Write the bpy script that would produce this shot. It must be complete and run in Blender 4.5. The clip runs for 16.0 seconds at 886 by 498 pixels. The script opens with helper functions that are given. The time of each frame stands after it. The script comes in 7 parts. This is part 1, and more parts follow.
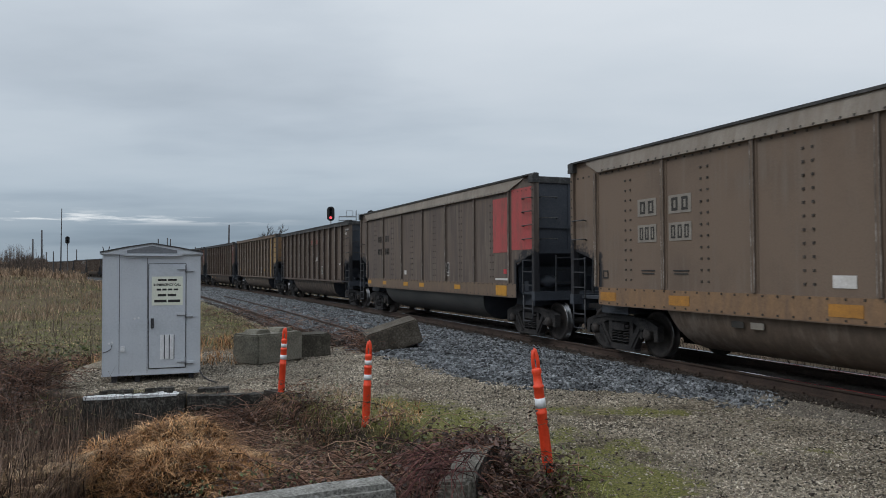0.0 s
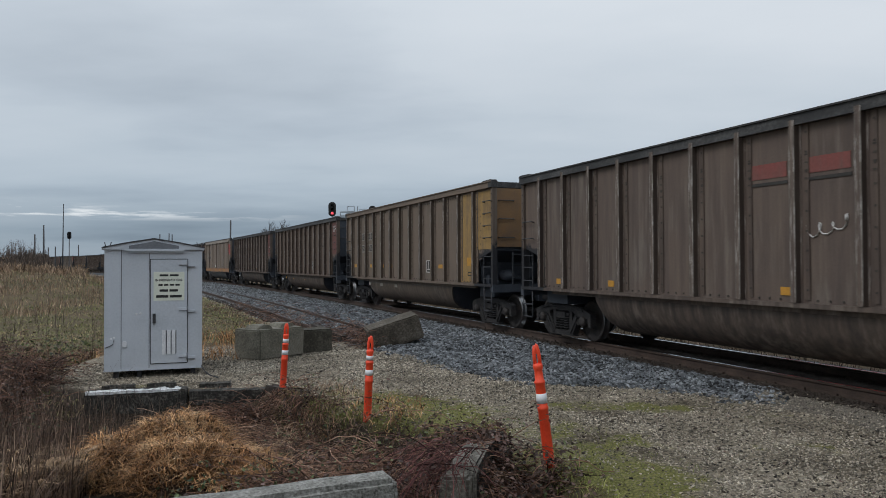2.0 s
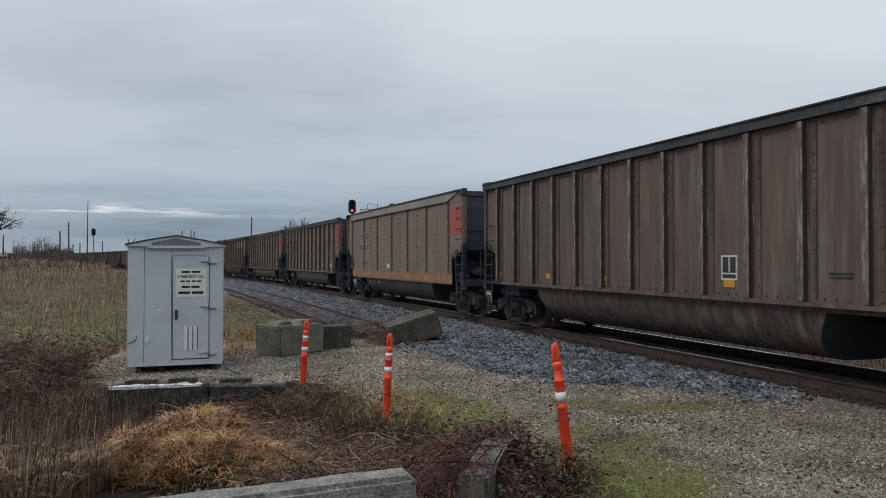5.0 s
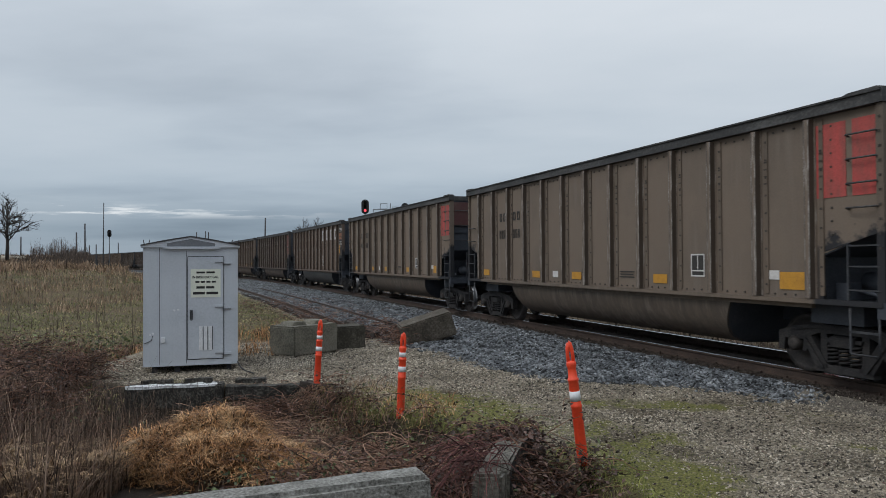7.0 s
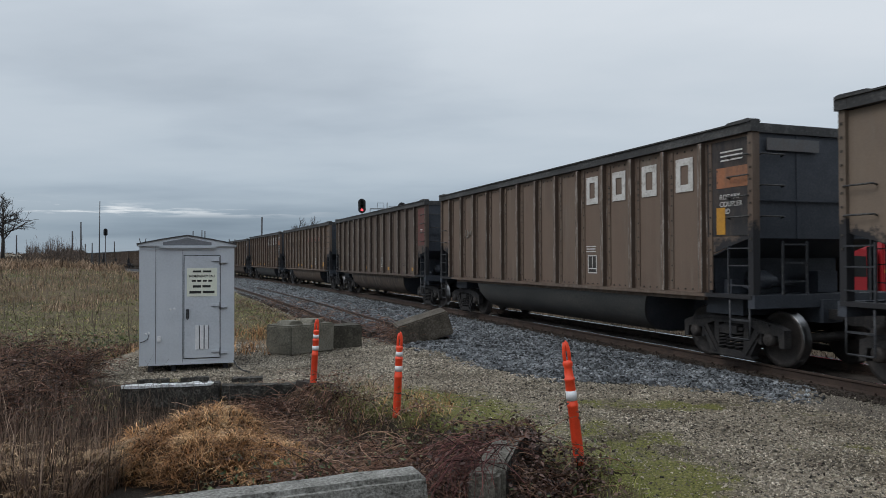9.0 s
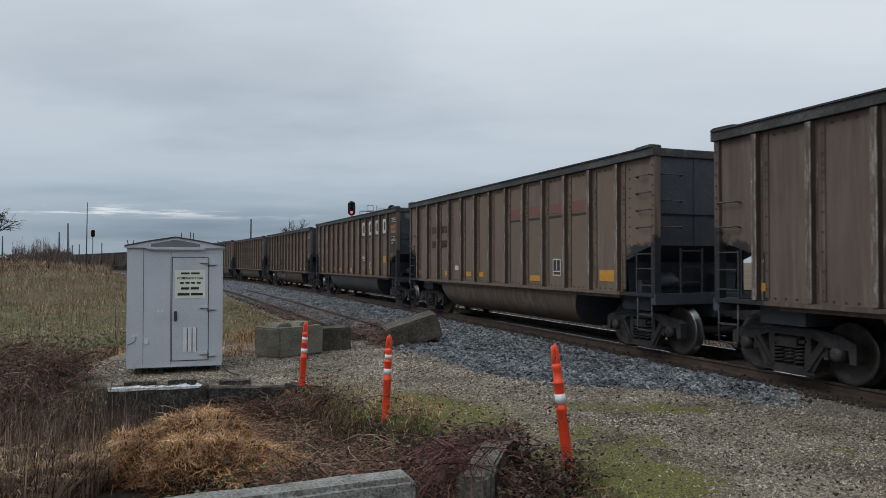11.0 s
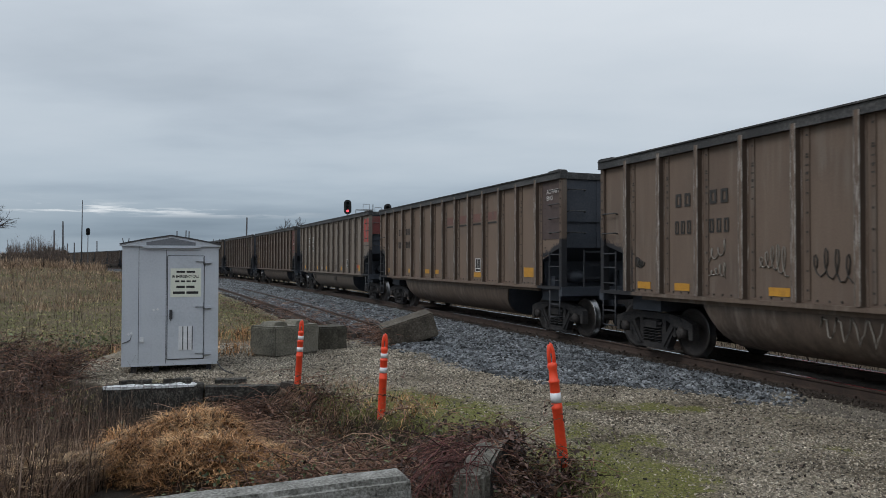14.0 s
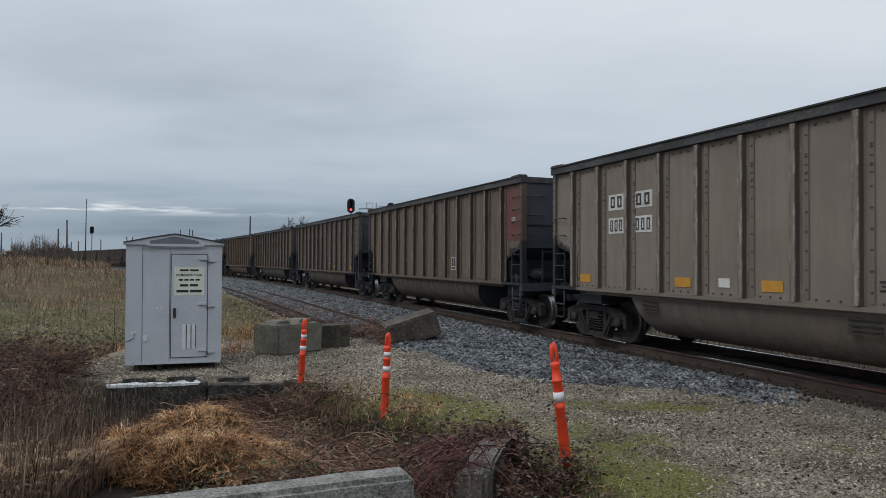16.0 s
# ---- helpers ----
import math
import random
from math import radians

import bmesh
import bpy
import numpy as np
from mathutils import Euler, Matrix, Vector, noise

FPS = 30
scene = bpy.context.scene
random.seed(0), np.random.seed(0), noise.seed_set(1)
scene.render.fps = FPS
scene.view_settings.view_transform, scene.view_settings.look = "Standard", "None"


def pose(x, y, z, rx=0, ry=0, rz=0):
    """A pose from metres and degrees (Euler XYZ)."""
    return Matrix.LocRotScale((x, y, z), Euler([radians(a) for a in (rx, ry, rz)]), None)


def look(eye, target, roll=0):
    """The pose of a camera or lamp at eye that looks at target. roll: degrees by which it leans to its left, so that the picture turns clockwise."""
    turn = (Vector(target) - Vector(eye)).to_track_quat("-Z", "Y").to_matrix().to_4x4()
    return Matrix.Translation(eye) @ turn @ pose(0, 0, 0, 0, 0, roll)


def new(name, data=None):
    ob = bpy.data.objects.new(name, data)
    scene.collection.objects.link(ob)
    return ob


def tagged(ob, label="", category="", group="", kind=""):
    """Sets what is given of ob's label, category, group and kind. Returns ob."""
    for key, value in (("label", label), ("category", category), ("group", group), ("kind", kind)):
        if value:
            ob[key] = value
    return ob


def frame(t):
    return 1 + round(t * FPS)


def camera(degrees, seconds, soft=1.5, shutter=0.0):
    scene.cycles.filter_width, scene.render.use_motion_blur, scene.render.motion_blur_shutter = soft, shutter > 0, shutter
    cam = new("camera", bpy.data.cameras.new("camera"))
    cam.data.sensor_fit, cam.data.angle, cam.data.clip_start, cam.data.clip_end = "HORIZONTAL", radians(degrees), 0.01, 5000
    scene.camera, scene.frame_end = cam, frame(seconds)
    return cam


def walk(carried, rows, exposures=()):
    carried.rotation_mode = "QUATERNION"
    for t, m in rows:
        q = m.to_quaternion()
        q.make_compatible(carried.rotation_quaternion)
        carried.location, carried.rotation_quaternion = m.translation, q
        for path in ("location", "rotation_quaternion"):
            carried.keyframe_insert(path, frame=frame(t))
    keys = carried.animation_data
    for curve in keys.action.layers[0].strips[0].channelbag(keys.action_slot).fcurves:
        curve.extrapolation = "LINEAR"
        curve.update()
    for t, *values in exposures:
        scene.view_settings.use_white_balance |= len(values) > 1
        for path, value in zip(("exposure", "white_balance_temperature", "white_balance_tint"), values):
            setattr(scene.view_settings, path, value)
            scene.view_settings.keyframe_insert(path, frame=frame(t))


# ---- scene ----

# The place: a freight line passing a level-crossing equipment cabinet under an overcast sky.
# z = 0 is the gravel pad round the cabinet; x to the right, y away from the eye.
import collections

EYE = (0.0, 0.0, 2.1)
PATH = [
    (0, -0.027, 1.448, -0.249), (0.5, -0.093, 1.437, -0.231), (1, -0.11, 1.363, -0.115),
    (1.5, -0.103, 1.195, -0.193), (2, -0.145, 1.092, -0.222), (2.5, -0.179, 1.083, -0.248),
    (3, -0.258, 1.024, -0.282), (3.5, -0.595, 0.903, -0.331), (4, -0.993, 0.903, -0.216),
    (6.5, -2.526, 0.932, -0.156), (7, -2.712, 0.87, -0.289), (7.5, -2.679, 0.885, -0.237),
    (8, -2.623, 0.858, -0.251), (8.5, -2.564, 0.798, -0.192), (9, -2.456, 0.825, -0.175),
    (11.5, -1.469, 1.074, 0.019), (12, -1.368, 1.077, -0.025), (12.5, -1.338, 1.083, 0.116),
    (13, -1.311, 1.086, 0.134), (13.5, -1.337, 1.069, 0.261), (14, -1.322, 0.961, 0.15),
    (14.5, -1.391, 1.013, 0.223), (15, -1.479, 0.999, 0.284), (15.5, -1.586, 0.994, 0.259),
    (16, -1.572, 0.875, 0.242),
]
cam = camera(62.89, 16.0, soft=0.5, shutter=0.06)


def camera_row(pan, tilt, roll):
    p, t = radians(pan), radians(tilt)
    ahead = Vector((math.sin(p) * math.cos(t), math.cos(p) * math.cos(t), math.sin(t)))
    return look(EYE, Vector(EYE) + ahead, roll)


walk(cam, [(t, camera_row(pan, tilt, roll)) for t, pan, tilt, roll in PATH], exposures=[(0.0, 0.0), (16.0, 0.0)])

# ---- sky, sun, exposure ----


def links(tree):
    def node(kind, **values):
        n = tree.nodes.new(kind)
        for key, value in values.items():
            if key in n.inputs:
                n.inputs[key].default_value = value
        return n

    def join(a, out, b, inp):
        tree.links.new(a.outputs[out], b.inputs[inp])

    return node, join


def maths(tree, op, a, b=None, clamp=False):
    """A math node; a and b are sockets or numbers."""
    n = tree.nodes.new("ShaderNodeMath")
    n.operation, n.use_clamp = op, clamp
    for i, v in enumerate((a, b)):
        if v is None:
            continue
        if isinstance(v, (int, float)):
            n.inputs[i].default_value = v
        else:
            tree.links.new(v, n.inputs[i])
    return n.outputs[0]


def ramp(tree, fac, stops, mode="LINEAR"):
    n = tree.nodes.new("ShaderNodeValToRGB")
    n.color_ramp.interpolation = mode
    els = n.color_ramp.elements
    while len(els) < len(stops):
        els.new(0.5)
    for e, (at, col) in zip(els, stops):
        e.position = at
        e.color = (*col, 1) if len(col) == 3 else col
    tree.links.new(fac, n.inputs["Fac"])
    return n.outputs["Color"]


def mixcol(tree, fac, a, b, kind="MIX"):
    n = tree.nodes.new("ShaderNodeMix")
    n.data_type, n.blend_type = "RGBA", kind
    for sock, v in ((n.inputs[0], fac), (n.inputs[6], a), (n.inputs[7], b)):
        if isinstance(v, (int, float)):
            sock.default_value = v
        elif isinstance(v, tuple):
            sock.default_value = (*v, 1)
        else:
            tree.links.new(v, sock)
    return n.outputs[2]


def noise_fac(tree, vec, scale, detail=4.0, rough=0.55, out="Fac"):
    n = tree.nodes.new("ShaderNodeTexNoise")
    n.inputs["Scale"].default_value, n.inputs["Detail"].default_value, n.inputs["Roughness"].default_value = scale, detail, rough
    tree.links.new(vec, n.inputs["Vector"])
    return n.outputs[out]


def mapped(tree, vec, scale=(1, 1, 1), move=(0, 0, 0)):
    n = tree.nodes.new("ShaderNodeMapping")
    n.inputs["Scale"].default_value, n.inputs["Location"].default_value = scale, move
    tree.links.new(vec, n.inputs["Vector"])
    return n.outputs[0]


SUN_EL, SUN_AZ = 48, 250  # degrees; azimuth clockwise from +y


def make_sky():
    world = bpy.data.worlds.new("overcast_sky")
    scene.world = world
    world.use_nodes = True
    t = world.node_tree
    t.nodes.clear()
    node, join = links(t)
    coord = node("ShaderNodeTexCoord")
    xyz = node("ShaderNodeSeparateXYZ")
    join(coord, "Generated", xyz, 0)
    x, y, z = xyz.outputs
    up = maths(t, "MAXIMUM", z, 0.0)
    den = maths(t, "ADD", up, 0.10)
    flat = node("ShaderNodeCombineXYZ")
    t.links.new(maths(t, "DIVIDE", x, den), flat.inputs[0])
    t.links.new(maths(t, "DIVIDE", y, den), flat.inputs[1])
    clouds = noise_fac(t, mapped(t, flat.outputs[0], (0.55, 0.8, 1), (3.1, 1.7, 0)), 0.9, 7, 0.5)
    soft = noise_fac(t, mapped(t, flat.outputs[0], (0.3, 0.34, 1), (7.4, 2.2, 0)), 0.55, 4, 0.5)
    both = maths(t, "ADD", maths(t, "MULTIPLY", clouds, 0.5), maths(t, "MULTIPLY", soft, 0.5))
    sheet = ramp(t, both, [(0.36, (0.43, 0.485, 0.545)), (0.46, (0.55, 0.605, 0.665)), (0.51, (0.62, 0.672, 0.725)), (0.64, (0.715, 0.752, 0.795))])
    # lower cloud decks darken to slate towards the horizon
    low = ramp(t, up, [(0.0, (0.47, 0.53, 0.58)), (0.045, (0.45, 0.52, 0.58)), (0.10, (0.68, 0.74, 0.79)), (0.24, (0.90, 0.92, 0.94)), (0.40, (1.08, 1.08, 1.08)), (0.7, (1.6, 1.6, 1.6)), (1.0, (1.9, 1.9, 1.9))])
    grey = mixcol(t, 1.0, sheet, low, "MULTIPLY")
    # a broken bright slit under the deck, in the west
    band = node("ShaderNodeCombineXYZ")
    t.links.new(maths(t, "ARCTAN2", x, y), band.inputs[0])
    t.links.new(z, band.inputs[1])
    streak = noise_fac(t, mapped(t, band.outputs[0], (5.5, 60, 1), (0.4, 0.3, 0)), 1.0, 6, 0.62)
    inband = ramp(t, up, [(0.0, (0, 0, 0)), (0.056, (0.0, 0.0, 0.0)), (0.061, (1, 1, 1)), (0.066, (0.9, 0.9, 0.9)), (0.073, (0.12, 0.12, 0.12)), (0.084, (0, 0, 0))])
    west = maths(t, "MULTIPLY", maths(t, "ADD", maths(t, "MULTIPLY", x, -3.2), -0.55, True), 1.0, True)
    slit = maths(t, "MULTIPLY", maths(t, "MULTIPLY", inband, ramp(t, streak, [(0.49, (0, 0, 0)), (0.57, (1, 1, 1))])), west)
    deck = mixcol(t, slit, grey, (0.80, 0.835, 0.865))
    ground = mixcol(t, maths(t, "MULTIPLY", maths(t, "MULTIPLY", z, -8.0), 1.0, True), deck, (0.10, 0.10, 0.09))
    sky = node("ShaderNodeTexSky")
    sky.sky_type, sky.sun_disc = "NISHITA", False
    sky.sun_elevation, sky.sun_rotation = radians(SUN_EL), radians(SUN_AZ)
    clear, over, add, out = node("ShaderNodeBackground"), node("ShaderNodeBackground"), node("ShaderNodeAddShader"), node("ShaderNodeOutputWorld")
    join(sky, "Color", clear, "Color")
    clear.inputs["Strength"].default_value = 0.004
    t.links.new(ground, over.inputs["Color"])
    over.inputs["Strength"].default_value = SKY
    join(clear, 0, add, 0)
    join(over, 0, add, 1)
    join(add, 0, out, "Surface")


SKY = 1.0
make_sky()
sun = new("sun", bpy.data.lights.new("sun", "SUN"))
sun.data.energy, sun.data.angle, sun.data.color = 0.95, radians(25), (1.0, 0.97, 0.93)
sun_from = Vector((math.sin(radians(SUN_AZ)) * math.cos(radians(SUN_EL)), math.cos(radians(SUN_AZ)) * math.cos(radians(SUN_EL)), math.sin(radians(SUN_EL))))
sun.matrix_world = look(sun_from * 60, (0, 0, 0))

# ---- materials ----


def material(name, cols, rough=0.8, metal=0.0, coarse=2.0, fine=40.0, bump=0.25, depth=0.01, coords="Object", stretch=(1, 1, 1), tint=0.0, own=False, mix=0.5, spec=0.4):
    """A node material: colours by noise at two scales, relief by the fine one. tint: shift by piece; own: base colour from the object."""
    m = bpy.data.materials.new(name)
    m.use_nodes = True
    t = m.node_tree
    node, join = links(t)
    b = t.nodes["Principled BSDF"]
    if coords == "World":
        vec = node("ShaderNodeNewGeometry").outputs["Position"]
    else:
        vec = node("ShaderNodeTexCoord").outputs["Object"]
    if stretch != (1, 1, 1):
        vec_c = mapped(t, vec, stretch)
    else:
        vec_c = vec
    a = noise_fac(t, vec_c, coarse, 5, 0.6)
    f = noise_fac(t, vec, fine, 4, 0.6)
    fac = maths(t, "ADD", maths(t, "MULTIPLY", a, mix), maths(t, "MULTIPLY", f, 1 - mix))
    n = len(cols)
    col = ramp(t, fac, [(0.34 + 0.32 * i / max(1, n - 1), c) for i, c in enumerate(cols)])
    if own:
        info = node("ShaderNodeObjectInfo")
        col = mixcol(t, 1.0, col, info.outputs["Color"], "MULTIPLY")
    if tint:
        geo = node("ShaderNodeNewGeometry").outputs["Random Per Island"]
        info = node("ShaderNodeObjectInfo").outputs["Random"]
        r = maths(t, "FRACT", maths(t, "ADD", geo, info))
        col = mixcol(t, 1.0, col, ramp(t, r, [(0, (1 - tint,) * 3), (1, (1 + tint,) * 3)]), "MULTIPLY")
    t.links.new(col, b.inputs["Base Color"])
    rr = maths(t, "ADD", maths(t, "MULTIPLY", f, 0.25), rough - 0.125, True)
    t.links.new(rr, b.inputs["Roughness"])
    b.inputs["Metallic"].default_value = metal
    b.inputs["Specular IOR Level"].default_value = spec
    if bump:
        bn = node("ShaderNodeBump", Strength=bump, Distance=depth)
        t.links.new(f, bn.inputs["Height"])
        join(bn, "Normal", b, "Normal")
    return m


def weathered_paint(name="weathered_car_paint", worn=False, shade=1.0):
    """Coal-car side paint: the object's colour under dust, vertical streaks, soot patches and bare scuffs."""
    m = bpy.data.materials.new(name)
    m.use_nodes = True
    t = m.node_tree
    node, join = links(t)
    b = t.nodes["Principled BSDF"]
    vec = node("ShaderNodeTexCoord").outputs["Object"]
    info = node("ShaderNodeObjectInfo")
    shift = node("ShaderNodeCombineXYZ")
    t.links.new(maths(t, "MULTIPLY", info.outputs["Random"], 40.0), shift.inputs[0])
    add = node("ShaderNodeVectorMath")
    t.links.new(vec, add.inputs[0])
    t.links.new(shift.outputs[0], add.inputs[1])
    v = add.outputs[0]
    streak = noise_fac(t, mapped(t, v, (3.2, 3.2, 0.28)), 2.2, 6, 0.62)
    patch = noise_fac(t, v, 0.55, 5, 0.6)
    grain = noise_fac(t, v, 34, 4, 0.7)
    dusty = mixcol(t, ramp(t, streak, [(0.36, (0, 0, 0)), (0.72, (0.72, 0.72, 0.72))]), info.outputs["Color"], (0.160, 0.120, 0.092))
    sooty = mixcol(t, ramp(t, patch, [(0.46, (0, 0, 0)), (0.78, (0.45, 0.45, 0.45))]), dusty, (0.040, 0.034, 0.032))
    grimy = mixcol(t, ramp(t, maths(t, "MULTIPLY", streak, patch), [(0.27, (0, 0, 0)), (0.42, (0.5, 0.5, 0.5))]), sooty, (0.195, 0.168, 0.145))
    fine = mixcol(t, 1.0, grimy, ramp(t, grain, [(0.3, (0.90, 0.90, 0.90)), (0.7, (1.07, 1.07, 1.07))]), "MULTIPLY")
    # coal soot blown round the open ends, with a ragged edge
    at = node("ShaderNodeSeparateXYZ")
    t.links.new(vec, at.inputs[0])
    ragged = maths(t, "MULTIPLY", maths(t, "SUBTRACT", noise_fac(t, v, 3.2, 5, 0.65), 0.5), 0.9)
    rise = maths(t, "MULTIPLY", maths(t, "SUBTRACT", maths(t, "ABSOLUTE", at.outputs[0]), 6.2), 0.28)
    under = maths(t, "SUBTRACT", maths(t, "ADD", maths(t, "ADD", rise, 2.02), ragged), at.outputs[2])
    outer = maths(t, "MULTIPLY", maths(t, "SUBTRACT", maths(t, "ABSOLUTE", at.outputs[0]), 6.12), 12.0, True)
    fine = mixcol(t, maths(t, "MULTIPLY", maths(t, "MULTIPLY", under, 9.0, True), outer), fine, (0.022, 0.022, 0.025))
    if worn:
        rub = noise_fac(t, mapped(t, v, (9, 9, 0.9)), 2.6, 6, 0.7)
        fine = mixcol(t, ramp(t, rub, [(0.53, (0, 0, 0)), (0.63, (0.8, 0.8, 0.8))]), fine, (0.33, 0.30, 0.275))
    # a darker copy of the paint, with side shade put into its colour
    if shade < 1:
        fine = mixcol(t, 1.0, fine, (shade, shade * 0.96, shade * 0.94), "MULTIPLY")
    t.links.new(fine, b.inputs["Base Color"])
    b.inputs["Roughness"].default_value = 0.72
    b.inputs["Specular IOR Level"].default_value = 0.3
    bn = node("ShaderNodeBump", Strength=0.18, Distance=0.01)
    t.links.new(maths(t, "ADD", grain, maths(t, "MULTIPLY", patch, 3.0)), bn.inputs["Height"])
    join(bn, "Normal", b, "Normal")
    return m


PAINT = weathered_paint()
POSTPAINT = weathered_paint("worn_post_paint", True)
POSTFLANK = weathered_paint("shaded_post_flank_paint", False, 0.5)
# sooty steel, its colour lifted and blued to stand for haze
SOOT = material("hazed_sooty_steel", [(0.024, 0.029, 0.038), (0.041, 0.047, 0.060), (0.070, 0.075, 0.085)], 0.65, 0.0, 1.2, 30, 0.2)
CHORD = material("dark_worn_chord_steel", [(0.018, 0.018, 0.019), (0.036, 0.035, 0.035), (0.10, 0.098, 0.096)], 0.6, 0.1, 3.0, 22, 0.3, stretch=(0.4, 1, 1))
LADDER = material("dark_ladder_steel", [(0.018, 0.020, 0.024), (0.034, 0.036, 0.042), (0.075, 0.075, 0.078)], 0.6, 0.1, 3, 24, 0.2)
RIVET = material("dark_grimy_rivet_heads", [(0.022, 0.018, 0.016), (0.04, 0.033, 0.028), (0.075, 0.06, 0.05)], 0.7, 0.0, 6, 40, 0.1)
WORNEDGE = material("bare_worn_post_edge", [(0.07, 0.056, 0.047), (0.15, 0.125, 0.106), (0.42, 0.395, 0.37)], 0.6, 0.1, 2.4, 30, 0.2, stretch=(6, 6, 1.3), mix=0.75)
TRUCK = material("oily_cast_steel", [(0.013, 0.013, 0.015), (0.028, 0.027, 0.028), (0.062, 0.056, 0.052)], 0.75, 0.0, 4, 45, 0.5, spec=0.2)
WHEEL = material("rusty_wheel_steel", [(0.020, 0.018, 0.018), (0.040, 0.035, 0.033), (0.072, 0.06, 0.054)], 0.65, 0.2, 5, 40, 0.3)
RAILHEAD = material("bright_worn_rail_head", [(0.62, 0.62, 0.63), (0.75, 0.75, 0.75)], 0.2, 1.0, 5, 60, 0.02)
POLISHED = material("polished_tread_steel", [(0.13, 0.13, 0.135), (0.26, 0.26, 0.26)], 0.32, 1.0, 5, 60, 0.05)
RUST = material("rusty_rail_steel", [(0.032, 0.022, 0.018), (0.055, 0.037, 0.029), (0.09, 0.06, 0.046)], 0.8, 0.1, 3, 50, 0.4)
YELLOW = material("faded_yellow_sheeting", [(0.34, 0.165, 0.025), (0.54, 0.27, 0.03)], 0.6, 0, 8, 60, 0.1)
BELLYDARK = material("dark_slate_tub_paint", [(0.022, 0.022, 0.022), (0.042, 0.043, 0.043), (0.085, 0.08, 0.074)], 0.6, 0.0, 0.8, 26, 0.2, stretch=(0.5, 1, 1.5))
WHITE = material("chalky_white_stencil", [(0.42, 0.40, 0.38), (0.62, 0.61, 0.6)], 0.8, 0, 6, 40, 0.1)
DARKINK = material("faded_black_stencil", [(0.02, 0.02, 0.02), (0.05, 0.045, 0.04)], 0.8, 0, 6, 40, 0.1)
MARKPATCH = material("pale_grey_stencil_patch", [(0.17, 0.15, 0.13), (0.26, 0.24, 0.21)], 0.8, 0, 6, 40, 0.1)
TIEWOOD = material("creosoted_tie_timber", [(0.014, 0.011, 0.009), (0.032, 0.025, 0.021), (0.065, 0.052, 0.043)], 0.9, 0, 3, 30, 0.6, stretch=(1, 8, 1), tint=0.3)
BALLAST = material("blue_grey_crushed_stone", [(0.030, 0.033, 0.037), (0.106, 0.114, 0.124), (0.275, 0.288, 0.297)], 0.9, 0, 3, 26, 1.0, 0.03, "World", tint=0.95)
# packed ballast, darkened as the shaded gaps between loose stones
BEDSTONE = material("gap_shade_ballast", [(0.012, 0.013, 0.015), (0.04, 0.043, 0.048), (0.12, 0.128, 0.135)], 0.95, 0, 5, 34, 1.0, 0.03, "World")
CABPAINT = material("pale_grey_cabinet_paint", [(0.41, 0.44, 0.48), (0.47, 0.50, 0.545), (0.51, 0.54, 0.58)], 0.55, 0.1, 1.6, 30, 0.08, own=False)
CABDARK = material("dark_gap_steel", [(0.03, 0.03, 0.035), (0.06, 0.06, 0.065)], 0.7, 0, 4, 30, 0.1)
SIGNCREAM = material("cream_sign_sheet", [(0.58, 0.60, 0.52), (0.68, 0.70, 0.60)], 0.6, 0, 5, 40, 0.05)
SIGNINK = material("black_sign_ink", [(0.015, 0.015, 0.015), (0.03, 0.03, 0.03)], 0.7, 0, 5, 40, 0)
CONCRETE = material("weathered_concrete", [(0.05, 0.048, 0.042), (0.20, 0.195, 0.178), (0.36, 0.355, 0.335)], 0.9, 0, 6.5, 52, 1.0, 0.02, mix=0.45)
MOSSCONC = material("mossy_old_concrete", [(0.028, 0.024, 0.018), (0.075, 0.063, 0.049), (0.165, 0.145, 0.118)], 0.95, 0, 2.6, 24, 0.7, 0.015)
WINGCONC = material("grimy_wing_wall_concrete", [(0.035, 0.032, 0.026), (0.125, 0.115, 0.098), (0.27, 0.255, 0.225)], 0.95, 0, 7, 34, 1.0, 0.02)
WHITEPEEL = material("peeling_white_paint", [(0.16, 0.16, 0.15), (0.62, 0.63, 0.64), (0.78, 0.79, 0.8)], 0.8, 0, 7, 22, 0.3)
ORANGE = material("orange_marker_plastic", [(0.70, 0.055, 0.022), (0.86, 0.085, 0.032)], 0.40, 0, 4, 50, 0.05)
REFLECT = material("white_reflective_band", [(0.55, 0.56, 0.58), (0.72, 0.73, 0.75)], 0.4, 0, 9, 40, 0.05)
# dark pole colour, greyed to paint in the haze of distance
POLE = material("hazed_utility_pole", [(0.045, 0.046, 0.050), (0.095, 0.097, 0.104)], 0.9, 0, 3, 30, 0.4)
BARK = material("bare_tree_bark", [(0.03, 0.027, 0.025), (0.07, 0.062, 0.056)], 0.9, 0, 3, 30, 0.4)
SIGBLACK = material("black_signal_housing", [(0.012, 0.012, 0.013), (0.025, 0.025, 0.027)], 0.6, 0, 3, 30, 0.1)
GALV = material("galvanised_steel", [(0.22, 0.24, 0.26), (0.34, 0.36, 0.38)], 0.5, 0.4, 4, 30, 0.1)


def glow(name, col, strength):
    m = bpy.data.materials.new(name)
    m.use_nodes = True
    b = m.node_tree.nodes["Principled BSDF"]
    b.inputs["Base Color"].default_value = (*col, 1)
    b.inputs["Emission Color"].default_value = (*col, 1)
    b.inputs["Emission Strength"].default_value = strength
    return m


REDLAMP = glow("lit_red_signal_lens", (1.0, 0.10, 0.13), 1.3)

# ---- mesh helpers ----


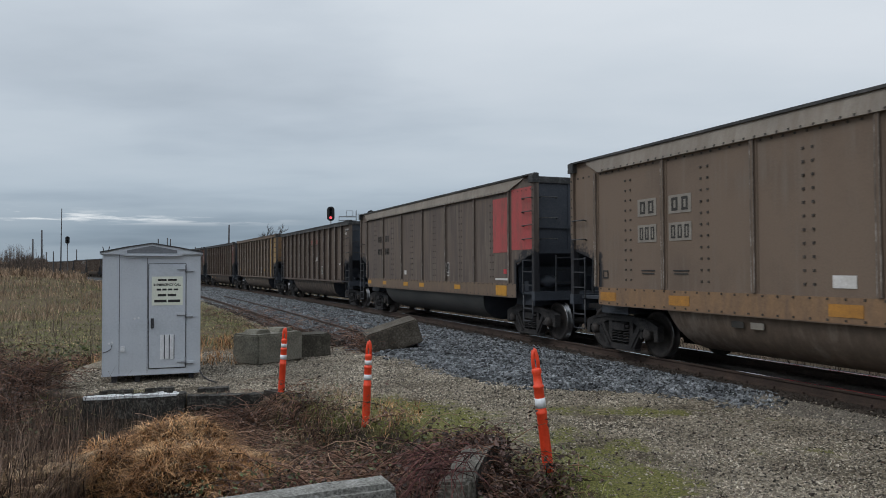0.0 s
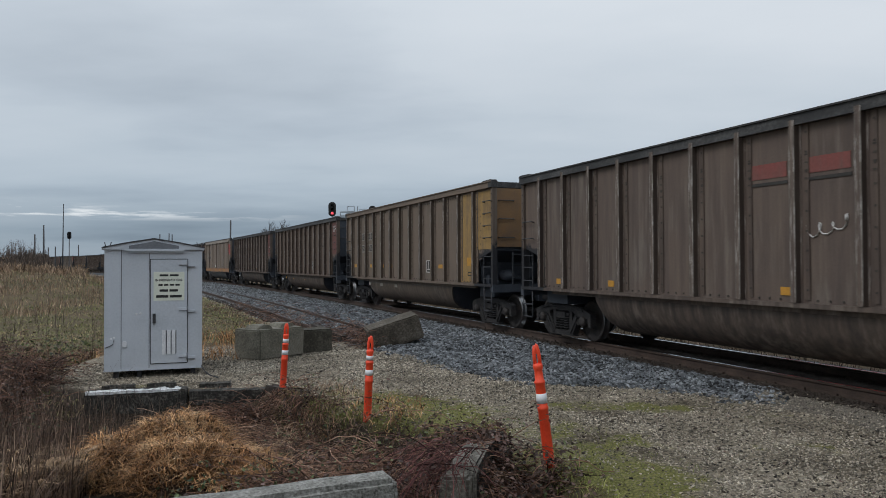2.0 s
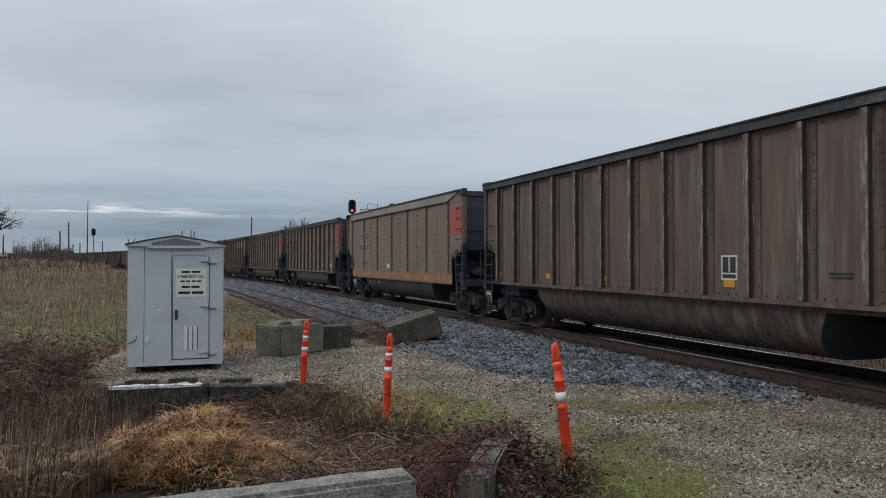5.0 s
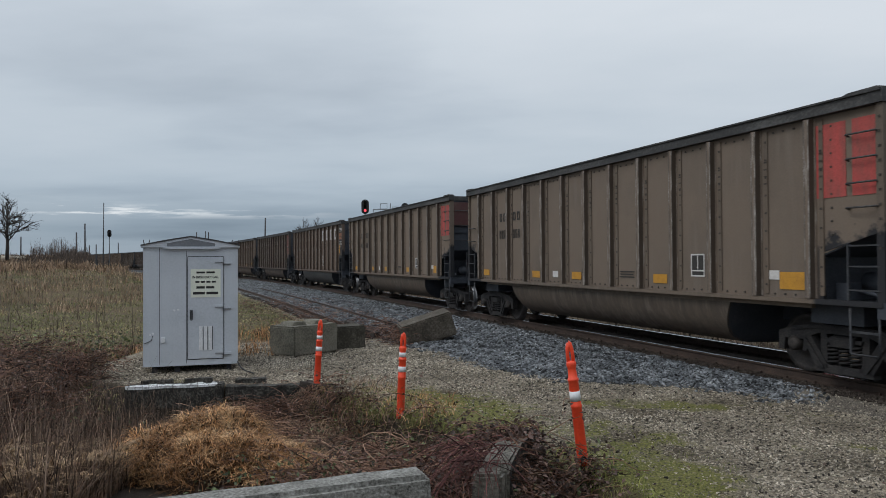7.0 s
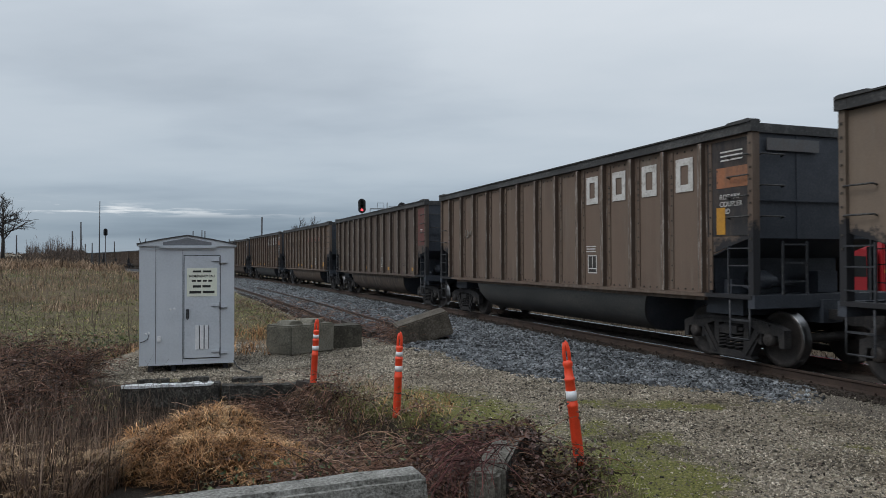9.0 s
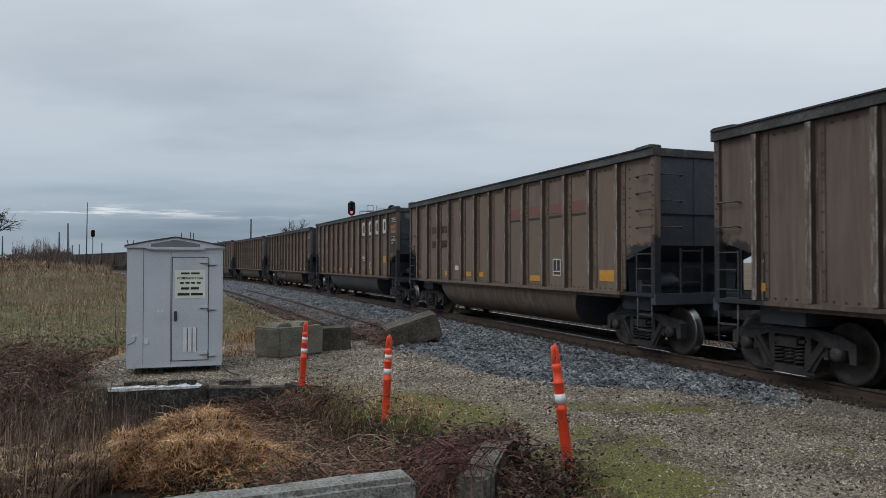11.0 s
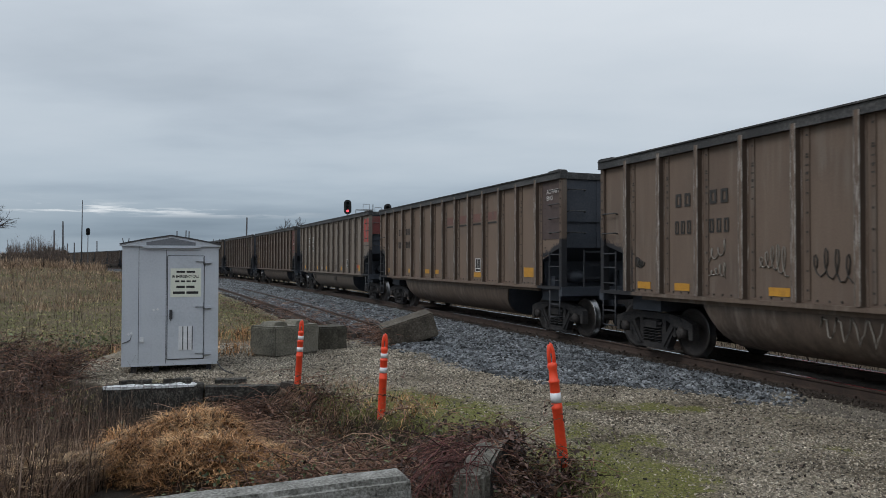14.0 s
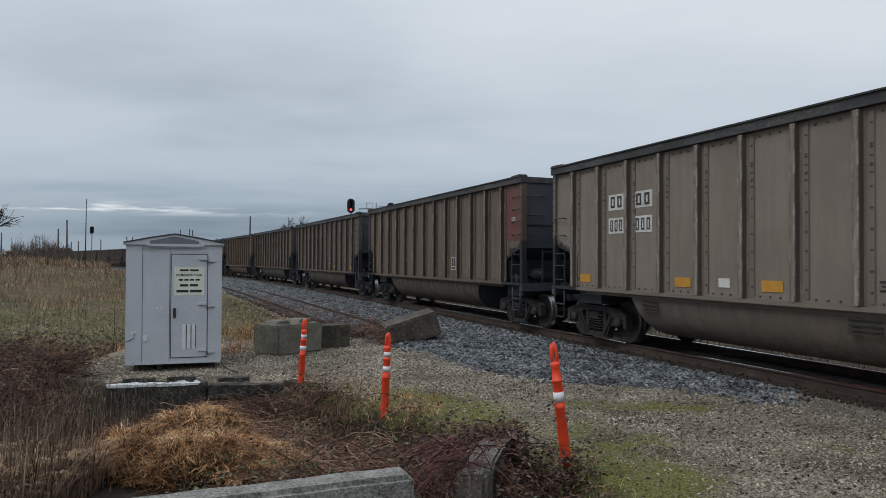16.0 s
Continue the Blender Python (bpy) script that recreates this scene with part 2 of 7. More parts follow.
def box(bm, x0, x1, y0, y1, z0, z1, slot=0):
    v = [bm.verts.new(p) for p in ((x0, y0, z0), (x1, y0, z0), (x1, y1, z0), (x0, y1, z0), (x0, y0, z1), (x1, y0, z1), (x1, y1, z1), (x0, y1, z1))]
    for q in ((0, 3, 2, 1), (4, 5, 6, 7), (0, 1, 5, 4), (1, 2, 6, 5), (2, 3, 7, 6), (3, 0, 4, 7)):
        f = bm.faces.new([v[i] for i in q])
        f.material_index = slot
    return v


def bar(bm, a, b, w, h=None, up=(0, 0, 1), slot=0):
    """A square bar from a to b."""
    a, b = Vector(a), Vector(b)
    h = h or w
    d = (b - a).normalized()
    u = Vector(up)
    if abs(d.dot(u)) > 0.95:
        u = Vector((1, 0, 0))
    s = d.cross(u).normalized()
    u = s.cross(d)
    r = []
    for p in (a, b):
        r.append([bm.verts.new(p + s * i * w / 2 + u * j * h / 2) for i, j in ((-1, -1), (1, -1), (1, 1), (-1, 1))])
    for i in range(4):
        bm.faces.new((r[0][i], r[0][(i + 1) % 4], r[1][(i + 1) % 4], r[1][i])).material_index = slot
    bm.faces.new(r[0][::-1]).material_index = slot
    bm.faces.new(r[1]).material_index = slot


def prism(bm, outline, axis, lo, hi, slot=0):
    """An outline of (u, v) pulled along an axis: 'y' takes (x, z), 'x' takes (y, z), 'z' takes (x, y)."""
    def at(u, v, w):
        return {"y": (u, w, v), "x": (w, u, v), "z": (u, v, w)}[axis]
    a = [bm.verts.new(at(u, v, lo)) for u, v in outline]
    b = [bm.verts.new(at(u, v, hi)) for u, v in outline]
    n = len(outline)
    for i in range(n):
        bm.faces.new((a[i], a[(i + 1) % n], b[(i + 1) % n], b[i])).material_index = slot
    bm.faces.new(a[::-1]).material_index = slot
    bm.faces.new(b).material_index = slot


def lathe(bm, profile, axis="z", seg=20, centre=(0, 0, 0), slots=None, cap=True):
    """Turns (r, h) pairs round an axis."""
    c = Vector(centre)
    rings = []
    for r, h in profile:
        ring = []
        for i in range(seg):
            w = 2 * math.pi * i / seg
            p = {"z": (r * math.cos(w), r * math.sin(w), h), "y": (r * math.cos(w), h, r * math.sin(w)), "x": (h, r * math.cos(w), r * math.sin(w))}[axis]
            ring.append(bm.verts.new(c + Vector(p)))
        rings.append(ring)
    for k in range(len(rings) - 1):
        for i in range(seg):
            f = bm.faces.new((rings[k][i], rings[k][(i + 1) % seg], rings[k + 1][(i + 1) % seg], rings[k + 1][i]))
            f.material_index = slots[k] if slots else 0
            f.smooth = True
    if cap:
        bm.faces.new(rings[0][::-1])
        bm.faces.new(rings[-1])


def tube(bm, pts, r, seg=6, taper=1.0):
    """A round rod through points."""
    pts = [Vector(p) for p in pts]
    rings = []
    for k, p in enumerate(pts):
        d = (pts[min(k + 1, len(pts) - 1)] - pts[max(k - 1, 0)]).normalized()
        s = d.cross(Vector((0, 0, 1)) if abs(d.z) < 0.9 else Vector((1, 0, 0))).normalized()
        u = s.cross(d)
        rr = r * (1 + (taper - 1) * k / max(1, len(pts) - 1))
        rings.append([bm.verts.new(p + (s * math.cos(2 * math.pi * i / seg) + u * math.sin(2 * math.pi * i / seg)) * rr) for i in range(seg)])
    for a, b in zip(rings, rings[1:]):
        for i in range(seg):
            bm.faces.new((a[i], a[(i + 1) % seg], b[(i + 1) % seg], b[i])).smooth = True
    bm.faces.new(rings[0][::-1])
    bm.faces.new(rings[-1])


def mesh_of(name, bm, mats, bevel=0.0):
    if bevel:
        bmesh.ops.bevel(bm, geom=bm.edges[:], offset=bevel, segments=2, affect="EDGES", clamp_overlap=True)
    bmesh.ops.recalc_face_normals(bm, faces=bm.faces[:])
    me = bpy.data.meshes.new(name)
    bm.to_mesh(me)
    bm.free()
    for m in mats if isinstance(mats, (list, tuple)) else [mats]:
        me.materials.append(m)
    return me


def built(fn):
    bm = bmesh.new()
    fn(bm)
    return bm


def hang(name, me, parent, m=None, label="", color=None):
    """Links a mesh as one part under its thing."""
    ob = new(name, me)
    ob.parent = parent
    if m is not None:
        ob.matrix_basis = m
    if label:
        tagged(ob, label)
    if color:
        ob.color = (*color, 1)
    return ob


def part(name, bm, mats, parent, label="", m=None, bevel=0.0):
    return hang(name, mesh_of(name, bm, mats, bevel), parent, m, label)


def from_arrays(name, verts, faces, mats):
    me = bpy.data.meshes.new(name)
    if isinstance(faces, np.ndarray):
        v, f = np.asarray(verts, np.float32), np.asarray(faces, np.int32)
        me.vertices.add(len(v))
        me.vertices.foreach_set("co", v.ravel())
        me.loops.add(f.size)
        me.loops.foreach_set("vertex_index", f.ravel())
        me.polygons.add(len(f))
        me.polygons.foreach_set("loop_start", np.arange(0, f.size, f.shape[1], dtype=np.int32))
        me.update(calc_edges=True)
    else:
        me.from_pydata([tuple(v) for v in verts], [], [tuple(f) for f in faces])
    for m in mats if isinstance(mats, (list, tuple)) else [mats]:
        me.materials.append(m)
    me.update()
    return me


# ---- the line of the track ----
RAIL_TOP = 0.325
TRACK_X, TRACK_TH, TRACK_K = 10.608, -0.36388, 0.001374


def track(a, side=0.0):
    """The track's centre a metres away along it (negative: towards and past the eye) and its way away; side: metres to the cabinet's side."""
    if a <= 0:
        th = TRACK_TH
        x, y = TRACK_X + a * math.sin(th), a * math.cos(th)
    else:
        th = TRACK_TH - TRACK_K * a
        x = TRACK_X + (math.cos(th) - math.cos(TRACK_TH)) / TRACK_K
        y = -(math.sin(th) - math.sin(TRACK_TH)) / TRACK_K
    dx, dy = math.sin(th), math.cos(th)
    return x - dy * side, y + dx * side, dx, dy


# ---- ground: one sheet to the horizon ----


def track_np(a):
    th = TRACK_TH - TRACK_K * np.maximum(a, 0)
    x = TRACK_X + (np.cos(th) - math.cos(TRACK_TH)) / TRACK_K + np.minimum(a, 0) * math.sin(TRACK_TH)
    y = -(np.sin(th) - math.sin(TRACK_TH)) / TRACK_K + np.minimum(a, 0) * math.cos(TRACK_TH)
    return x, y, np.sin(th), np.cos(th)


def beside_np(x, y):
    a = np.zeros_like(x)
    for _ in range(8):
        cx, cy, dx, dy = track_np(a)
        a = np.clip(a + (x - cx) * dx + (y - cy) * dy, -3000, 900)
    cx, cy, dx, dy = track_np(a)
    return a, -(x - cx) * dy + (y - cy) * dx


def step(x, lo, hi):
    t = np.clip((x - lo) / (hi - lo), 0, 1)
    return t * t * (3 - 2 * t)


def lumps(x, y, size, seed=0):
    """Cheap smooth noise, -1 to 1, at one size in metres."""
    k = 6.283 / size
    return (np.sin(k * x + 1.7 * np.sin(k * 0.61 * y + seed) + seed * 2.1) * np.cos(k * 0.83 * y + 1.3 * np.sin(k * 0.47 * x - seed) + seed)
            + 0.5 * np.sin(k * 2.1 * y + seed * 0.7 + 1.9 * np.sin(k * 1.3 * x)) * np.cos(k * 1.9 * x + seed)) / 1.5


# the rim of the gravel pad, from the far field round to the eye
RIM = [(-30, 60), (-9.0, 27), (-7.9, 16.5), (-7.6, 13.0), (-5.6, 11.75), (-3.1, 12.45), (-2.5, 11.6), (-1.2, 10.0), (0.9, 7.9), (1.35, 6.6), (1.5, 5.4), (1.9, 3.5), (2.2, -10)]


def rim_distance(x, y):
    """Metres from the rim; positive on the pad's side."""
    best = np.full(x.shape, 1e9)
    sign = np.ones(x.shape)
    for (ax, ay), (bx, by) in zip(RIM, RIM[1:]):
        ex, ey = bx - ax, by - ay
        k = np.clip(((x - ax) * ex + (y - ay) * ey) / (ex * ex + ey * ey), 0, 1)
        px, py = x - ax - k * ex, y - ay - k * ey
        d = np.hypot(px, py)
        s = np.where(ex * (y - ay) - ey * (x - ax) > 0, 1.0, -1.0)
        near = d < best
        best = np.where(near, d, best)
        sign = np.where(near, s, sign)
    return best * sign


def ground_z(x, y):
    x, y = np.asarray(x, float), np.asarray(y, float)
    r = rim_distance(x, y)
    far = np.hypot(x, y)
    field = -0.25 + 0.05 * lumps(x, y, 5.0, 1) + 0.25 * step(far, 18, 45) * lumps(x, y, 21.0, 2)
    hollow = -0.5 * np.exp(-(((x + 2.6) / 2.4) ** 2 + ((y - 9.8) / 2.0) ** 2))
    hollow = hollow - 0.38 * np.exp(-(((x + 4.6) / 1.5) ** 2 + ((y - 10.8) / 1.1) ** 2))
    bank = field + hollow
    # a rough bank on the left that hides the far train
    azim = np.arctan2(x, np.maximum(y, 1e-3))
    bank += (3.15 + 0.3 * lumps(x, y, 16, 5) + 0.8 * step(-azim, 0.60, 0.66)) * np.exp(-(((far - 112) / 22) ** 2)) * step(-azim, 0.452, 0.472)
    bank += 1.75 * np.exp(-(((far - 62) / 14) ** 2)) * step(-azim, 0.40, 0.44)
    pad = 0.012 * lumps(x, y, 1.7, 3) + 0.02 * lumps(x, y, 4.1, 4)
    z = bank + (pad - bank) * step(r, -0.32, 0.05)
    # the road on which the eye stands
    road = 0.52
    z = z + (road - z) * step(-y, -4.6, -2.2) * step(-np.abs(x), -9, -5)
    return z


def axis(near_lo, near_hi, fine, lo, hi, grow=1.22):
    mid = list(np.arange(near_lo, near_hi + 1e-6, fine))
    s, v, left = fine, near_lo, []
    while v > lo:
        s *= grow
        v -= s
        left.append(v)
    s, v, right = fine, near_hi, []
    while v < hi:
        s *= grow
        v += s
        right.append(v)
    return np.array(left[::-1] + mid + right)


def grass_ground():
    m = bpy.data.materials.new("gravel_moss_and_dead_grass")
    m.use_nodes = True
    t = m.node_tree
    node, join = links(t)
    b = t.nodes["Principled BSDF"]
    pos = node("ShaderNodeNewGeometry").outputs["Position"]
    att = node("ShaderNodeVertexColor")
    att.layer_name = "cover"
    rgb = node("ShaderNodeSeparateColor")
    join(att, "Color", rgb, 0)
    gravel, moss, soil = rgb.outputs
    big, mid, small = noise_fac(t, pos, 0.16, 5, 0.6), noise_fac(t, pos, 1.1, 5, 0.6), noise_fac(t, pos, 38, 4, 0.75)
    cell = node("ShaderNodeTexVoronoi", Scale=36.0)
    t.links.new(pos, cell.inputs["Vector"])
    stones = ramp(t, maths(t, "ADD", maths(t, "MULTIPLY", small, 0.5), maths(t, "MULTIPLY", mid, 0.5)), [(0.36, (0.10, 0.086, 0.067)), (0.5, (0.215, 0.19, 0.155)), (0.64, (0.37, 0.335, 0.285))])
    speck = node("ShaderNodeSeparateColor")
    join(cell, "Color", speck, 0)
    stones = mixcol(t, 1.0, stones, ramp(t, speck.outputs[0], [(0.0, (0.50, 0.48, 0.45)), (0.6, (0.97, 0.95, 0.91)), (1.0, (1.65, 1.60, 1.52))]), "MULTIPLY")
    dirtier = noise_fac(t, pos, 0.75, 6, 0.68)
    stones = mixcol(t, 1.0, stones, ramp(t, dirtier, [(0.34, (0.42, 0.39, 0.34)), (0.48, (0.92, 0.90, 0.86)), (0.7, (1.1, 1.09, 1.07))]), "MULTIPLY")
    green = ramp(t, small, [(0.35, (0.040, 0.040, 0.012)), (0.5, (0.130, 0.132, 0.030)), (0.65, (0.26, 0.24, 0.080))])
    mossed = mixcol(t, ramp(t, maths(t, "ADD", maths(t, "MULTIPLY", moss, 0.78), maths(t, "MULTIPLY", maths(t, "SUBTRACT", noise_fac(t, pos, 1.5, 8, 0.70), 0.5), 2.6)), [(0.34, (0, 0, 0)), (0.60, (0.9, 0.9, 0.9))]), stones, green)
    tan = ramp(t, maths(t, "ADD", maths(t, "MULTIPLY", big, 0.55), maths(t, "MULTIPLY", small, 0.45)), [(0.36, (0.06, 0.054, 0.026)), (0.48, (0.105, 0.08, 0.047)), (0.6, (0.15, 0.108, 0.068)), (0.7, (0.08, 0.06, 0.043))])
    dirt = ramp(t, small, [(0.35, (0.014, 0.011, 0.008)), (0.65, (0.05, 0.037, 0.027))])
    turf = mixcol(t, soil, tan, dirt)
    edge = maths(t, "ADD", gravel, maths(t, "MULTIPLY", maths(t, "SUBTRACT", mid, 0.5), 0.9), True)
    col = mixcol(t, ramp(t, edge, [(0.4, (0, 0, 0)), (0.62, (1, 1, 1))]), turf, mossed)
    t.links.new(col, b.inputs["Base Color"])
    b.inputs["Roughness"].default_value = 0.95
    b.inputs["Specular IOR Level"].default_value = 0.25
    bn = node("ShaderNodeBump", Strength=0.9, Distance=0.03)
    t.links.new(maths(t, "ADD", small, maths(t, "MULTIPLY", cell.outputs["Distance"], -0.7)), bn.inputs["Height"])
    join(bn, "Normal", b, "Normal")
    return m


def cover(x, y):
    """What lies on the ground: gravel, moss, bare soil, 0 to 1."""
    r = rim_distance(x, y)
    a, side = beside_np(x, y)
    gravel = np.clip(0.5 + r * 1.4, 0, 1)
    verge = step(a, 20, 27) * step(side, 5.6, 7.0)
    gravel = np.where((side > 0) & (a > 18), np.minimum(gravel, 1 - verge), gravel)
    gravel = np.where(side < -2.6, 0.0, gravel)
    moss = np.clip(1.0 - np.abs(r - 0.5) / 1.5, 0, 1) * step(-x, -4.5, -1.0) * (1 - step(y, 11.0, 13.0)) * (0.85 + 0.5 * lumps(x, y, 1.9, 9)) + 0.45 * np.clip(lumps(x, y, 2.7, 7), 0, 1) * (1 - step(y, 12, 14))
    moss += np.exp(-(((x - 1.5) / 0.75) ** 2 + ((y - 6.5) / 0.9) ** 2)) * 1.1 + np.exp(-(((x + 0.4) / 0.8) ** 2 + ((y - 9.6) / 0.8) ** 2)) * 1.0 + np.exp(-(((x - 2.6) / 1.3) ** 2 + ((y - 10.6) / 0.5) ** 2)) * 0.8 + np.exp(-(((x + 0.3) / 0.7) ** 2 + ((y - 10.9) / 0.6) ** 2)) * 0.8
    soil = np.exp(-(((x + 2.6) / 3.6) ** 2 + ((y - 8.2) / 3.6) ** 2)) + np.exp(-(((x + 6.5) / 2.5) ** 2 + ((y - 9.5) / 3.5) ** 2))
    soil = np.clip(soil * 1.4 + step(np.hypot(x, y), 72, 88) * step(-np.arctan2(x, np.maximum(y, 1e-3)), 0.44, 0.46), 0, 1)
    return gravel, np.clip(moss, 0, 1), soil


def make_ground():
    xs, ys = axis(-9, 9, 0.14, -2500, 2500, 1.045), axis(2.0, 20, 0.14, -400, 3500, 1.045)
    gx, gy = np.meshgrid(xs, ys)
    gz = ground_z(gx, gy)
    n, w = gx.size, len(xs)
    verts = np.stack([gx.ravel(), gy.ravel(), gz.ravel()], 1)
    i = (np.arange(len(ys) - 1)[:, None] * w + np.arange(w - 1)[None, :]).ravel()
    faces = np.stack([i, i + 1, i + w + 1, i + w], 1)
    me = from_arrays("ground", verts, faces, GROUND)
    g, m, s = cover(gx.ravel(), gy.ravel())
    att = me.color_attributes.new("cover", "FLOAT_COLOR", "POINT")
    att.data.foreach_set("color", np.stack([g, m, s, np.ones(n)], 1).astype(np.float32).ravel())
    me.polygons.foreach_set("use_smooth", [True] * len(me.polygons))
    return tagged(new("ground", me), "gravel pad with moss patches running into rough dead-grass field", "ground", kind="structure")


GROUND = grass_ground()
make_ground()

# ---- ballast, ties and rails ----
TIE_TOP = RAIL_TOP - 0.17


def toe(a):
    """How far the crushed stone reaches from the track's centre on the cabinet's side."""
    q = np.float64(a)
    return 1.50 + 2.40 * float(step(q, 12.6, 16.1)) + 0.45 * float(step(q, 15.5, 18.0)) + 1.0 * float(step(q, 18.0, 26.0))


CRIB = 0.004


def shoulder(t):
    return min(1.6, t - 0.20)


def ballast_section(a):
    t = toe(a)
    return [(t + 0.30, -0.06), (t + 0.14, 0.0), (t - 0.04, 0.04), (shoulder(t), TIE_TOP - CRIB), (0.9, TIE_TOP - CRIB), (-0.9, TIE_TOP + 0.006), (-1.75, TIE_TOP - 0.03), (-2.9, 0.0), (-3.1, -0.1)]


PADFILL = material("gravel_fill_beside_rail", [(0.045, 0.038, 0.03), (0.14, 0.122, 0.10), (0.30, 0.27, 0.225)], 0.95, 0, 6, 55, 1.0, 0.03, "World", mix=0.35)
FINES = material("rust_stained_fines", [(0.020, 0.015, 0.012), (0.045, 0.034, 0.027), (0.085, 0.068, 0.056)], 0.95, 0, 3, 30, 1.0, 0.03, "World")


def make_ballast():
    stations = list(np.arange(-24, 60, 0.8)) + list(np.arange(60, 420, 6.0))
    verts, faces = [], []
    for a in stations:
        for side, z in ballast_section(a):
            x, y, _, _ = track(a, side)
            verts.append((x, y, z))
    w = 9
    for k in range(len(stations) - 1):
        for j in range(w - 1):
            i = k * w + j
            faces.append((i, i + 1, i + w + 1, i + w))
    me = from_arrays("ballast_bed", verts, faces, [BEDSTONE, FINES, PADFILL])
    me.polygons.foreach_set("material_index", [1 if k % (w - 1) in (3, 4) else 2 if k % (w - 1) < 3 and stations[k // (w - 1)] < 12.6 else 0 for k in range(len(faces))])
    return tagged(new("ballast_bed", me), "raised bed of blue-grey crushed stone under the rails", "ballast", kind="structure")


def loose_stones(name, places, sizes, mat, label, seed, category, chips=False):
    """Many small angular stones in one mesh."""
    rnd = np.random.RandomState(seed)
    base = np.array([(1, 0, 0), (-1, 0, 0), (0, 1, 0), (0, -1, 0), (0, 0, 1), (0, 0, -1)], float)
    tri = np.array([(0, 2, 4), (2, 1, 4), (1, 3, 4), (3, 0, 4), (2, 0, 5), (1, 2, 5), (3, 1, 5), (0, 3, 5)])
    if chips:
        # small pebbles: a blunt four-sided cap
        base = np.array([(1, 0, 0), (-0.6, 0.85, 0), (-0.6, -0.85, 0), (0.15, 0.1, 0.95)], float)
        tri = np.array([(0, 1, 3), (1, 2, 3), (2, 0, 3), (0, 2, 1)])
    n, c = len(places), len(base)
    v = base[None] * (sizes[:, None, None] * rnd.uniform(0.55, 1.25, (n, c, 1)))
    v += rnd.normal(0, 0.22, (n, c, 3)) * sizes[:, None, None]
    q = rnd.normal(size=(n, 4))
    q /= np.linalg.norm(q, axis=1)[:, None]
    w, x, y, z = q.T
    rot = np.stack([1 - 2 * (y * y + z * z), 2 * (x * y - z * w), 2 * (x * z + y * w), 2 * (x * y + z * w), 1 - 2 * (x * x + z * z), 2 * (y * z - x * w), 2 * (x * z - y * w), 2 * (y * z + x * w), 1 - 2 * (x * x + y * y)], 1).reshape(n, 3, 3)
    v = np.einsum("nij,nkj->nki", rot, v)
    v[:, :, 2] *= 0.75
    v += places[:, None, :]
    faces = (tri[None] + (np.arange(n) * c)[:, None, None]).reshape(-1, 3)
    me = from_arrays(name, v.reshape(-1, 3), faces, mat)
    return tagged(new(name, me), label, category, kind="stuff")


def ballast_height(a, side):
    t = np.array([toe(q) for q in a])
    sh = np.array([shoulder(q) for q in t])
    up = TIE_TOP - CRIB
    z = np.where(side > sh, up + (side - sh) / (t - 0.04 - sh) * (0.04 - up), up)
    return np.where(side > t - 0.04, np.clip(0.04 - (side - t + 0.04) * 0.25, 0.0, 0.04), z)


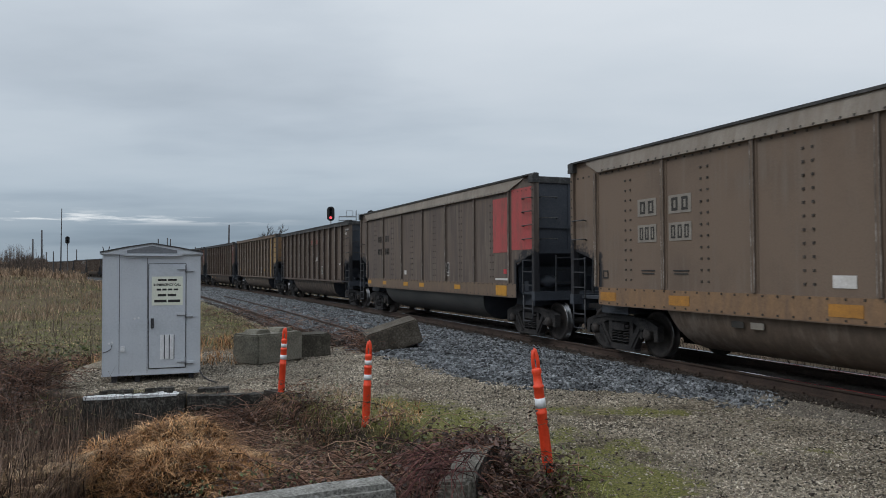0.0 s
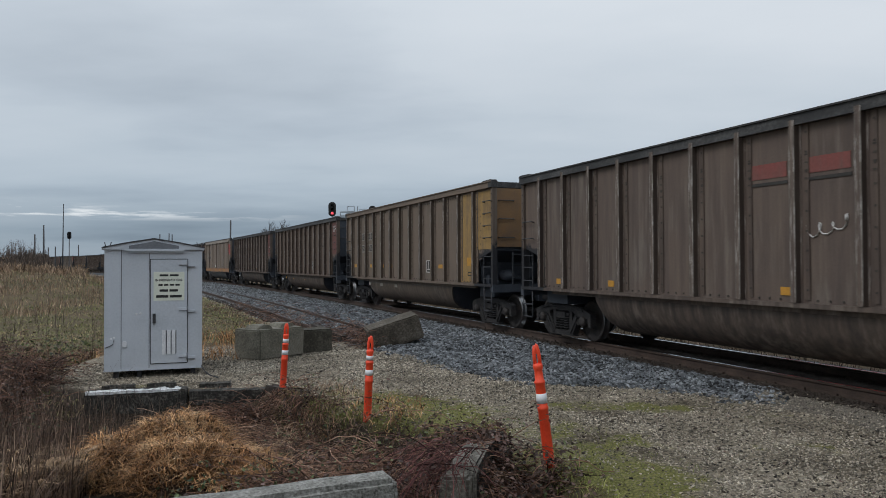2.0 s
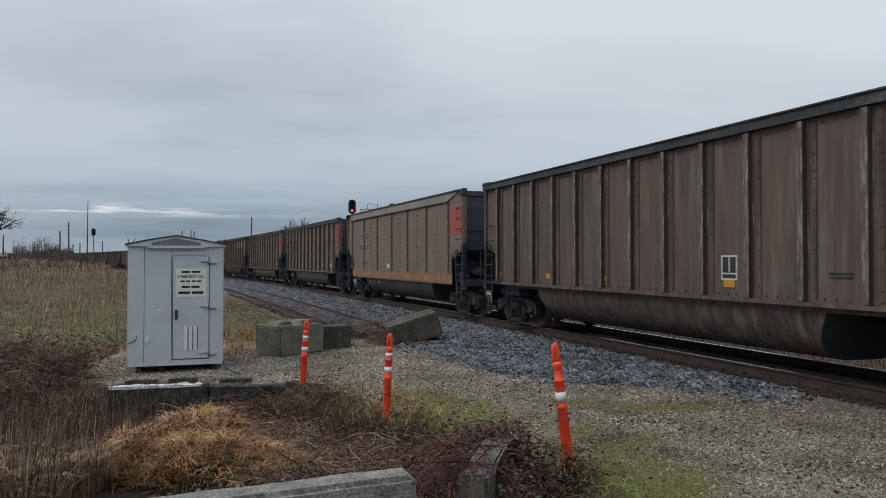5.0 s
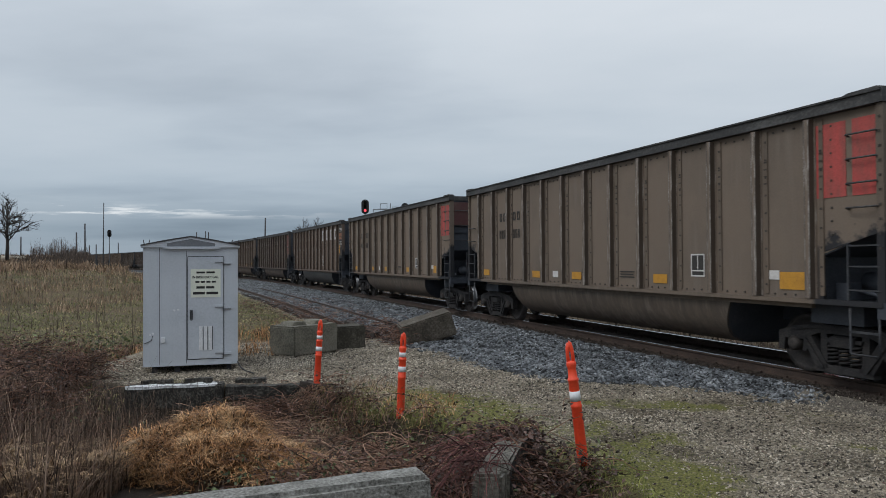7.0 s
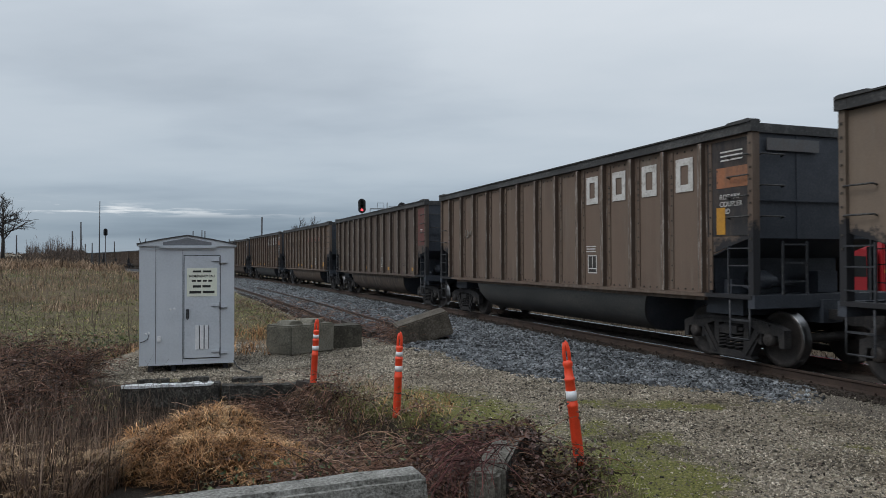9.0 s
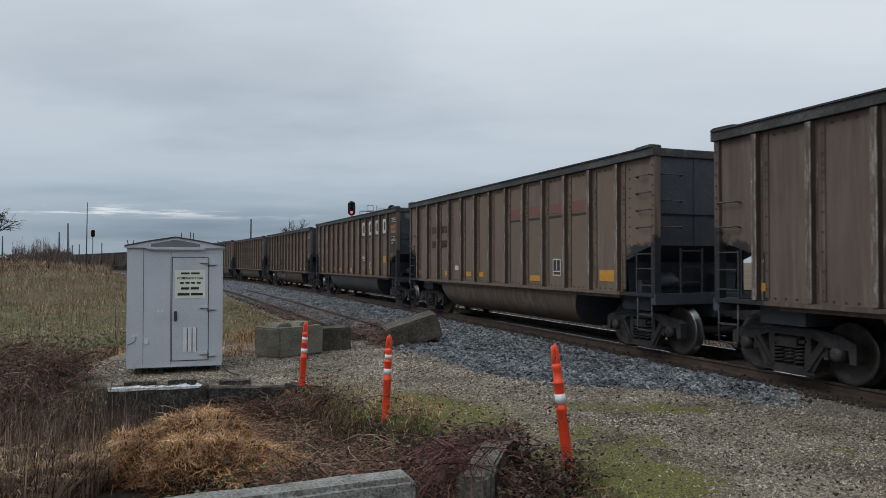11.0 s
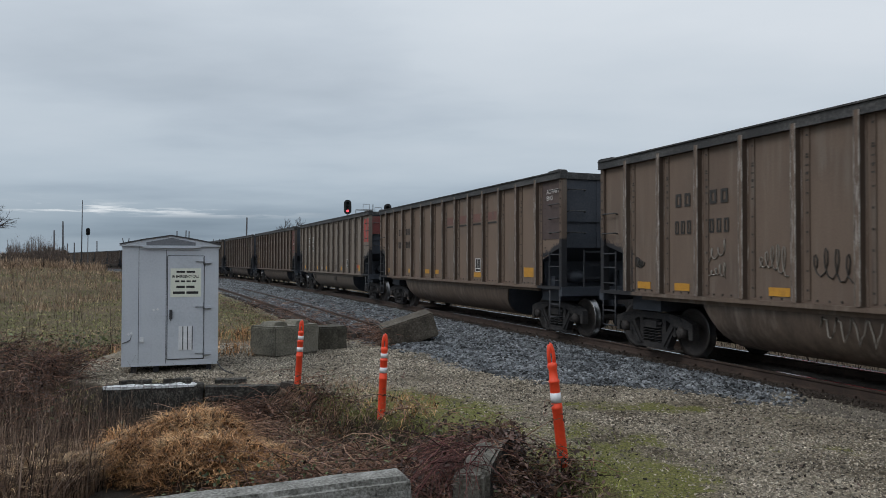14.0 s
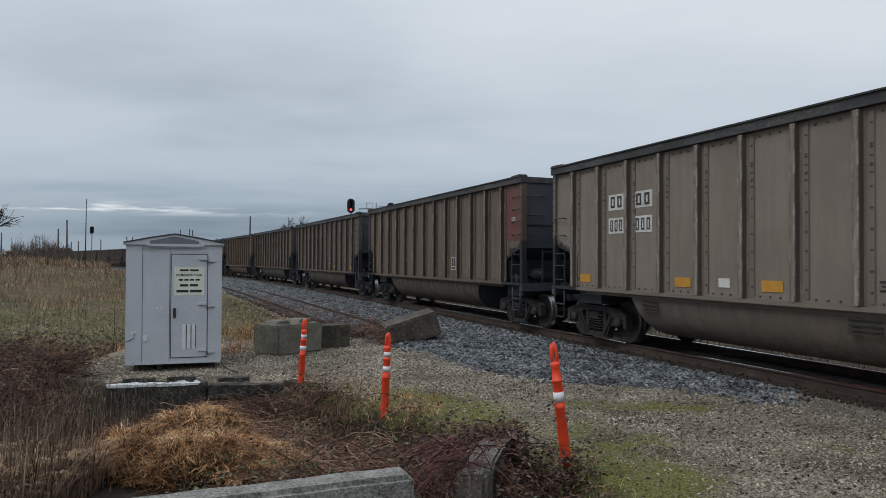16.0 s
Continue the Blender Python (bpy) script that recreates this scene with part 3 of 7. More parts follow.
def make_stones():
    rnd = np.random.RandomState(4)
    n = 76000
    a = 10.5 + (rnd.uniform(0, 1, n) ** 1.75) * 72
    a = a[rnd.uniform(0, 1, n) < step(a, 11.8, 14.2)]
    n = len(a)
    t = np.array([toe(q) for q in a])
    edge = t + 0.10 + 0.28 * lumps(a, t, 1.3, 3) + 0.5 * rnd.uniform(0, 1, n) ** 3
    lo = np.minimum(1.22 + 0.16 * lumps(a, a * 0.3, 0.9, 5), t)
    side = lo + rnd.uniform(0, 1, n) * (edge - lo)
    xyz = np.array([track(q, s)[:2] for q, s in zip(a, side)])
    z = ballast_height(a, side)
    size = rnd.uniform(0.018, 0.046, n) * (1 + (a - 7) / 40)
    loose_stones("ballast_stones", np.column_stack([xyz, z + 0.004]), size, BALLAST, "loose angular blue-grey ballast stones heaped along the track", 5, "stones")
    # darker grimy stones and clods along the rail's foot
    n = 9000
    a = 6.0 + rnd.uniform(0, 1, n) ** 1.5 * 40
    side = 0.88 + rnd.uniform(0, 1, n) * 0.42
    xyz = np.array([track(q, s)[:2] for q, s in zip(a, side)])
    loose_stones("rail_foot_clods", np.column_stack([xyz, ballast_height(a, side) + 0.01]), rnd.uniform(0.014, 0.04, n), FINES, "rust-stained dirty stones along the foot of the rail", 7, "stones")
    # small pad gravel, thickest where the eye is near
    n = 250000
    y = 5.2 + 13 * rnd.uniform(0, 1, n) ** 1.7
    x = rnd.uniform(-7.4, 8.5, n)
    ok = (rim_distance(x, y) > 0.1)
    aa, ss = beside_np(x, y)
    ok &= (ss > np.where(aa < 13, 1.1, 1.9)) & (np.abs(x) < 0.75 * y) & (rnd.uniform(0, 1, n) > 0.80 * np.clip(cover(x, y)[1] * 1.4, 0, 1))
    x, y = x[ok], y[ok]
    size = rnd.uniform(0.5, 1.0, len(x)) ** 2 * 0.022 * (0.75 + y / 18)
    loose_stones("pad_gravel", np.column_stack([x, y, np.maximum(ground_z(x, y), np.where((aa[ok] < 13.4) & (ss[ok] < 2.2), ballast_height(aa[ok], ss[ok]), -1)) + 0.002]), size, PADSTONE, "loose pale grey gravel scattered over the pad", 6, "gravel", True)
    # a few fist-sized stones and clods
    n = 120
    x, y = rnd.uniform(-1, 8, n), rnd.uniform(6.0, 12.5, n)
    ok = (rim_distance(x, y) > 0.3) & (beside_np(x, y)[1] > 1.3)
    x, y = x[ok], y[ok]
    loose_stones("loose_clods", np.column_stack([x, y, ground_z(x, y) + 0.008]), rnd.uniform(0.012, 0.034, len(x)), FINES, "dark clods and stones lying on the gravel", 8, "stones")


PADSTONE = material("mixed_pad_gravel", [(0.085, 0.071, 0.054), (0.25, 0.218, 0.174), (0.52, 0.465, 0.385)], 0.9, 0, 0.9, 40, 0.4, 0.01, "World", tint=0.97)

RAIL_SHAPE = [(-0.07, 0.0), (0.07, 0.0), (0.07, 0.012), (0.012, 0.035), (0.010, 0.12), (0.035, 0.135), (0.036, 0.163), (0.028, 0.17), (-0.028, 0.17), (-0.036, 0.163), (-0.035, 0.135), (-0.010, 0.12), (-0.012, 0.035), (-0.07, 0.012)]


def rail_mesh(name, side, stations, base, shiny=True):
    verts, faces, slots = [], [], []
    n = len(RAIL_SHAPE)
    for a in stations:
        for u, h in RAIL_SHAPE:
            x, y, _, _ = track(a, side + u)
            verts.append((x, y, base + h))
    for k in range(len(stations) - 1):
        for j in range(n):
            faces.append((k * n + j, k * n + (j + 1) % n, (k + 1) * n + (j + 1) % n, (k + 1) * n + j))
            slots.append(1 if shiny and j in (7,) else 0)
    faces.append(tuple(range(n)))
    faces.append(tuple((len(stations) - 1) * n + j for j in range(n))[::-1])
    slots += [0, 0]
    me = from_arrays(name, verts, faces, [RUST, RAILHEAD])
    me.polygons.foreach_set("material_index", slots)
    return me


def make_track():
    line = tagged(new("railway_track"), "single railway track, rusty rails with polished heads on timber ties", "track", kind="structure")
    stations = list(np.arange(-26, 120, 2.0)) + list(np.arange(120, 421, 8.0))
    for side in (0.7525, -0.7525):
        hang("rail", rail_mesh("rail", side, stations, TIE_TOP), line)
    tie = mesh_of("tie", built(lambda bm: box(bm, -0.115, 0.115, -1.24, 1.24, -0.17, 0.0)), TIEWOOD)
    plate = mesh_of("tie_plate", built(lambda bm: (box(bm, -0.09, 0.09, -0.17, 0.17, 0, 0.012), box(bm, -0.05, -0.03, 0.075, 0.11, 0.012, 0.05), box(bm, 0.03, 0.05, -0.11, -0.075, 0.012, 0.05))), RUST)
    rnd = random.Random(3)
    for k in range(300):
        a = -8 + 0.56 * k
        x, y, dx, dy = track(a, rnd.uniform(-0.05, 0.05))
        hang("tie", tie, line, pose(x, y, TIE_TOP - 0.004, 0, 0, math.degrees(math.atan2(dy, dx)) + rnd.uniform(-1.2, 1.2)))
        if k < 70:
            for side in (0.7525, -0.7525):
                x, y, dx, dy = track(a, side)
                hang("tie_plate", plate, line, pose(x, y, TIE_TOP - 0.003, 0, 0, math.degrees(math.atan2(dy, dx))))
    rest = bmesh.new()
    for k in range(300, 730):
        x, y, dx, dy = track(-8 + 0.56 * k)
        m = pose(x, y, TIE_TOP - 0.004, 0, 0, math.degrees(math.atan2(dy, dx)))
        for v in box(rest, -0.115, 0.115, -1.3, 1.3, -0.17, 0.0):
            v.co = m @ v.co
    tagged(hang("far_ties", mesh_of("far_ties", rest, TIEWOOD), line), kind="stuff")
    # the disused siding beside it
    old = tagged(new("disused_siding"), "abandoned rusty siding rails half sunk in weeds", "track", kind="structure")
    for side, lo, hi in ((4.05, 22.5, 58), (5.45, 23.5, 90)):
        hang("rail", rail_mesh("rail", side, list(np.arange(lo, hi, 2.0)), 0.02, False), old)
    for k in range(46):
        a = 23.3 + 0.62 * k
        x, y, dx, dy = track(a, 4.75 + rnd.uniform(-0.06, 0.06))
        hang("tie", tie, old, pose(x, y, 0.035, 0, 0, math.degrees(math.atan2(dy, dx)) + rnd.uniform(-2, 2)))


def rubble():
    rnd = np.random.RandomState(9)
    n = 260
    d, az = rnd.normal(104, 2.0, n), rnd.uniform(-0.72, -0.57, n)
    x, y = d * np.sin(az), d * np.cos(az)
    loose_stones("bank_rubble", np.column_stack([x, y, ground_z(x, y) + 0.2]), rnd.uniform(0.15, 0.45, n), PADSTONE, "pale broken rubble along the top of the bank", 10, "rubble")


make_ballast()
make_track()
make_stones()
rubble()

# ---- the coal train ----
CAR_LONG, SPEED, GAIN, FIRST = 16.18, 15.0244, 0.00253, -10.19
AXLE, TRUCK_AT, WHEEL_R = 0.889, 6.2, 0.457


def side_plate(bm, s, top=3.78, cut=True):
    out = [(-6.26, 1.19), (6.26, 1.19), (6.26, 1.86), (7.2, 2.12), (7.2, top), (-7.2, top), (-7.2, 2.12), (-6.26, 1.86)]
    prism(bm, out, "y", s * 1.50, s * 1.475)


def bolt_rows(bm, s, xs, zs, y=1.50, r=0.014, slot=1):
    for x in xs:
        for z in zs:
            box(bm, x - r, x + r, min(s * y, s * (y + 0.014)), max(s * y, s * (y + 0.014)), z - r, z + r, slot)


RIBS = [-6.34 + 1.035 * k for k in range(13)]
SEAMS = (-6.36, -4.24, -2.15, -0.10, 1.85, 3.9, 5.95)


def gondola_side(bm, s):
    side_plate(bm, s)
    for x in RIBS[:-1]:
        bolt_rows(bm, s, [x + 0.32 + 0.2 * k for k in range(4)], [1.235, 3.70])
    bolt_rows(bm, s, [6.42, -6.42], [2.1 + 0.19 * k for k in range(9)])


def rib_mesh():
    # a pressed hat-section post
    bm = bmesh.new()
    prism(bm, [(-0.075, 0), (-0.075, -0.012), (-0.050, -0.012), (-0.045, -0.105), (0.045, -0.105), (0.050, -0.012), (0.075, -0.012), (0.075, 0)], "z", 1.2, 3.765)
    bm.normal_update()
    # both flanks take the halved paint, their shade painted in
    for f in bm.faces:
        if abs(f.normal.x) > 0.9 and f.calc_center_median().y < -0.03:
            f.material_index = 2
    # bare lips along its two outer corners
    for x in (-0.038, 0.038):
        box(bm, x - 0.009, x + 0.009, -0.110, -0.100, 1.21, 3.76, 1)
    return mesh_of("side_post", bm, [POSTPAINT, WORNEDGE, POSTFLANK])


def rivet_strip(bm):
    # the lap seam beside each post, with its rivets
    box(bm, 0.140, 0.210, -0.022, 0, 1.24, 3.74)
    for k in range(9):
        box(bm, 0.160, 0.190, -0.032, -0.022, 1.36 + 0.275 * k, 1.39 + 0.275 * k, 1)
    for k in range(4):
        box(bm, 0.150, 0.200, -0.03, -0.022, 2.92 + 0.11 * k, 2.945 + 0.11 * k, 1)


def boxcar_side(bm, s):
    side_plate(bm, s, 3.70)
    for d in (-1, 1):
        prism(bm, [(d * 6.1, 3.70), (d * 7.2, 3.70), (d * 7.2, 3.975), (d * 6.1, 3.975)], "y", s * 1.50, s * 1.475)
    lo, hi = sorted((s * 1.5, s * 1.515))
    box(bm, -6.3, 6.3, lo, hi, 1.0, 1.37)
    bolt_rows(bm, s, [-6.2 + 0.28 * k for k in range(45)], [1.33, 1.05], 1.515, 0.016)
    for x in (-5.3, -3.22, -1.17, 0.87, 2.9, 4.93):
        bolt_rows(bm, s, [x - 0.08, x + 0.08], [1.52 + 0.19 * k for k in range(11)], 1.5, 0.019)
    bolt_rows(bm, s, [-7.05 + 0.21 * k for k in range(68)], [3.655], 1.5, 0.016)


def top_slope(bm, s):
    # the inward-leaning top panel of the flush-sided cars, cut back at its ends
    low = [bm.verts.new((x, s * y, z)) for x, y, z in ((-6.2, 1.575, 3.69), (5.95, 1.575, 3.69), (6.9, 1.51, 4.005), (-6.9, 1.51, 4.005))]
    back = [bm.verts.new((x, s * y, z)) for x, y, z in ((-6.2, 1.50, 3.69), (5.95, 1.50, 3.69), (6.9, 1.43, 4.005), (-6.9, 1.43, 4.005))]
    bm.faces.new(low)
    bm.faces.new(back[::-1])
    for i in range(4):
        bm.faces.new((low[i], low[(i + 1) % 4], back[(i + 1) % 4], back[i]))
    bolt_rows(bm, s, [-6.05 + 0.21 * k for k in range(57)], [3.715], 1.566, 0.016)


def thin_chord(bm, s):
    lo, hi = sorted((s * 1.42, s * 1.55))
    box(bm, -7.28, 7.28, lo, hi, 3.975, 4.02)


def chord(bm, s):
    lo, hi = sorted((s * 1.44, s * 1.60))
    box(bm, -7.28, 7.28, lo, hi, 3.79, 3.94)
    lo, hi = sorted((s * 1.40, s * 1.63))
    box(bm, -7.28, 7.28, lo, hi, 3.94, 3.965)


def chord_cap(bm):
    prism(bm, [(-0.10, 3.77), (0.10, 3.77), (0.10, 3.965), (0.02, 3.985), (-0.42, 3.975), (-0.5, 3.95), (-0.10, 3.95)], "y", -0.085, 0.085)


def end_wall(bm):
    box(bm, -0.02, 0.02, -1.475, 1.475, 2.10, 3.80)


def end_stake(bm):
    box(bm, 0.02, 0.035, -0.04, 0.04, 2.1, 3.8)


def end_beam(bm):
    bar(bm, (0.05, -1.42, 0), (0.05, 1.42, 0), 0.03)


def end_chord(bm):
    box(bm, -0.05, 0.07, -1.43, 1.43, 3.80, 3.95)


def slope_sheet(bm):
    prism(bm, [(-0.02, 2.12), (0.02, 2.12), (-2.78, 1.12), (-2.82, 1.16)], "y", -1.47, 1.47)


def end_bulkhead(bm):
    # an added dark plate standing in for the deep shade under the slope sheet
    prism(bm, [(-1.35, 1.12), (1.35, 1.12), (1.40, 1.80), (-1.40, 1.80)], "x", -0.02, 0.02)


def belly(bm, lo=-4.35, hi=4.35):
    # the rounded tub that hangs between the trucks, a shell
    arc, inner = [], []
    for k in range(17):
        w = math.pi * k / 16
        cy, cz = math.copysign(abs(math.cos(w)) ** 0.50, math.cos(w)), math.sin(w) ** 0.95
        arc.append((-1.43 * cy, 1.12 - 0.84 * cz))
        inner.append((-1.40 * cy, 1.14 - 0.83 * cz))
    rows = []
    for x, pull in ((lo, 0), (hi, 0)):
        sgn = -1 if x < 0 else 1
        rows.append([[bm.verts.new((x - sgn * 0.42 * (1.14 - z) / 0.8, y, z)) for y, z in ring] for ring in (arc, inner)])
    n = len(arc)
    for r in (0, 1):
        for i in range(n - 1):
            f = bm.faces.new((rows[0][r][i], rows[0][r][i + 1], rows[1][r][i + 1], rows[1][r][i]))
            f.smooth = True
    for e in (0, 1):
        for i in range(n - 1):
            bm.faces.new((rows[e][0][i], rows[e][0][i + 1], rows[e][1][i + 1], rows[e][1][i]))
        # each end face takes the second, near-black material
        bm.faces.new(rows[e][0]).material_index = 1
    for i in (0, n - 1):
        bm.faces.new((rows[0][0][i], rows[1][0][i], rows[1][1][i], rows[0][1][i]))


def sill(bm, s):
    # a shallow flange along the foot of the side, with its web set back
    lo, hi = sorted((s * 1.36, s * 1.585))
    box(bm, -7.25, 7.25, lo, hi, 1.125, 1.19)
    lo, hi = sorted((s * 1.38, s * 1.45))
    box(bm, -6.0, 6.0, lo, hi, 1.05, 1.125)


def end_platform(bm):
    box(bm, 6.0, 7.25, -1.36, 1.36, 1.10, 1.16)
    box(bm, 7.16, 7.30, -1.57, 1.57, 0.98, 1.19)
    box(bm, 4.2, 7.35, -0.2, 0.2, 0.72, 1.10)
    box(bm, 5.75, 6.65, -1.2, 1.2, 0.82, 1.10)


def corner_post(bm, s):
    lo, hi = sorted((s * 1.42, s * 1.56))
    box(bm, 7.16, 7.27, lo, hi, 1.19, 3.80)
    bolt_rows(bm, s, [7.22], [1.9 + 0.19 * k for k in range(10)], 1.56, 0.016)


def ladder(bm, s):
    bar(bm, (6.72, s * 1.555, 1.12), (6.72, s * 1.555, 1.98), 0.035, 0.025)


def rung(bm):
    bar(bm, (6.70, 0, 0), (7.2, 0, 0), 0.022)


def stirrup(bm):
    # a bent step below the sill
    tube(bm, [(6.74, 0, 1.1), (6.74, 0, 0.50), (6.76, 0, 0.48), (7.16, 0, 0.48), (7.18, 0, 0.50), (7.18, 0, 1.1)], 0.016, 6)
    bar(bm, (6.74, 0, 0.78), (7.18, 0, 0.78), 0.03)


def grab_iron(bm):
    tube(bm, [(-0.23, 0.07, -0.02), (-0.23, 0.0, 0.0), (-0.21, -0.01, 0.0), (0.21, -0.01, 0.0), (0.23, 0.0, 0.0), (0.23, 0.07, -0.02)], 0.014, 5)


def end_stile(bm):
    bar(bm, (0, 0, 1.16), (0, 0, 2.05), 0.035, 0.03)


def end_rung(bm):
    bar(bm, (0, -0.95, 0), (0, -0.45, 0), 0.028)


def brake_gear(bm):
    lathe(bm, [(0.02, -0.22), (0.15, -0.2), (0.16, 0.16), (0.10, 0.22), (0.03, 0.4)], "x", 12, (6.55, -0.75, 1.42))
    box(bm, 6.35, 6.6, 0.5, 0.95, 1.18, 1.55)
    tube(bm, [(6.9, -1.2, 1.25), (6.6, -1.1, 1.3), (6.3, -0.9, 1.3), (6.2, 0.4, 1.3)], 0.03, 6)
    box(bm, 6.25, 6.45, -1.25, -1.0, 1.18, 1.42)


def coupler(bm):
    box(bm, 7.28, 7.75, -0.09, 0.09, 0.78, 0.94)
    prism(bm, [(7.70, -0.13), (7.92, -0.19), (8.06, -0.10), (8.0, -0.02), (7.9, 0.02), (8.05, 0.10), (8.09, 0.20), (7.98, 0.22), (7.78, 0.14)], "z", 0.72, 1.0)
    tube(bm, [(7.4, 0.35, 0.9), (7.7, 0.36, 0.62), (8.05, 0.2, 0.52)], 0.035, 6)


def side_frame(bm, s):
    """A cast truck frame: a bowed top member, splayed struts round the spring nest, a bottom tie and two pedestal jaws."""
    y0, y1 = sorted((s * 0.93, s * 1.08))
    o0, o1 = sorted((s * 1.08, s * 1.105))
    prism(bm, [(-1.20, 0.63), (-0.95, 0.72), (-0.45, 0.79), (0.45, 0.79), (0.95, 0.72), (1.20, 0.63), (1.20, 0.53), (0.78, 0.53), (0.42, 0.66), (-0.42, 0.66), (-0.78, 0.53), (-1.20, 0.53)], "y", y0, y1)
    prism(bm, [(-0.92, 0.70), (-0.45, 0.77), (0.45, 0.77), (0.92, 0.70), (0.90, 0.67), (0.44, 0.735), (-0.44, 0.735), (-0.90, 0.67)], "y", o0, o1)
    for d in (-1, 1):
        prism(bm, [(d * 1.20, 0.53), (d * 1.20, 0.34), (d * 1.10, 0.34), (d * 1.07, 0.53)], "y", y0, y1)
        prism(bm, [(d * 0.71, 0.53), (d * 0.73, 0.36), (d * 0.66, 0.36), (d * 0.60, 0.56)], "y", y0, y1)
        prism(bm, [(d * 0.74, 0.56), (d * 0.58, 0.61), (d * 0.25, 0.16), (d * 0.46, 0.12)], "y", y0, y1)
        prism(bm, [(d * 0.69, 0.54), (d * 0.64, 0.555), (d * 0.33, 0.155), (d * 0.39, 0.145)], "y", o0, o1)
        prism(bm, [(d * 0.30, 0.68), (d * 0.41, 0.68), (d * 0.41, 0.2), (d * 0.29, 0.2)], "y", y0 + 0.02, y1 - 0.02)
    prism(bm, [(-0.50, 0.09), (0.50, 0.09), (0.43, 0.205), (-0.43, 0.205)], "y", y0, y1)
    prism(bm, [(-0.33, 0.60), (0.33, 0.60), (0.30, 0.545), (-0.30, 0.545)], "y", y0 - 0.01, y1 + 0.02)


def coil(bm):
    tube(bm, [(0.082 * math.cos(0.9 * k), 0.082 * math.sin(0.9 * k), 0.215 + 0.0082 * k) for k in range(40)], 0.019, 4)


def bolster(bm):
    prism(bm, [(-1.12, 0.48), (1.12, 0.48), (1.12, 0.62), (0.4, 0.80), (-0.4, 0.80), (-1.12, 0.62)], "x", -0.2, 0.2)
    for x in (-0.42, 0.42):
        box(bm, x - 0.05, x + 0.05, -0.85, 0.85, 0.34, 0.44)


def wheelset(bm):
    for s in (-1, 1):
        prof = [(0.09, 0.85), (0.10, 0.84), (0.12, 0.80), (0.34, 0.765), (0.385, 0.815), (0.452, 0.82), (0.457, 0.80), (0.462, 0.72), (0.487, 0.70), (0.487, 0.685), (0.43, 0.68), (0.37, 0.69), (0.30, 0.72), (0.11, 0.70)]
        sl = [0, 0, 0, 0, 0, 1, 1, 1, 0, 0, 0, 0, 0]
        lathe(bm, [(r, s * h) for r, h in prof], "y", 28, (0, 0, 0), sl)
        lathe(bm, [(0.07, s * 0.84), (0.07, s * 0.90), (0.115, s * 0.91), (0.115, s * 1.10), (0.085, s * 1.13), (0.04, s * 1.14)], "y", 12)
    lathe(bm, [(0.085, -0.72), (0.08, 0.0), (0.085, 0.72)], "y", 12)


CAR_PARTS = {}


def car_meshes():
    c = CAR_PARTS
    c["rib"] = rib_mesh()
    c["strip"] = mesh_of("rivet_strip", built(rivet_strip), [PAINT, RIVET])
    for name, fn in (("gondola_side", gondola_side), ("boxcar_side", boxcar_side)):
        for s, key in ((-1, "near"), (1, "far")):
            c[name + key] = mesh_of("side_panel", built(lambda bm, fn=fn, s=s: fn(bm, s)), [PAINT, RIVET])
    for s, key in ((-1, "near"), (1, "far")):
        c["slope" + key] = mesh_of("top_panel", built(lambda bm, s=s: top_slope(bm, s)), [PAINT, RIVET])
        c["chord" + key] = mesh_of("top_chord", built(lambda bm, s=s: chord(bm, s)), CHORD)
        c["dusty" + key] = mesh_of("top_chord", built(lambda bm, s=s: chord(bm, s)), PAINT)
        c["thin" + key] = mesh_of("top_chord", built(lambda bm, s=s: thin_chord(bm, s)), CHORD)
        c["sill" + key] = mesh_of("side_sill", built(lambda bm, s=s: sill(bm, s)), PAINT)
        c["post" + key] = mesh_of("corner_post", built(lambda bm, s=s: corner_post(bm, s)), [PAINT, RIVET])
        c["ladder" + key] = mesh_of("ladder", built(lambda bm, s=s: ladder(bm, s)), LADDER)
        c["frame" + key] = mesh_of("side_frame", built(lambda bm, s=s: side_frame(bm, s)), TRUCK)
    for name, fn, mat in (("chord_cap", chord_cap, CHORD), ("end_wall", end_wall, SOOT), ("slope_sheet", slope_sheet, SOOT), ("end_platform", end_platform, SOOT), ("end_bulkhead", end_bulkhead, SOOT), ("grab_iron", grab_iron, CHORD),
                          ("end_stile", end_stile, LADDER), ("end_rung", end_rung, LADDER), ("rung", rung, LADDER), ("stirrup", stirrup, LADDER), ("coil", coil, TRUCK), ("end_stake", end_stake, SOOT), ("end_beam", end_beam, SOOT), ("end_chord", end_chord, CHORD),
                          ("brake_gear", brake_gear, SOOT), ("coupler", coupler, TRUCK), ("bolster", bolster, TRUCK)):
        c[name] = mesh_of(name, built(fn), mat)
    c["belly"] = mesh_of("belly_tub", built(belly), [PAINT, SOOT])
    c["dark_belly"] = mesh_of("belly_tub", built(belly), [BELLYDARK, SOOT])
    c["wheelset"] = mesh_of("wheelset", built(wheelset), [WHEEL, POLISHED])
    c["flat_rib"] = mesh_of("seam_post", built(lambda bm: (box(bm, -0.03, 0.03, -0.05, 0, 1.37, 3.69), box(bm, -0.075, 0.075, -0.012, 0, 1.37, 3.69), box(bm, -0.036, -0.022, -0.055, -0.045, 1.37, 3.69, 1), box(bm, 0.022, 0.036, -0.055, -0.045, 1.37, 3.69, 1))), [PAINT, WORNEDGE])


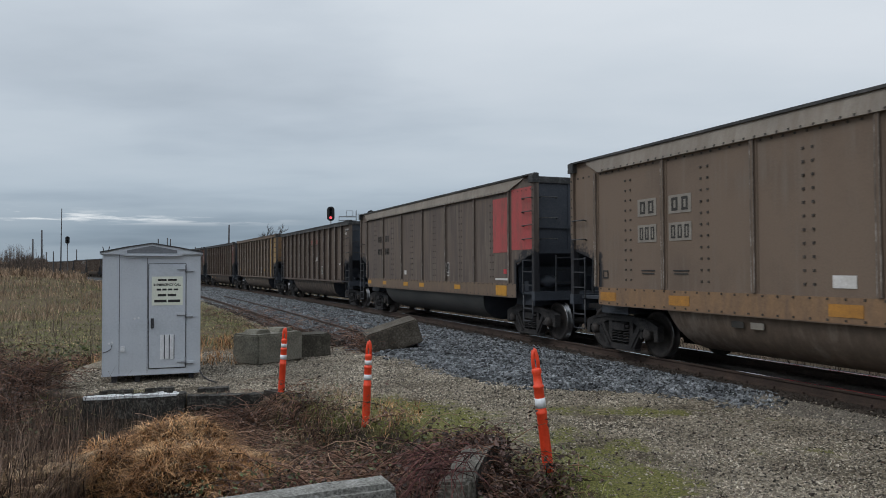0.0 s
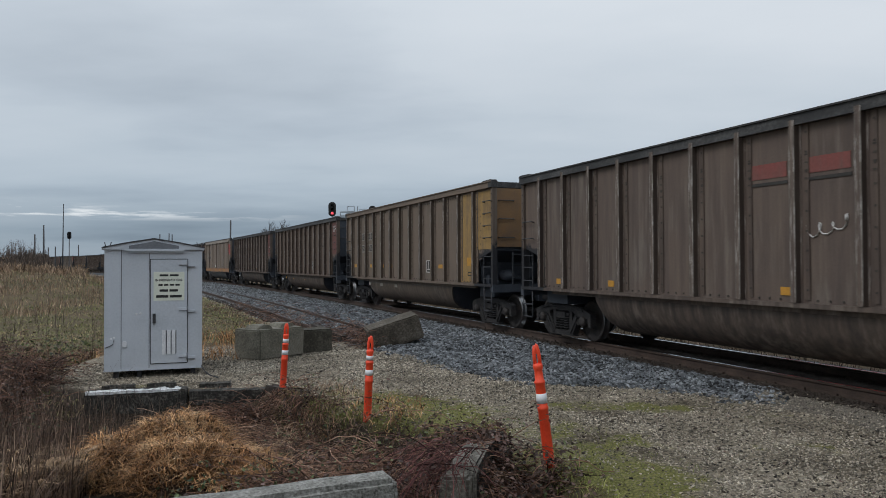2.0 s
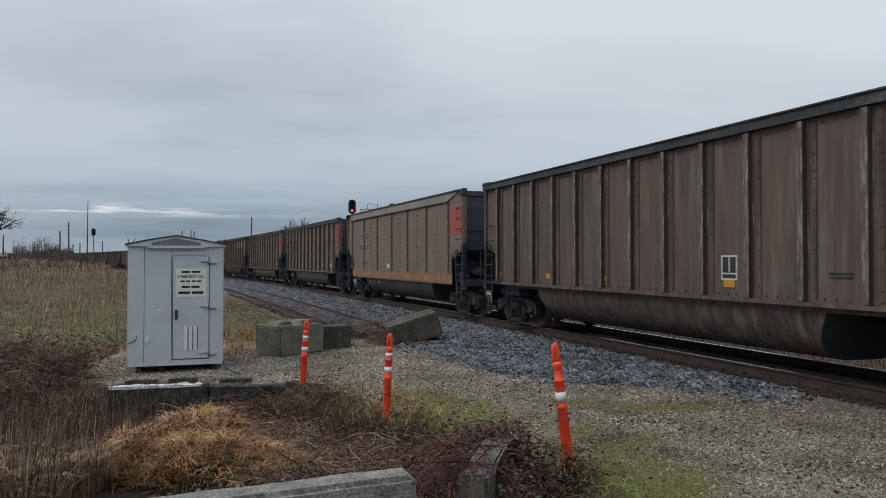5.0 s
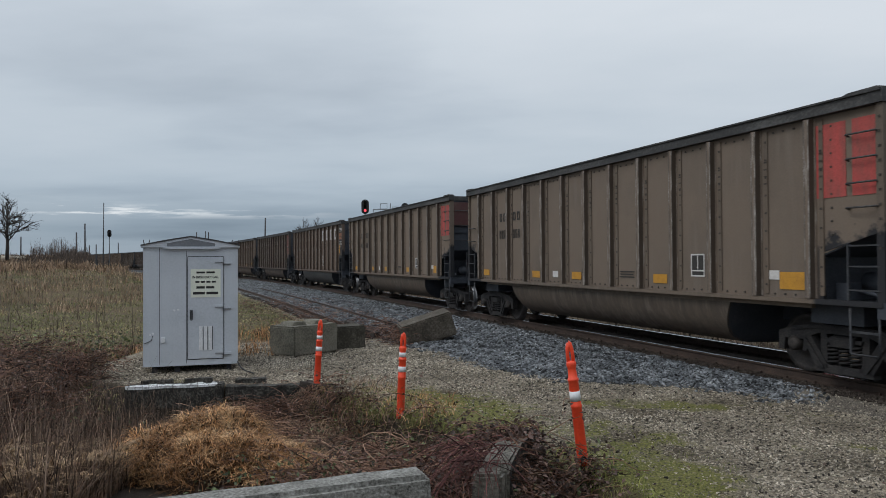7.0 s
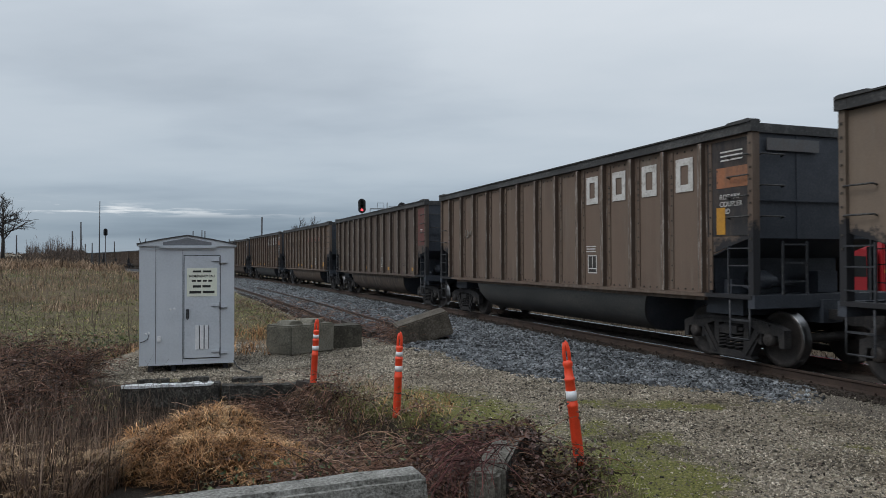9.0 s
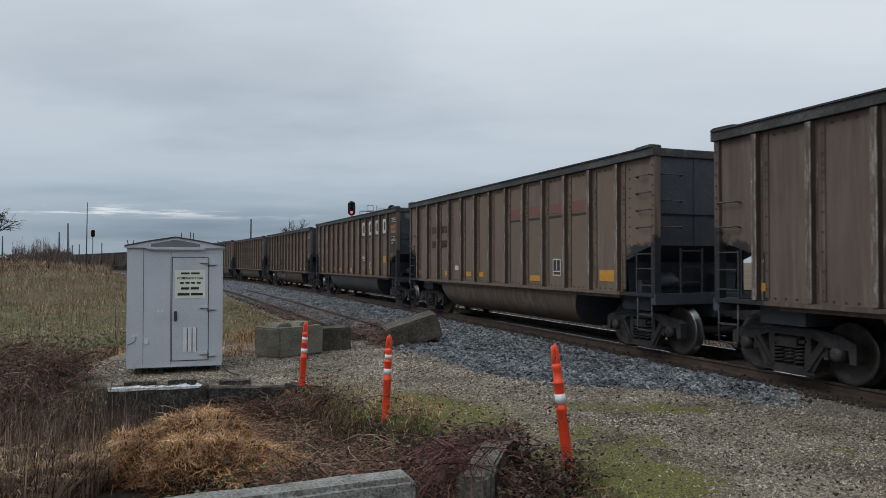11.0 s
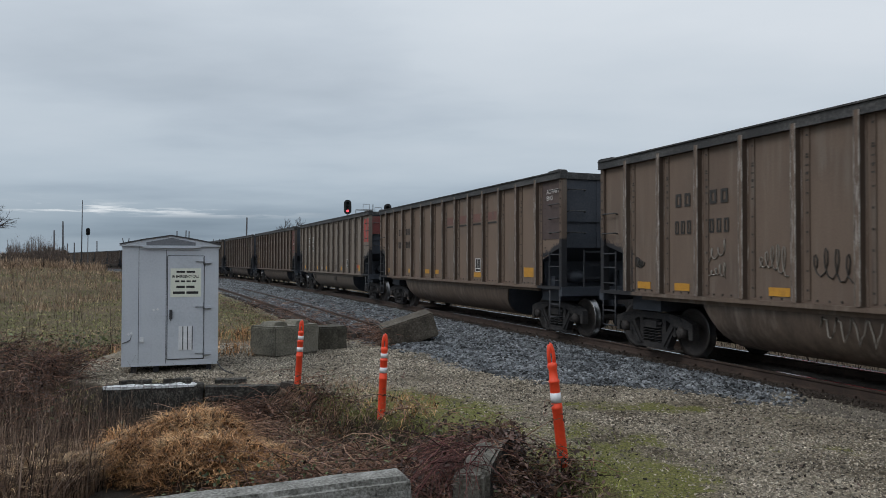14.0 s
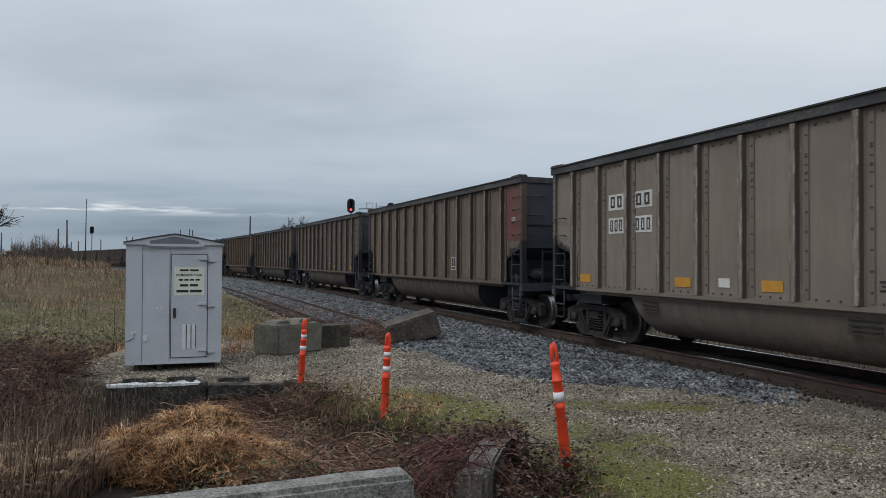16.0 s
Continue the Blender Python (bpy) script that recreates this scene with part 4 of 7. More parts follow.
def plate(name, car, x, z, w, h, mat, label="", out=1.506, side=-1):
    """A thin plate on the car's side, centred at x, z."""
    lo, hi = sorted((side * out, side * (out + 0.006)))
    return part(name, built(lambda bm: box(bm, x - w / 2, x + w / 2, lo, hi, z - h / 2, z + h / 2)), mat, car, label)


def frame_mark(name, car, x, z, w, h, mat, k=0.25, out=1.506, label=""):
    """A plain hollow rectangle painted on the side."""
    def make(bm):
        t = w * k
        for a, b, c, d in ((x - w / 2, x - w / 2 + t, z - h / 2, z + h / 2), (x + w / 2 - t, x + w / 2, z - h / 2, z + h / 2), (x - w / 2 + t, x + w / 2 - t, z - h / 2, z - h / 2 + t), (x - w / 2 + t, x + w / 2 - t, z + h / 2 - t, z + h / 2)):
            box(bm, a, b, -out - 0.006, -out, c, d)
    return part(name, built(make), mat, car, label)


def words(name, car, text, x, z, size, mat, out=1.51, label=""):
    """Painted words in the built-in font, on the near side."""
    cu = bpy.data.curves.new(name, "FONT")
    cu.body, cu.size, cu.extrude = text, size, 0.002
    ob = bpy.data.objects.new(name, cu)
    scene.collection.objects.link(ob)
    me = bpy.data.meshes.new_from_object(ob.evaluated_get(bpy.context.evaluated_depsgraph_get()))
    bpy.data.objects.remove(ob)
    me.materials.clear()
    me.materials.append(mat)
    return hang(name, me, car, pose(x, -out, z, 90, 0, 0), label)


def truck_of(car, at, color):
    tr = hang("truck", CAR_PARTS["bolster"], car, pose(at, 0, 0))
    for key in ("near", "far"):
        hang("side_frame", CAR_PARTS["frame" + key], tr)
        for x in (-0.19, 0.0, 0.19):
            hang("spring", CAR_PARTS["coil"], tr, pose(x, -1.03 if key == "near" else 1.03, 0))
    sets = []
    for d in (-AXLE, AXLE):
        sets.append((hang("wheelset", CAR_PARTS["wheelset"], tr, pose(d, 0, WHEEL_R)), d))
    return sets


WHEELS, CARS = [], []


def coal_car(n, boxy, color, label):
    c = CAR_PARTS
    color = (color[0] * 0.90, color[1] * 0.90, color[2] * 0.92)
    car = tagged(new("coal_car"), label, "freight car", "cars of the coal train")
    car["order"] = n
    for key, s in (("near", -1), ("far", 1)):
        hang("side_panel", c[("boxcar_side" if boxy else "gondola_side") + key], car, color=color)
        if boxy:
            # paler than the side: skylight on the leaning panel, put into its colour
            hang("top_panel", c["slope" + key], car, color=(0.24, 0.215, 0.185))
            hang("top_chord", c["thin" + key], car)
            for x in SEAMS:
                hang("seam_post", c["flat_rib"], car, pose(x, s * 1.5, 0, 0, 0, 0 if s < 0 else 180), color=tuple(q * 0.8 for q in color))
        else:
            hang("top_chord", c[("dusty" if n == 3 else "chord") + key], car, color=color)
            for x in RIBS:
                turn = pose(x, s * 1.5, 0, 0, 0, 0 if s < 0 else 180)
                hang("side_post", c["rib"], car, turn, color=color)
                if s < 0:
                    hang("rivet_strip", c["strip"], car, turn, color=tuple(q * 0.8 for q in color))
        if not boxy:
            hang("side_sill", c["sill" + key], car, color=tuple(q * 0.8 for q in color))
    # tubs take under half the side's colour; four cars have the dark slate
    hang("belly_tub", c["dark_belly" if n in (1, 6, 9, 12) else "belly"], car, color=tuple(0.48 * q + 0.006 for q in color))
    for face in (0, 180):
        m = pose(0, 0, 0, 0, 0, face)
        wall = hang("end_wall", c["end_wall"], car, m @ pose(7.12, 0, 0))
        for y in (-0.5, 0.5):
            hang("end_stake", c["end_stake"], wall, pose(0, y, 0))
        hang("end_beam", c["end_beam"], wall, pose(0.003, 0, 2.72))
        hang("end_chord", c["end_chord"], car, m @ pose(7.12, 0, 0))
        hang("slope_sheet", c["slope_sheet"], car, m @ pose(7.1, 0, 0))
        hang("end_platform", c["end_platform"], car, m)
        hang("end_bulkhead", c["end_bulkhead"], car, m @ pose(6.16, 0, 0))
        for y in (-0.95, -0.45, 1.0):
            hang("end_stile", c["end_stile"], car, m @ pose(7.26, y, 0))
        for z in (1.4, 1.7, 2.0):
            hang("end_rung", c["end_rung"], car, m @ pose(7.26, 0, z))
        hang("brake_gear", c["brake_gear"], car, m)
        hang("coupler", c["coupler"], car, m)
        for key, s in (("near", -1), ("far", 1)):
            hang("corner_post", c["post" + key], car, m, color=tuple(q * 0.7 for q in color))
            side = hang("ladder", c["ladder" + key], car, m)
            for z in (1.34, 1.66, 1.94):
                hang("rung", c["rung"], side, pose(0, s * 1.555, z))
            hang("stirrup", c["stirrup"], car, m @ pose(0, s * 1.555, 0))
            hang("chord_cap", c["chord_cap"], car, m @ pose(7.2, s * 1.52, 0.02))
            for z in ((2.45, 2.78, 3.11, 3.44) if face == 0 else (2.35, 2.75)):
                hang("grab_iron", c["grab_iron"], car, m @ pose(6.95, s * 1.585, z, 0, 0, 0 if s < 0 else 180))
        for z in (2.45, 2.95, 3.45):
            hang("grab_iron", c["grab_iron"], car, m @ pose(7.245, -1.12, z, 0, 0, 90))
    for at in (-TRUCK_AT, TRUCK_AT):
        for ws, d in truck_of(car, at, color):
            WHEELS.append((ws, n, at + d, d))
    if n in (2, 13, 14):
        # an older, slightly lower batch
        for o in car.children:
            if o.name.split(".")[0] in ("top_chord", "chord_cap", "end_chord"):
                o.matrix_basis = pose(0, 0, -0.10) @ o.matrix_basis
    CARS.append((car, n))
    return car


def red_panel(car, color, z0, z1, x0=6.17, x1=7.14, label="faded red painted panel"):
    p = part("painted_panel", built(lambda bm: box(bm, x0, x1, -1.5085, -1.5015, z0, z1)), PAINTED, car, label)
    p.color = (*color, 1)
    return p


def painted():
    """A painted patch: the object's colour, worn through in blotches to brown dust."""
    m = bpy.data.materials.new("worn_painted_patch")
    m.use_nodes = True
    t = m.node_tree
    node, join = links(t)
    b = t.nodes["Principled BSDF"]
    vec = node("ShaderNodeTexCoord").outputs["Object"]
    a, f = noise_fac(t, mapped(t, vec, (2.5, 1, 0.7)), 2.4, 6, 0.65), noise_fac(t, vec, 30, 4, 0.7)
    col = mixcol(t, ramp(t, a, [(0.42, (0, 0, 0)), (0.75, (0.75, 0.75, 0.75))]), node("ShaderNodeObjectInfo").outputs["Color"], (0.10, 0.07, 0.055))
    col = mixcol(t, 1.0, col, ramp(t, f, [(0.3, (0.8, 0.8, 0.8)), (0.7, (1.15, 1.15, 1.15))]), "MULTIPLY")
    t.links.new(col, b.inputs["Base Color"])
    b.inputs["Roughness"].default_value = 0.7
    return m


PAINTED = painted()


def owner_mark(car, patch, ink, x=-4.72, x2=-3.82, up=0.0):
    """The owner's mark and number, as bars on two patches each side of a post."""
    for z, h in ((2.86 + up, 0.27), (2.38 + up, 0.27)):
        for cx, w, bars in ((x, 0.48, 2 if z > 2.6 else 3), (x2, 0.52, 2 if z > 2.6 else 3)):
            if patch:
                plate("mark_patch", car, cx, z, w + 0.06, h + 0.05, patch, out=1.5035)
            for k in range(bars):
                bw = w / bars
                frame_mark("mark_shape", car, cx - w / 2 + bw * (k + 0.5), z, bw * 0.62, h * 0.86, ink, 0.30, 1.508)


def scribble(car, x, z, w, h, mat, seed, out=1.512):
    """A sprayed scrawl: a few joined loops and a tail."""
    r = random.Random(seed)
    loops = r.randint(3, 5)
    pts = []
    for k in range(loops * 8):
        u = k / (loops * 8 - 1)
        ang = 2 * math.pi * u * loops + seed
        tall = 0.32 + 0.18 * math.sin(3.1 * u + seed)
        pts.append((x + w * (u + 0.10 * math.cos(ang)), -out, z + h * tall * math.sin(ang) + 0.1 * h * math.sin(5 * u + seed)))
    return part("paint_scrawl", built(lambda bm: tube(bm, pts, 0.011, 4)), mat, car)


def placard(car, x, z, w=0.36, h=0.40):
    """A black consolidated-data panel: white border, a white rule down its middle and one near its foot."""
    plate("placard", car, x, z, w, h, DARKINK, "black stencilled panel with a white border", out=1.5035)
    frame_mark("placard_border", car, x, z, w, h, WHITE, 0.07, 1.506)
    plate("placard_rule", car, x, z + h * 0.12, w * 0.06, h * 0.62, WHITE, out=1.506)
    plate("placard_rule", car, x, z - h * 0.24, w * 0.86, h * 0.06, WHITE, out=1.506)


def small_print(car, x, z, rows=3, w=0.42, mat=None):
    for k in range(rows):
        plate("print_bar", car, x, z - 0.055 * k, w * (1 - 0.12 * (k % 2)), 0.024, mat or DARKINK, out=1.507)


def letter_shapes(car, mat):
    # four big plain shapes where the road's initials stand
    for x in (2.47, 3.5, 4.53, 5.57):
        frame_mark("initial_shape", car, x, 3.28, 0.47, 0.60, mat, 0.27, 1.512)


def reflectors(car, xs, z=1.40, w=0.36, h=0.13, out=1.507, mat=None):
    for x in xs:
        plate("reflector", car, x, z, w, h, mat or YELLOW, "yellow reflective strip", out=out)


def build_train():
    car_meshes()
    taupe, brown, dark = (0.215, 0.168, 0.128), (0.160, 0.113, 0.086), (0.104, 0.078, 0.066)
    red, dull = (0.40, 0.06, 0.052), (0.125, 0.040, 0.034)
    colors = {0: (0.178, 0.13, 0.096), 1: (0.112, 0.09, 0.078), 2: dark, 3: (0.172, 0.132, 0.100), 4: (0.118, 0.084, 0.066), 5: dark, 6: (0.215, 0.17, 0.132), 7: (0.185, 0.146, 0.112), 8: (0.205, 0.160, 0.122), 9: brown, 10: dark, 11: (0.165, 0.118, 0.089),
              12: (0.155, 0.105, 0.08), 13: (0.15, 0.108, 0.082), 14: (0.185, 0.132, 0.098), 15: (0.235, 0.202, 0.168), 16: (0.125, 0.09, 0.07), 17: dark, 18: (0.10, 0.078, 0.06), 19: (0.17, 0.115, 0.075)}
    labels = {0: "flush-sided coal car with riveted taupe panels and ochre reflectors", 1: "flush-sided grey-brown coal car with a faded red end", 2: "dark soot-brown coal gondola with white end lettering",
              3: "taupe coal gondola with yellow-ochre end panels", 4: "dark brown coal gondola with a dull red end panel", 6: "flush-sided taupe coal car with a red end patch", 7: "dusty taupe coal gondola with red end panels",
              8: "dusty taupe coal gondola with red end panels", 9: "brown coal gondola with four big white initial shapes", 12: "brown coal gondola with white initial shapes and yellow reflectors",
              13: "dark brown coal gondola with scrawls and yellow reflectors", 14: "brown coal gondola with a row of faded red marks", 15: "pale grey-taupe coal gondola with bright red end panels"}
    rnd = random.Random(17)
    for n in range(0, 30):
        boxy = n in (0, 1, 6)
        color = colors.get(n) or rnd.choice([brown, dark, (0.13, 0.095, 0.07)])
        car = coal_car(n, boxy, color, labels.get(n, "ribbed brown coal gondola with soot-streaked steel sides"))
        band = 1.5215 if boxy else 1.507
        if boxy:
            p = part("sill_band", built(lambda bm: box(bm, -6.28, 6.28, -1.5195, -1.5135, 1.015, 1.355)), PAINTED, car, "worn ochre band along the foot of the side")
            p.color = (0.27, 0.135, 0.058, 1) if n == 6 else (0.21, 0.125, 0.066, 1) if n == 0 else (0.145, 0.10, 0.068, 1)
        if n in (0, 6):
            owner_mark(car, MARKPATCH, DARKINK)
            reflectors(car, (-5.95, -3.85, -0.6, 1.7, 4.0), 1.18, 0.52, 0.17, band, OCHRE)
            plate("notice", car, -0.62, 1.56, 0.36, 0.17, WHITE, "white notice plate")
            for x in (-2.6, -2.2):
                plate("tub_plate", car, x, 0.86, 0.26, 0.10, DARKINK if x < -2.4 else MARKPATCH, out=1.425)
            small_print(car, -4.7, 1.7, 2, 0.4)
            small_print(car, -3.8, 1.7, 2, 0.4)
            frame_mark("stencil_box", car, -6.05, 1.62, 0.18, 0.16, DARKINK, 0.15)
            if n == 6:
                red_panel(car, red, 2.6, 3.5, 6.1, 7.1)
        elif n == 1:
            red_panel(car, (0.36, 0.06, 0.06), 2.15, 3.56, 5.02, 5.86)
            red_panel(car, (0.36, 0.06, 0.06), 2.20, 3.72, 6.06, 7.14)
            reflectors(car, (-6.0, -4.1, -1.75, -0.2, 2.7), 1.20, 0.42, 0.13, band)
            reflectors(car, (5.5,), 1.17, 0.6, 0.26, band)
            placard(car, 1.9, 1.72)
            plate("notice", car, -1.8, 1.6, 0.2, 0.14, WHITE)
            plate("notice", car, 5.7, 1.66, 0.16, 0.12, REDDOT)
            plate("print_bar", car, 5.5, 1.46, 0.7, 0.05, WHITE)
            owner_mark(car, None, DARKINK)
        else:
            placard(car, {9: 2.45, 12: 2.5, 13: 2.5, 14: 2.5, 15: 3.6, 7: 3.6, 8: 3.6, 3: 2.55, 11: 3.55}.get(n, rnd.choice([1.55, 2.5])), 1.66)
        if n == 2:
            words("end_lettering", car, "ROTARY\nEND", 6.42, 3.42, 0.15, WHITE)
            scribble(car, 1.12, 2.25, 0.62, 0.45, WHITE, 3)
            for x in (0.39, 1.42):
                red_panel(car, (0.19, 0.05, 0.042), 3.0, 3.22, x - 0.32, x + 0.34, "faded red mark")
                plate("dark_line", car, x + 0.01, 2.92, 0.7, 0.045, DARKINK, out=1.508)
            scribble(car, 5.5, 1.95, 0.5, 0.15, WHITE, 5)
            reflectors(car, (-5.6, -3.6, 0.7), 1.35, 0.2, 0.12)
            plate("notice", car, 6.0, 1.5, 0.12, 0.12, WHITE)
        if n == 3:
            for x0, x1 in ((5.12, 5.95), (6.17, 7.15)):
                red_panel(car, (0.30, 0.185, 0.06), 1.22 if x0 < 6 else 2.14, 3.74, x0, x1, "yellow-ochre painted panel")
            e = part("end_panel", built(lambda bm: box(bm, 7.195, 7.202, -1.42, 1.42, 2.2, 3.78)), PAINTED, car, "rusty ochre end panel")
            e.color = (0.20, 0.11, 0.045, 1)
            owner_mark(car, MARKPATCH, DARKINK)
            reflectors(car, (-6.0, -3.65, -2.25, -1.3, 3.6), 1.66, 0.42, 0.12)
            for x in (-4.1, -2.6, -0.9):
                plate("tub_plate", car, x, 0.93, 0.3, 0.11, MARKPATCH, out=1.43)
            frame_mark("stencil_box", car, 5.75, 1.45, 0.3, 0.12, DARKINK, 0.1, 1.512)
            plate("faded_patch", car, 5.75, 1.8, 0.42, 0.24, YELLOW, out=1.511)
        if n == 4:
            red_panel(car, dull, 2.2, 3.72)
            words("end_lettering", car, "ROTARY\nCOUPLER\nEND", 6.45, 3.5, 0.11, WHITE, 1.513)
            part("round_emblem", built(lambda bm: lathe(bm, [(0.36, -1.506), (0.36, -1.509), (0.30, -1.509), (0.30, -1.506)], "y", 24, (4.5, 0, 2.95), cap=False)), DARKINK, car, "faded round emblem")
            reflectors(car, (-4.6, -2.6, 0.2), 0.92, 0.25, 0.1, 1.40)
        if n in (5, 10, 16):
            red_panel(car, dull, 2.3, 3.7)
            small_print(car, 6.7, 2.9, 2, 0.22, WHITE)
            if n == 16:
                for x in (-6.0, 5.95):
                    plate("stripe", car, x, 2.0, 0.06, 1.1, YELLOW, "thin yellow stripe")
        if n in (7, 8, 15):
            red_panel(car, red, 2.62, 3.66, 6.17, 6.66)
            red_panel(car, red, 2.62, 3.66, 6.76, 7.14)
            e = part("end_panel", built(lambda bm: box(bm, 7.195, 7.202, -1.40, -0.05, 2.95, 3.74)), PAINTED, car, "sooty dark red end panel")
            e.color = (0.15, 0.03, 0.028, 1) if n == 15 else (0.07, 0.02, 0.02, 1)
            reflectors(car, (-5.9, -2.65, -0.6, 2.52), 1.40, 0.42, 0.17)
            reflectors(car, (5.72,), 1.44, 0.5, 0.26)
            plate("notice", car, -1.62, 1.42, 0.26, 0.15, WHITE, "white notice plate")
            plate("notice", car, 5.36, 1.52, 0.2, 0.14, REDDOT if n == 15 else WHITE)
            owner_mark(car, LETTERWHITE if n == 15 else None, DARKINK, up=0.11)
            if n == 8:
                scribble(car, -2.95, 1.85, 0.42, 0.75, MARKPATCH, 31)
            small_print(car, 1.42, 1.52, 3, 0.5)
            if n == 15:
                for x in (-3.7, 0.9):
                    for k in range(4):
                        part("print_bar", built(lambda bm: box(bm, x - 0.25, x + 0.25, -1.442, -1.422, 0.98 - 0.06 * k, 1.005 - 0.06 * k)), DARKINK, car)
        if n in (9, 12):
            if n == 12:
                for x0, x1 in ((2.04, 2.86), (3.08, 3.9), (4.11, 4.93), (5.15, 5.97)):
                    red_panel(car, (0.035, 0.03, 0.03), 2.86, 3.73, x0, x1, "dark repaint behind the initials")
            letter_shapes(car, LETTERWHITE)
            red_panel(car, (0.02, 0.019, 0.021), 2.15, 3.74, 6.17, 7.15, "black repainted end panel")
            for z, h, col in ((3.12, 0.34, (0.30, 0.12, 0.055)),):
                p = part("orange_patch", built(lambda bm: box(bm, 6.40, 7.12, -1.514, -1.509, z - h / 2, z + h / 2)), PAINTED, car, "worn orange rectangle")
                p.color = (*col, 1)
            words("end_lettering", car, "ROTARY\nCOUPLER\nEND", 6.47, 2.76, 0.12, WHITE, 1.512)
            for k in range(3):
                plate("print_bar", car, 6.75, 3.55 - 0.07 * k, 0.5, 0.025, WHITE, out=1.51)
            small_print(car, 2.4, 2.05, 3, 0.4, WHITE)
            e = part("end_panel", built(lambda bm: box(bm, 7.195, 7.202, -1.2, -0.1, 3.52, 3.72)), PAINTED, car, "scraped grey patch on the black end")
            e.color = (0.10, 0.10, 0.105, 1)
            if n == 9:
                plate("stripe", car, 2.92, 1.72, 0.1, 0.42, YELLOW, out=1.508)
                plate("stripe", car, 6.5, 2.4, 0.2, 0.45, YELLOW, out=1.512)
                scribble(car, -5.0, 2.6, 0.5, 0.5, MARKPATCH, 9)
            else:
                reflectors(car, (-5.85, -3.1, -1.9, 0.2), 1.40, 0.42, 0.16)
                reflectors(car, (3.75,), 1.32, 0.6, 0.14)
                reflectors(car, (5.7,), 1.9, 0.6, 0.28)
                owner_mark(car, None, MARKPATCH, -5.75, -4.75)
                red_panel(car, (0.075, 0.055, 0.045), 2.7, 3.6, -6.2, -5.4, "darker ghost of an old emblem")
                red_panel(car, (0.21, 0.17, 0.13), 3.0, 3.35, -5.2, -4.5, "paler ghost of an old emblem")
                part("round_emblem", built(lambda bm: lathe(bm, [(0.15, -1.506), (0.15, -1.509), (0.12, -1.509), (0.12, -1.506)], "y", 18, (3.5, 0, 1.62), cap=False)), WHITE, car)
        if n in (11, 13, 14):
            for x in (0.44, 1.47, 2.5, 3.54):
                x += 1.035 if n == 11 else 0.0
                w, p0 = 0.62, x - 0.06
                red_panel(car, (0.165, 0.062, 0.050) if n == 11 else (0.150, 0.070, 0.056), 2.93, 3.16, p0 - w / 2 + 0.02, p0 + w / 2 + 0.1, "faded red mark")
                plate("dark_line", car, p0 + 0.04, 2.86, w + 0.12, 0.045, DARKINK, out=1.508)
            if n == 13:
                reflectors(car, (-5.85, -4.75, -2.55, -0.48, 0.52, 2.48), 1.33, 0.40, 0.13)
                reflectors(car, (4.62, 5.55), 1.35, 0.52, 0.15)
            else:
                reflectors(car, (-6.3, -3.55, -1.75, -0.85), 1.42, 0.40, 0.14)
                reflectors(car, (2.5,), 1.38, 0.55, 0.14)
                reflectors(car, (5.65,), 1.5, 0.6, 0.24)
            if n == 11:
                owner_mark(car, None, DARKINK)
                plate("notice", car, -2.7, 1.6, 0.26, 0.14, WHITE)
            else:
                words("end_lettering", car, "ROTARY\nEND", 6.5, 3.38, 0.15, WHITE, 1.512)
                plate("notice", car, 6.05, 1.5, 0.14, 0.12, WHITE)
                red_panel(car, (0.06, 0.04, 0.038), 2.3, 3.74, 6.17, 7.15, "dark maroon end panel")
            if n == 14:
                owner_mark(car, None, DARKINK)
            if n == 13:
                owner_mark(car, None, DARKINK)
                scribble(car, -4.1, 1.95, 0.45, 0.55, MARKPATCH, 22)
                scribble(car, -4.05, 1.62, 0.4, 0.3, MARKPATCH, 23)
                scribble(car, -2.95, 1.80, 0.55, 0.45, MARKPATCH, 24)
                scribble(car, -1.95, 1.72, 0.70, 0.45, DARKINK, 25)
                scribble(car, -6.1, 1.75, 0.25, 0.2, DARKINK, 26)
                part("paint_scrawl", built(lambda bm: tube(bm, [(-1.9 + 0.033 * k, -1.432, 0.86 + 0.16 * math.sin(0.9 * k) + 0.05 * math.sin(2.6 * k)) for k in range(30)], 0.012, 4)), MARKPATCH, car)
        if n in (5, 10, 17, 18) or n > 18:
            reflectors(car, (-6.3, -3.55, -1.2, 2.5, 5.7), 1.40, 0.26, 0.12)
            small_print(car, 4.6, 1.6, 2, 0.4)


OCHRE = material("faded_ochre_sheeting", [(0.24, 0.115, 0.030), (0.44, 0.205, 0.035)], 0.65, 0, 5, 50, 0.1)
REDDOT = material("small_red_label", [(0.35, 0.03, 0.04), (0.5, 0.05, 0.06)], 0.6, 0, 6, 30, 0)
LETTERWHITE = material("worn_white_lettering", [(0.30, 0.28, 0.26), (0.50, 0.49, 0.47), (0.58, 0.57, 0.56)], 0.8, 0, 5, 26, 0.1)
build_train()

# ---- the equipment cabinet ----


GABLE = material("dull_grey_gable_sheet", [(0.12, 0.128, 0.145), (0.19, 0.20, 0.22)], 0.7, 0.1, 4, 30, 0.1)


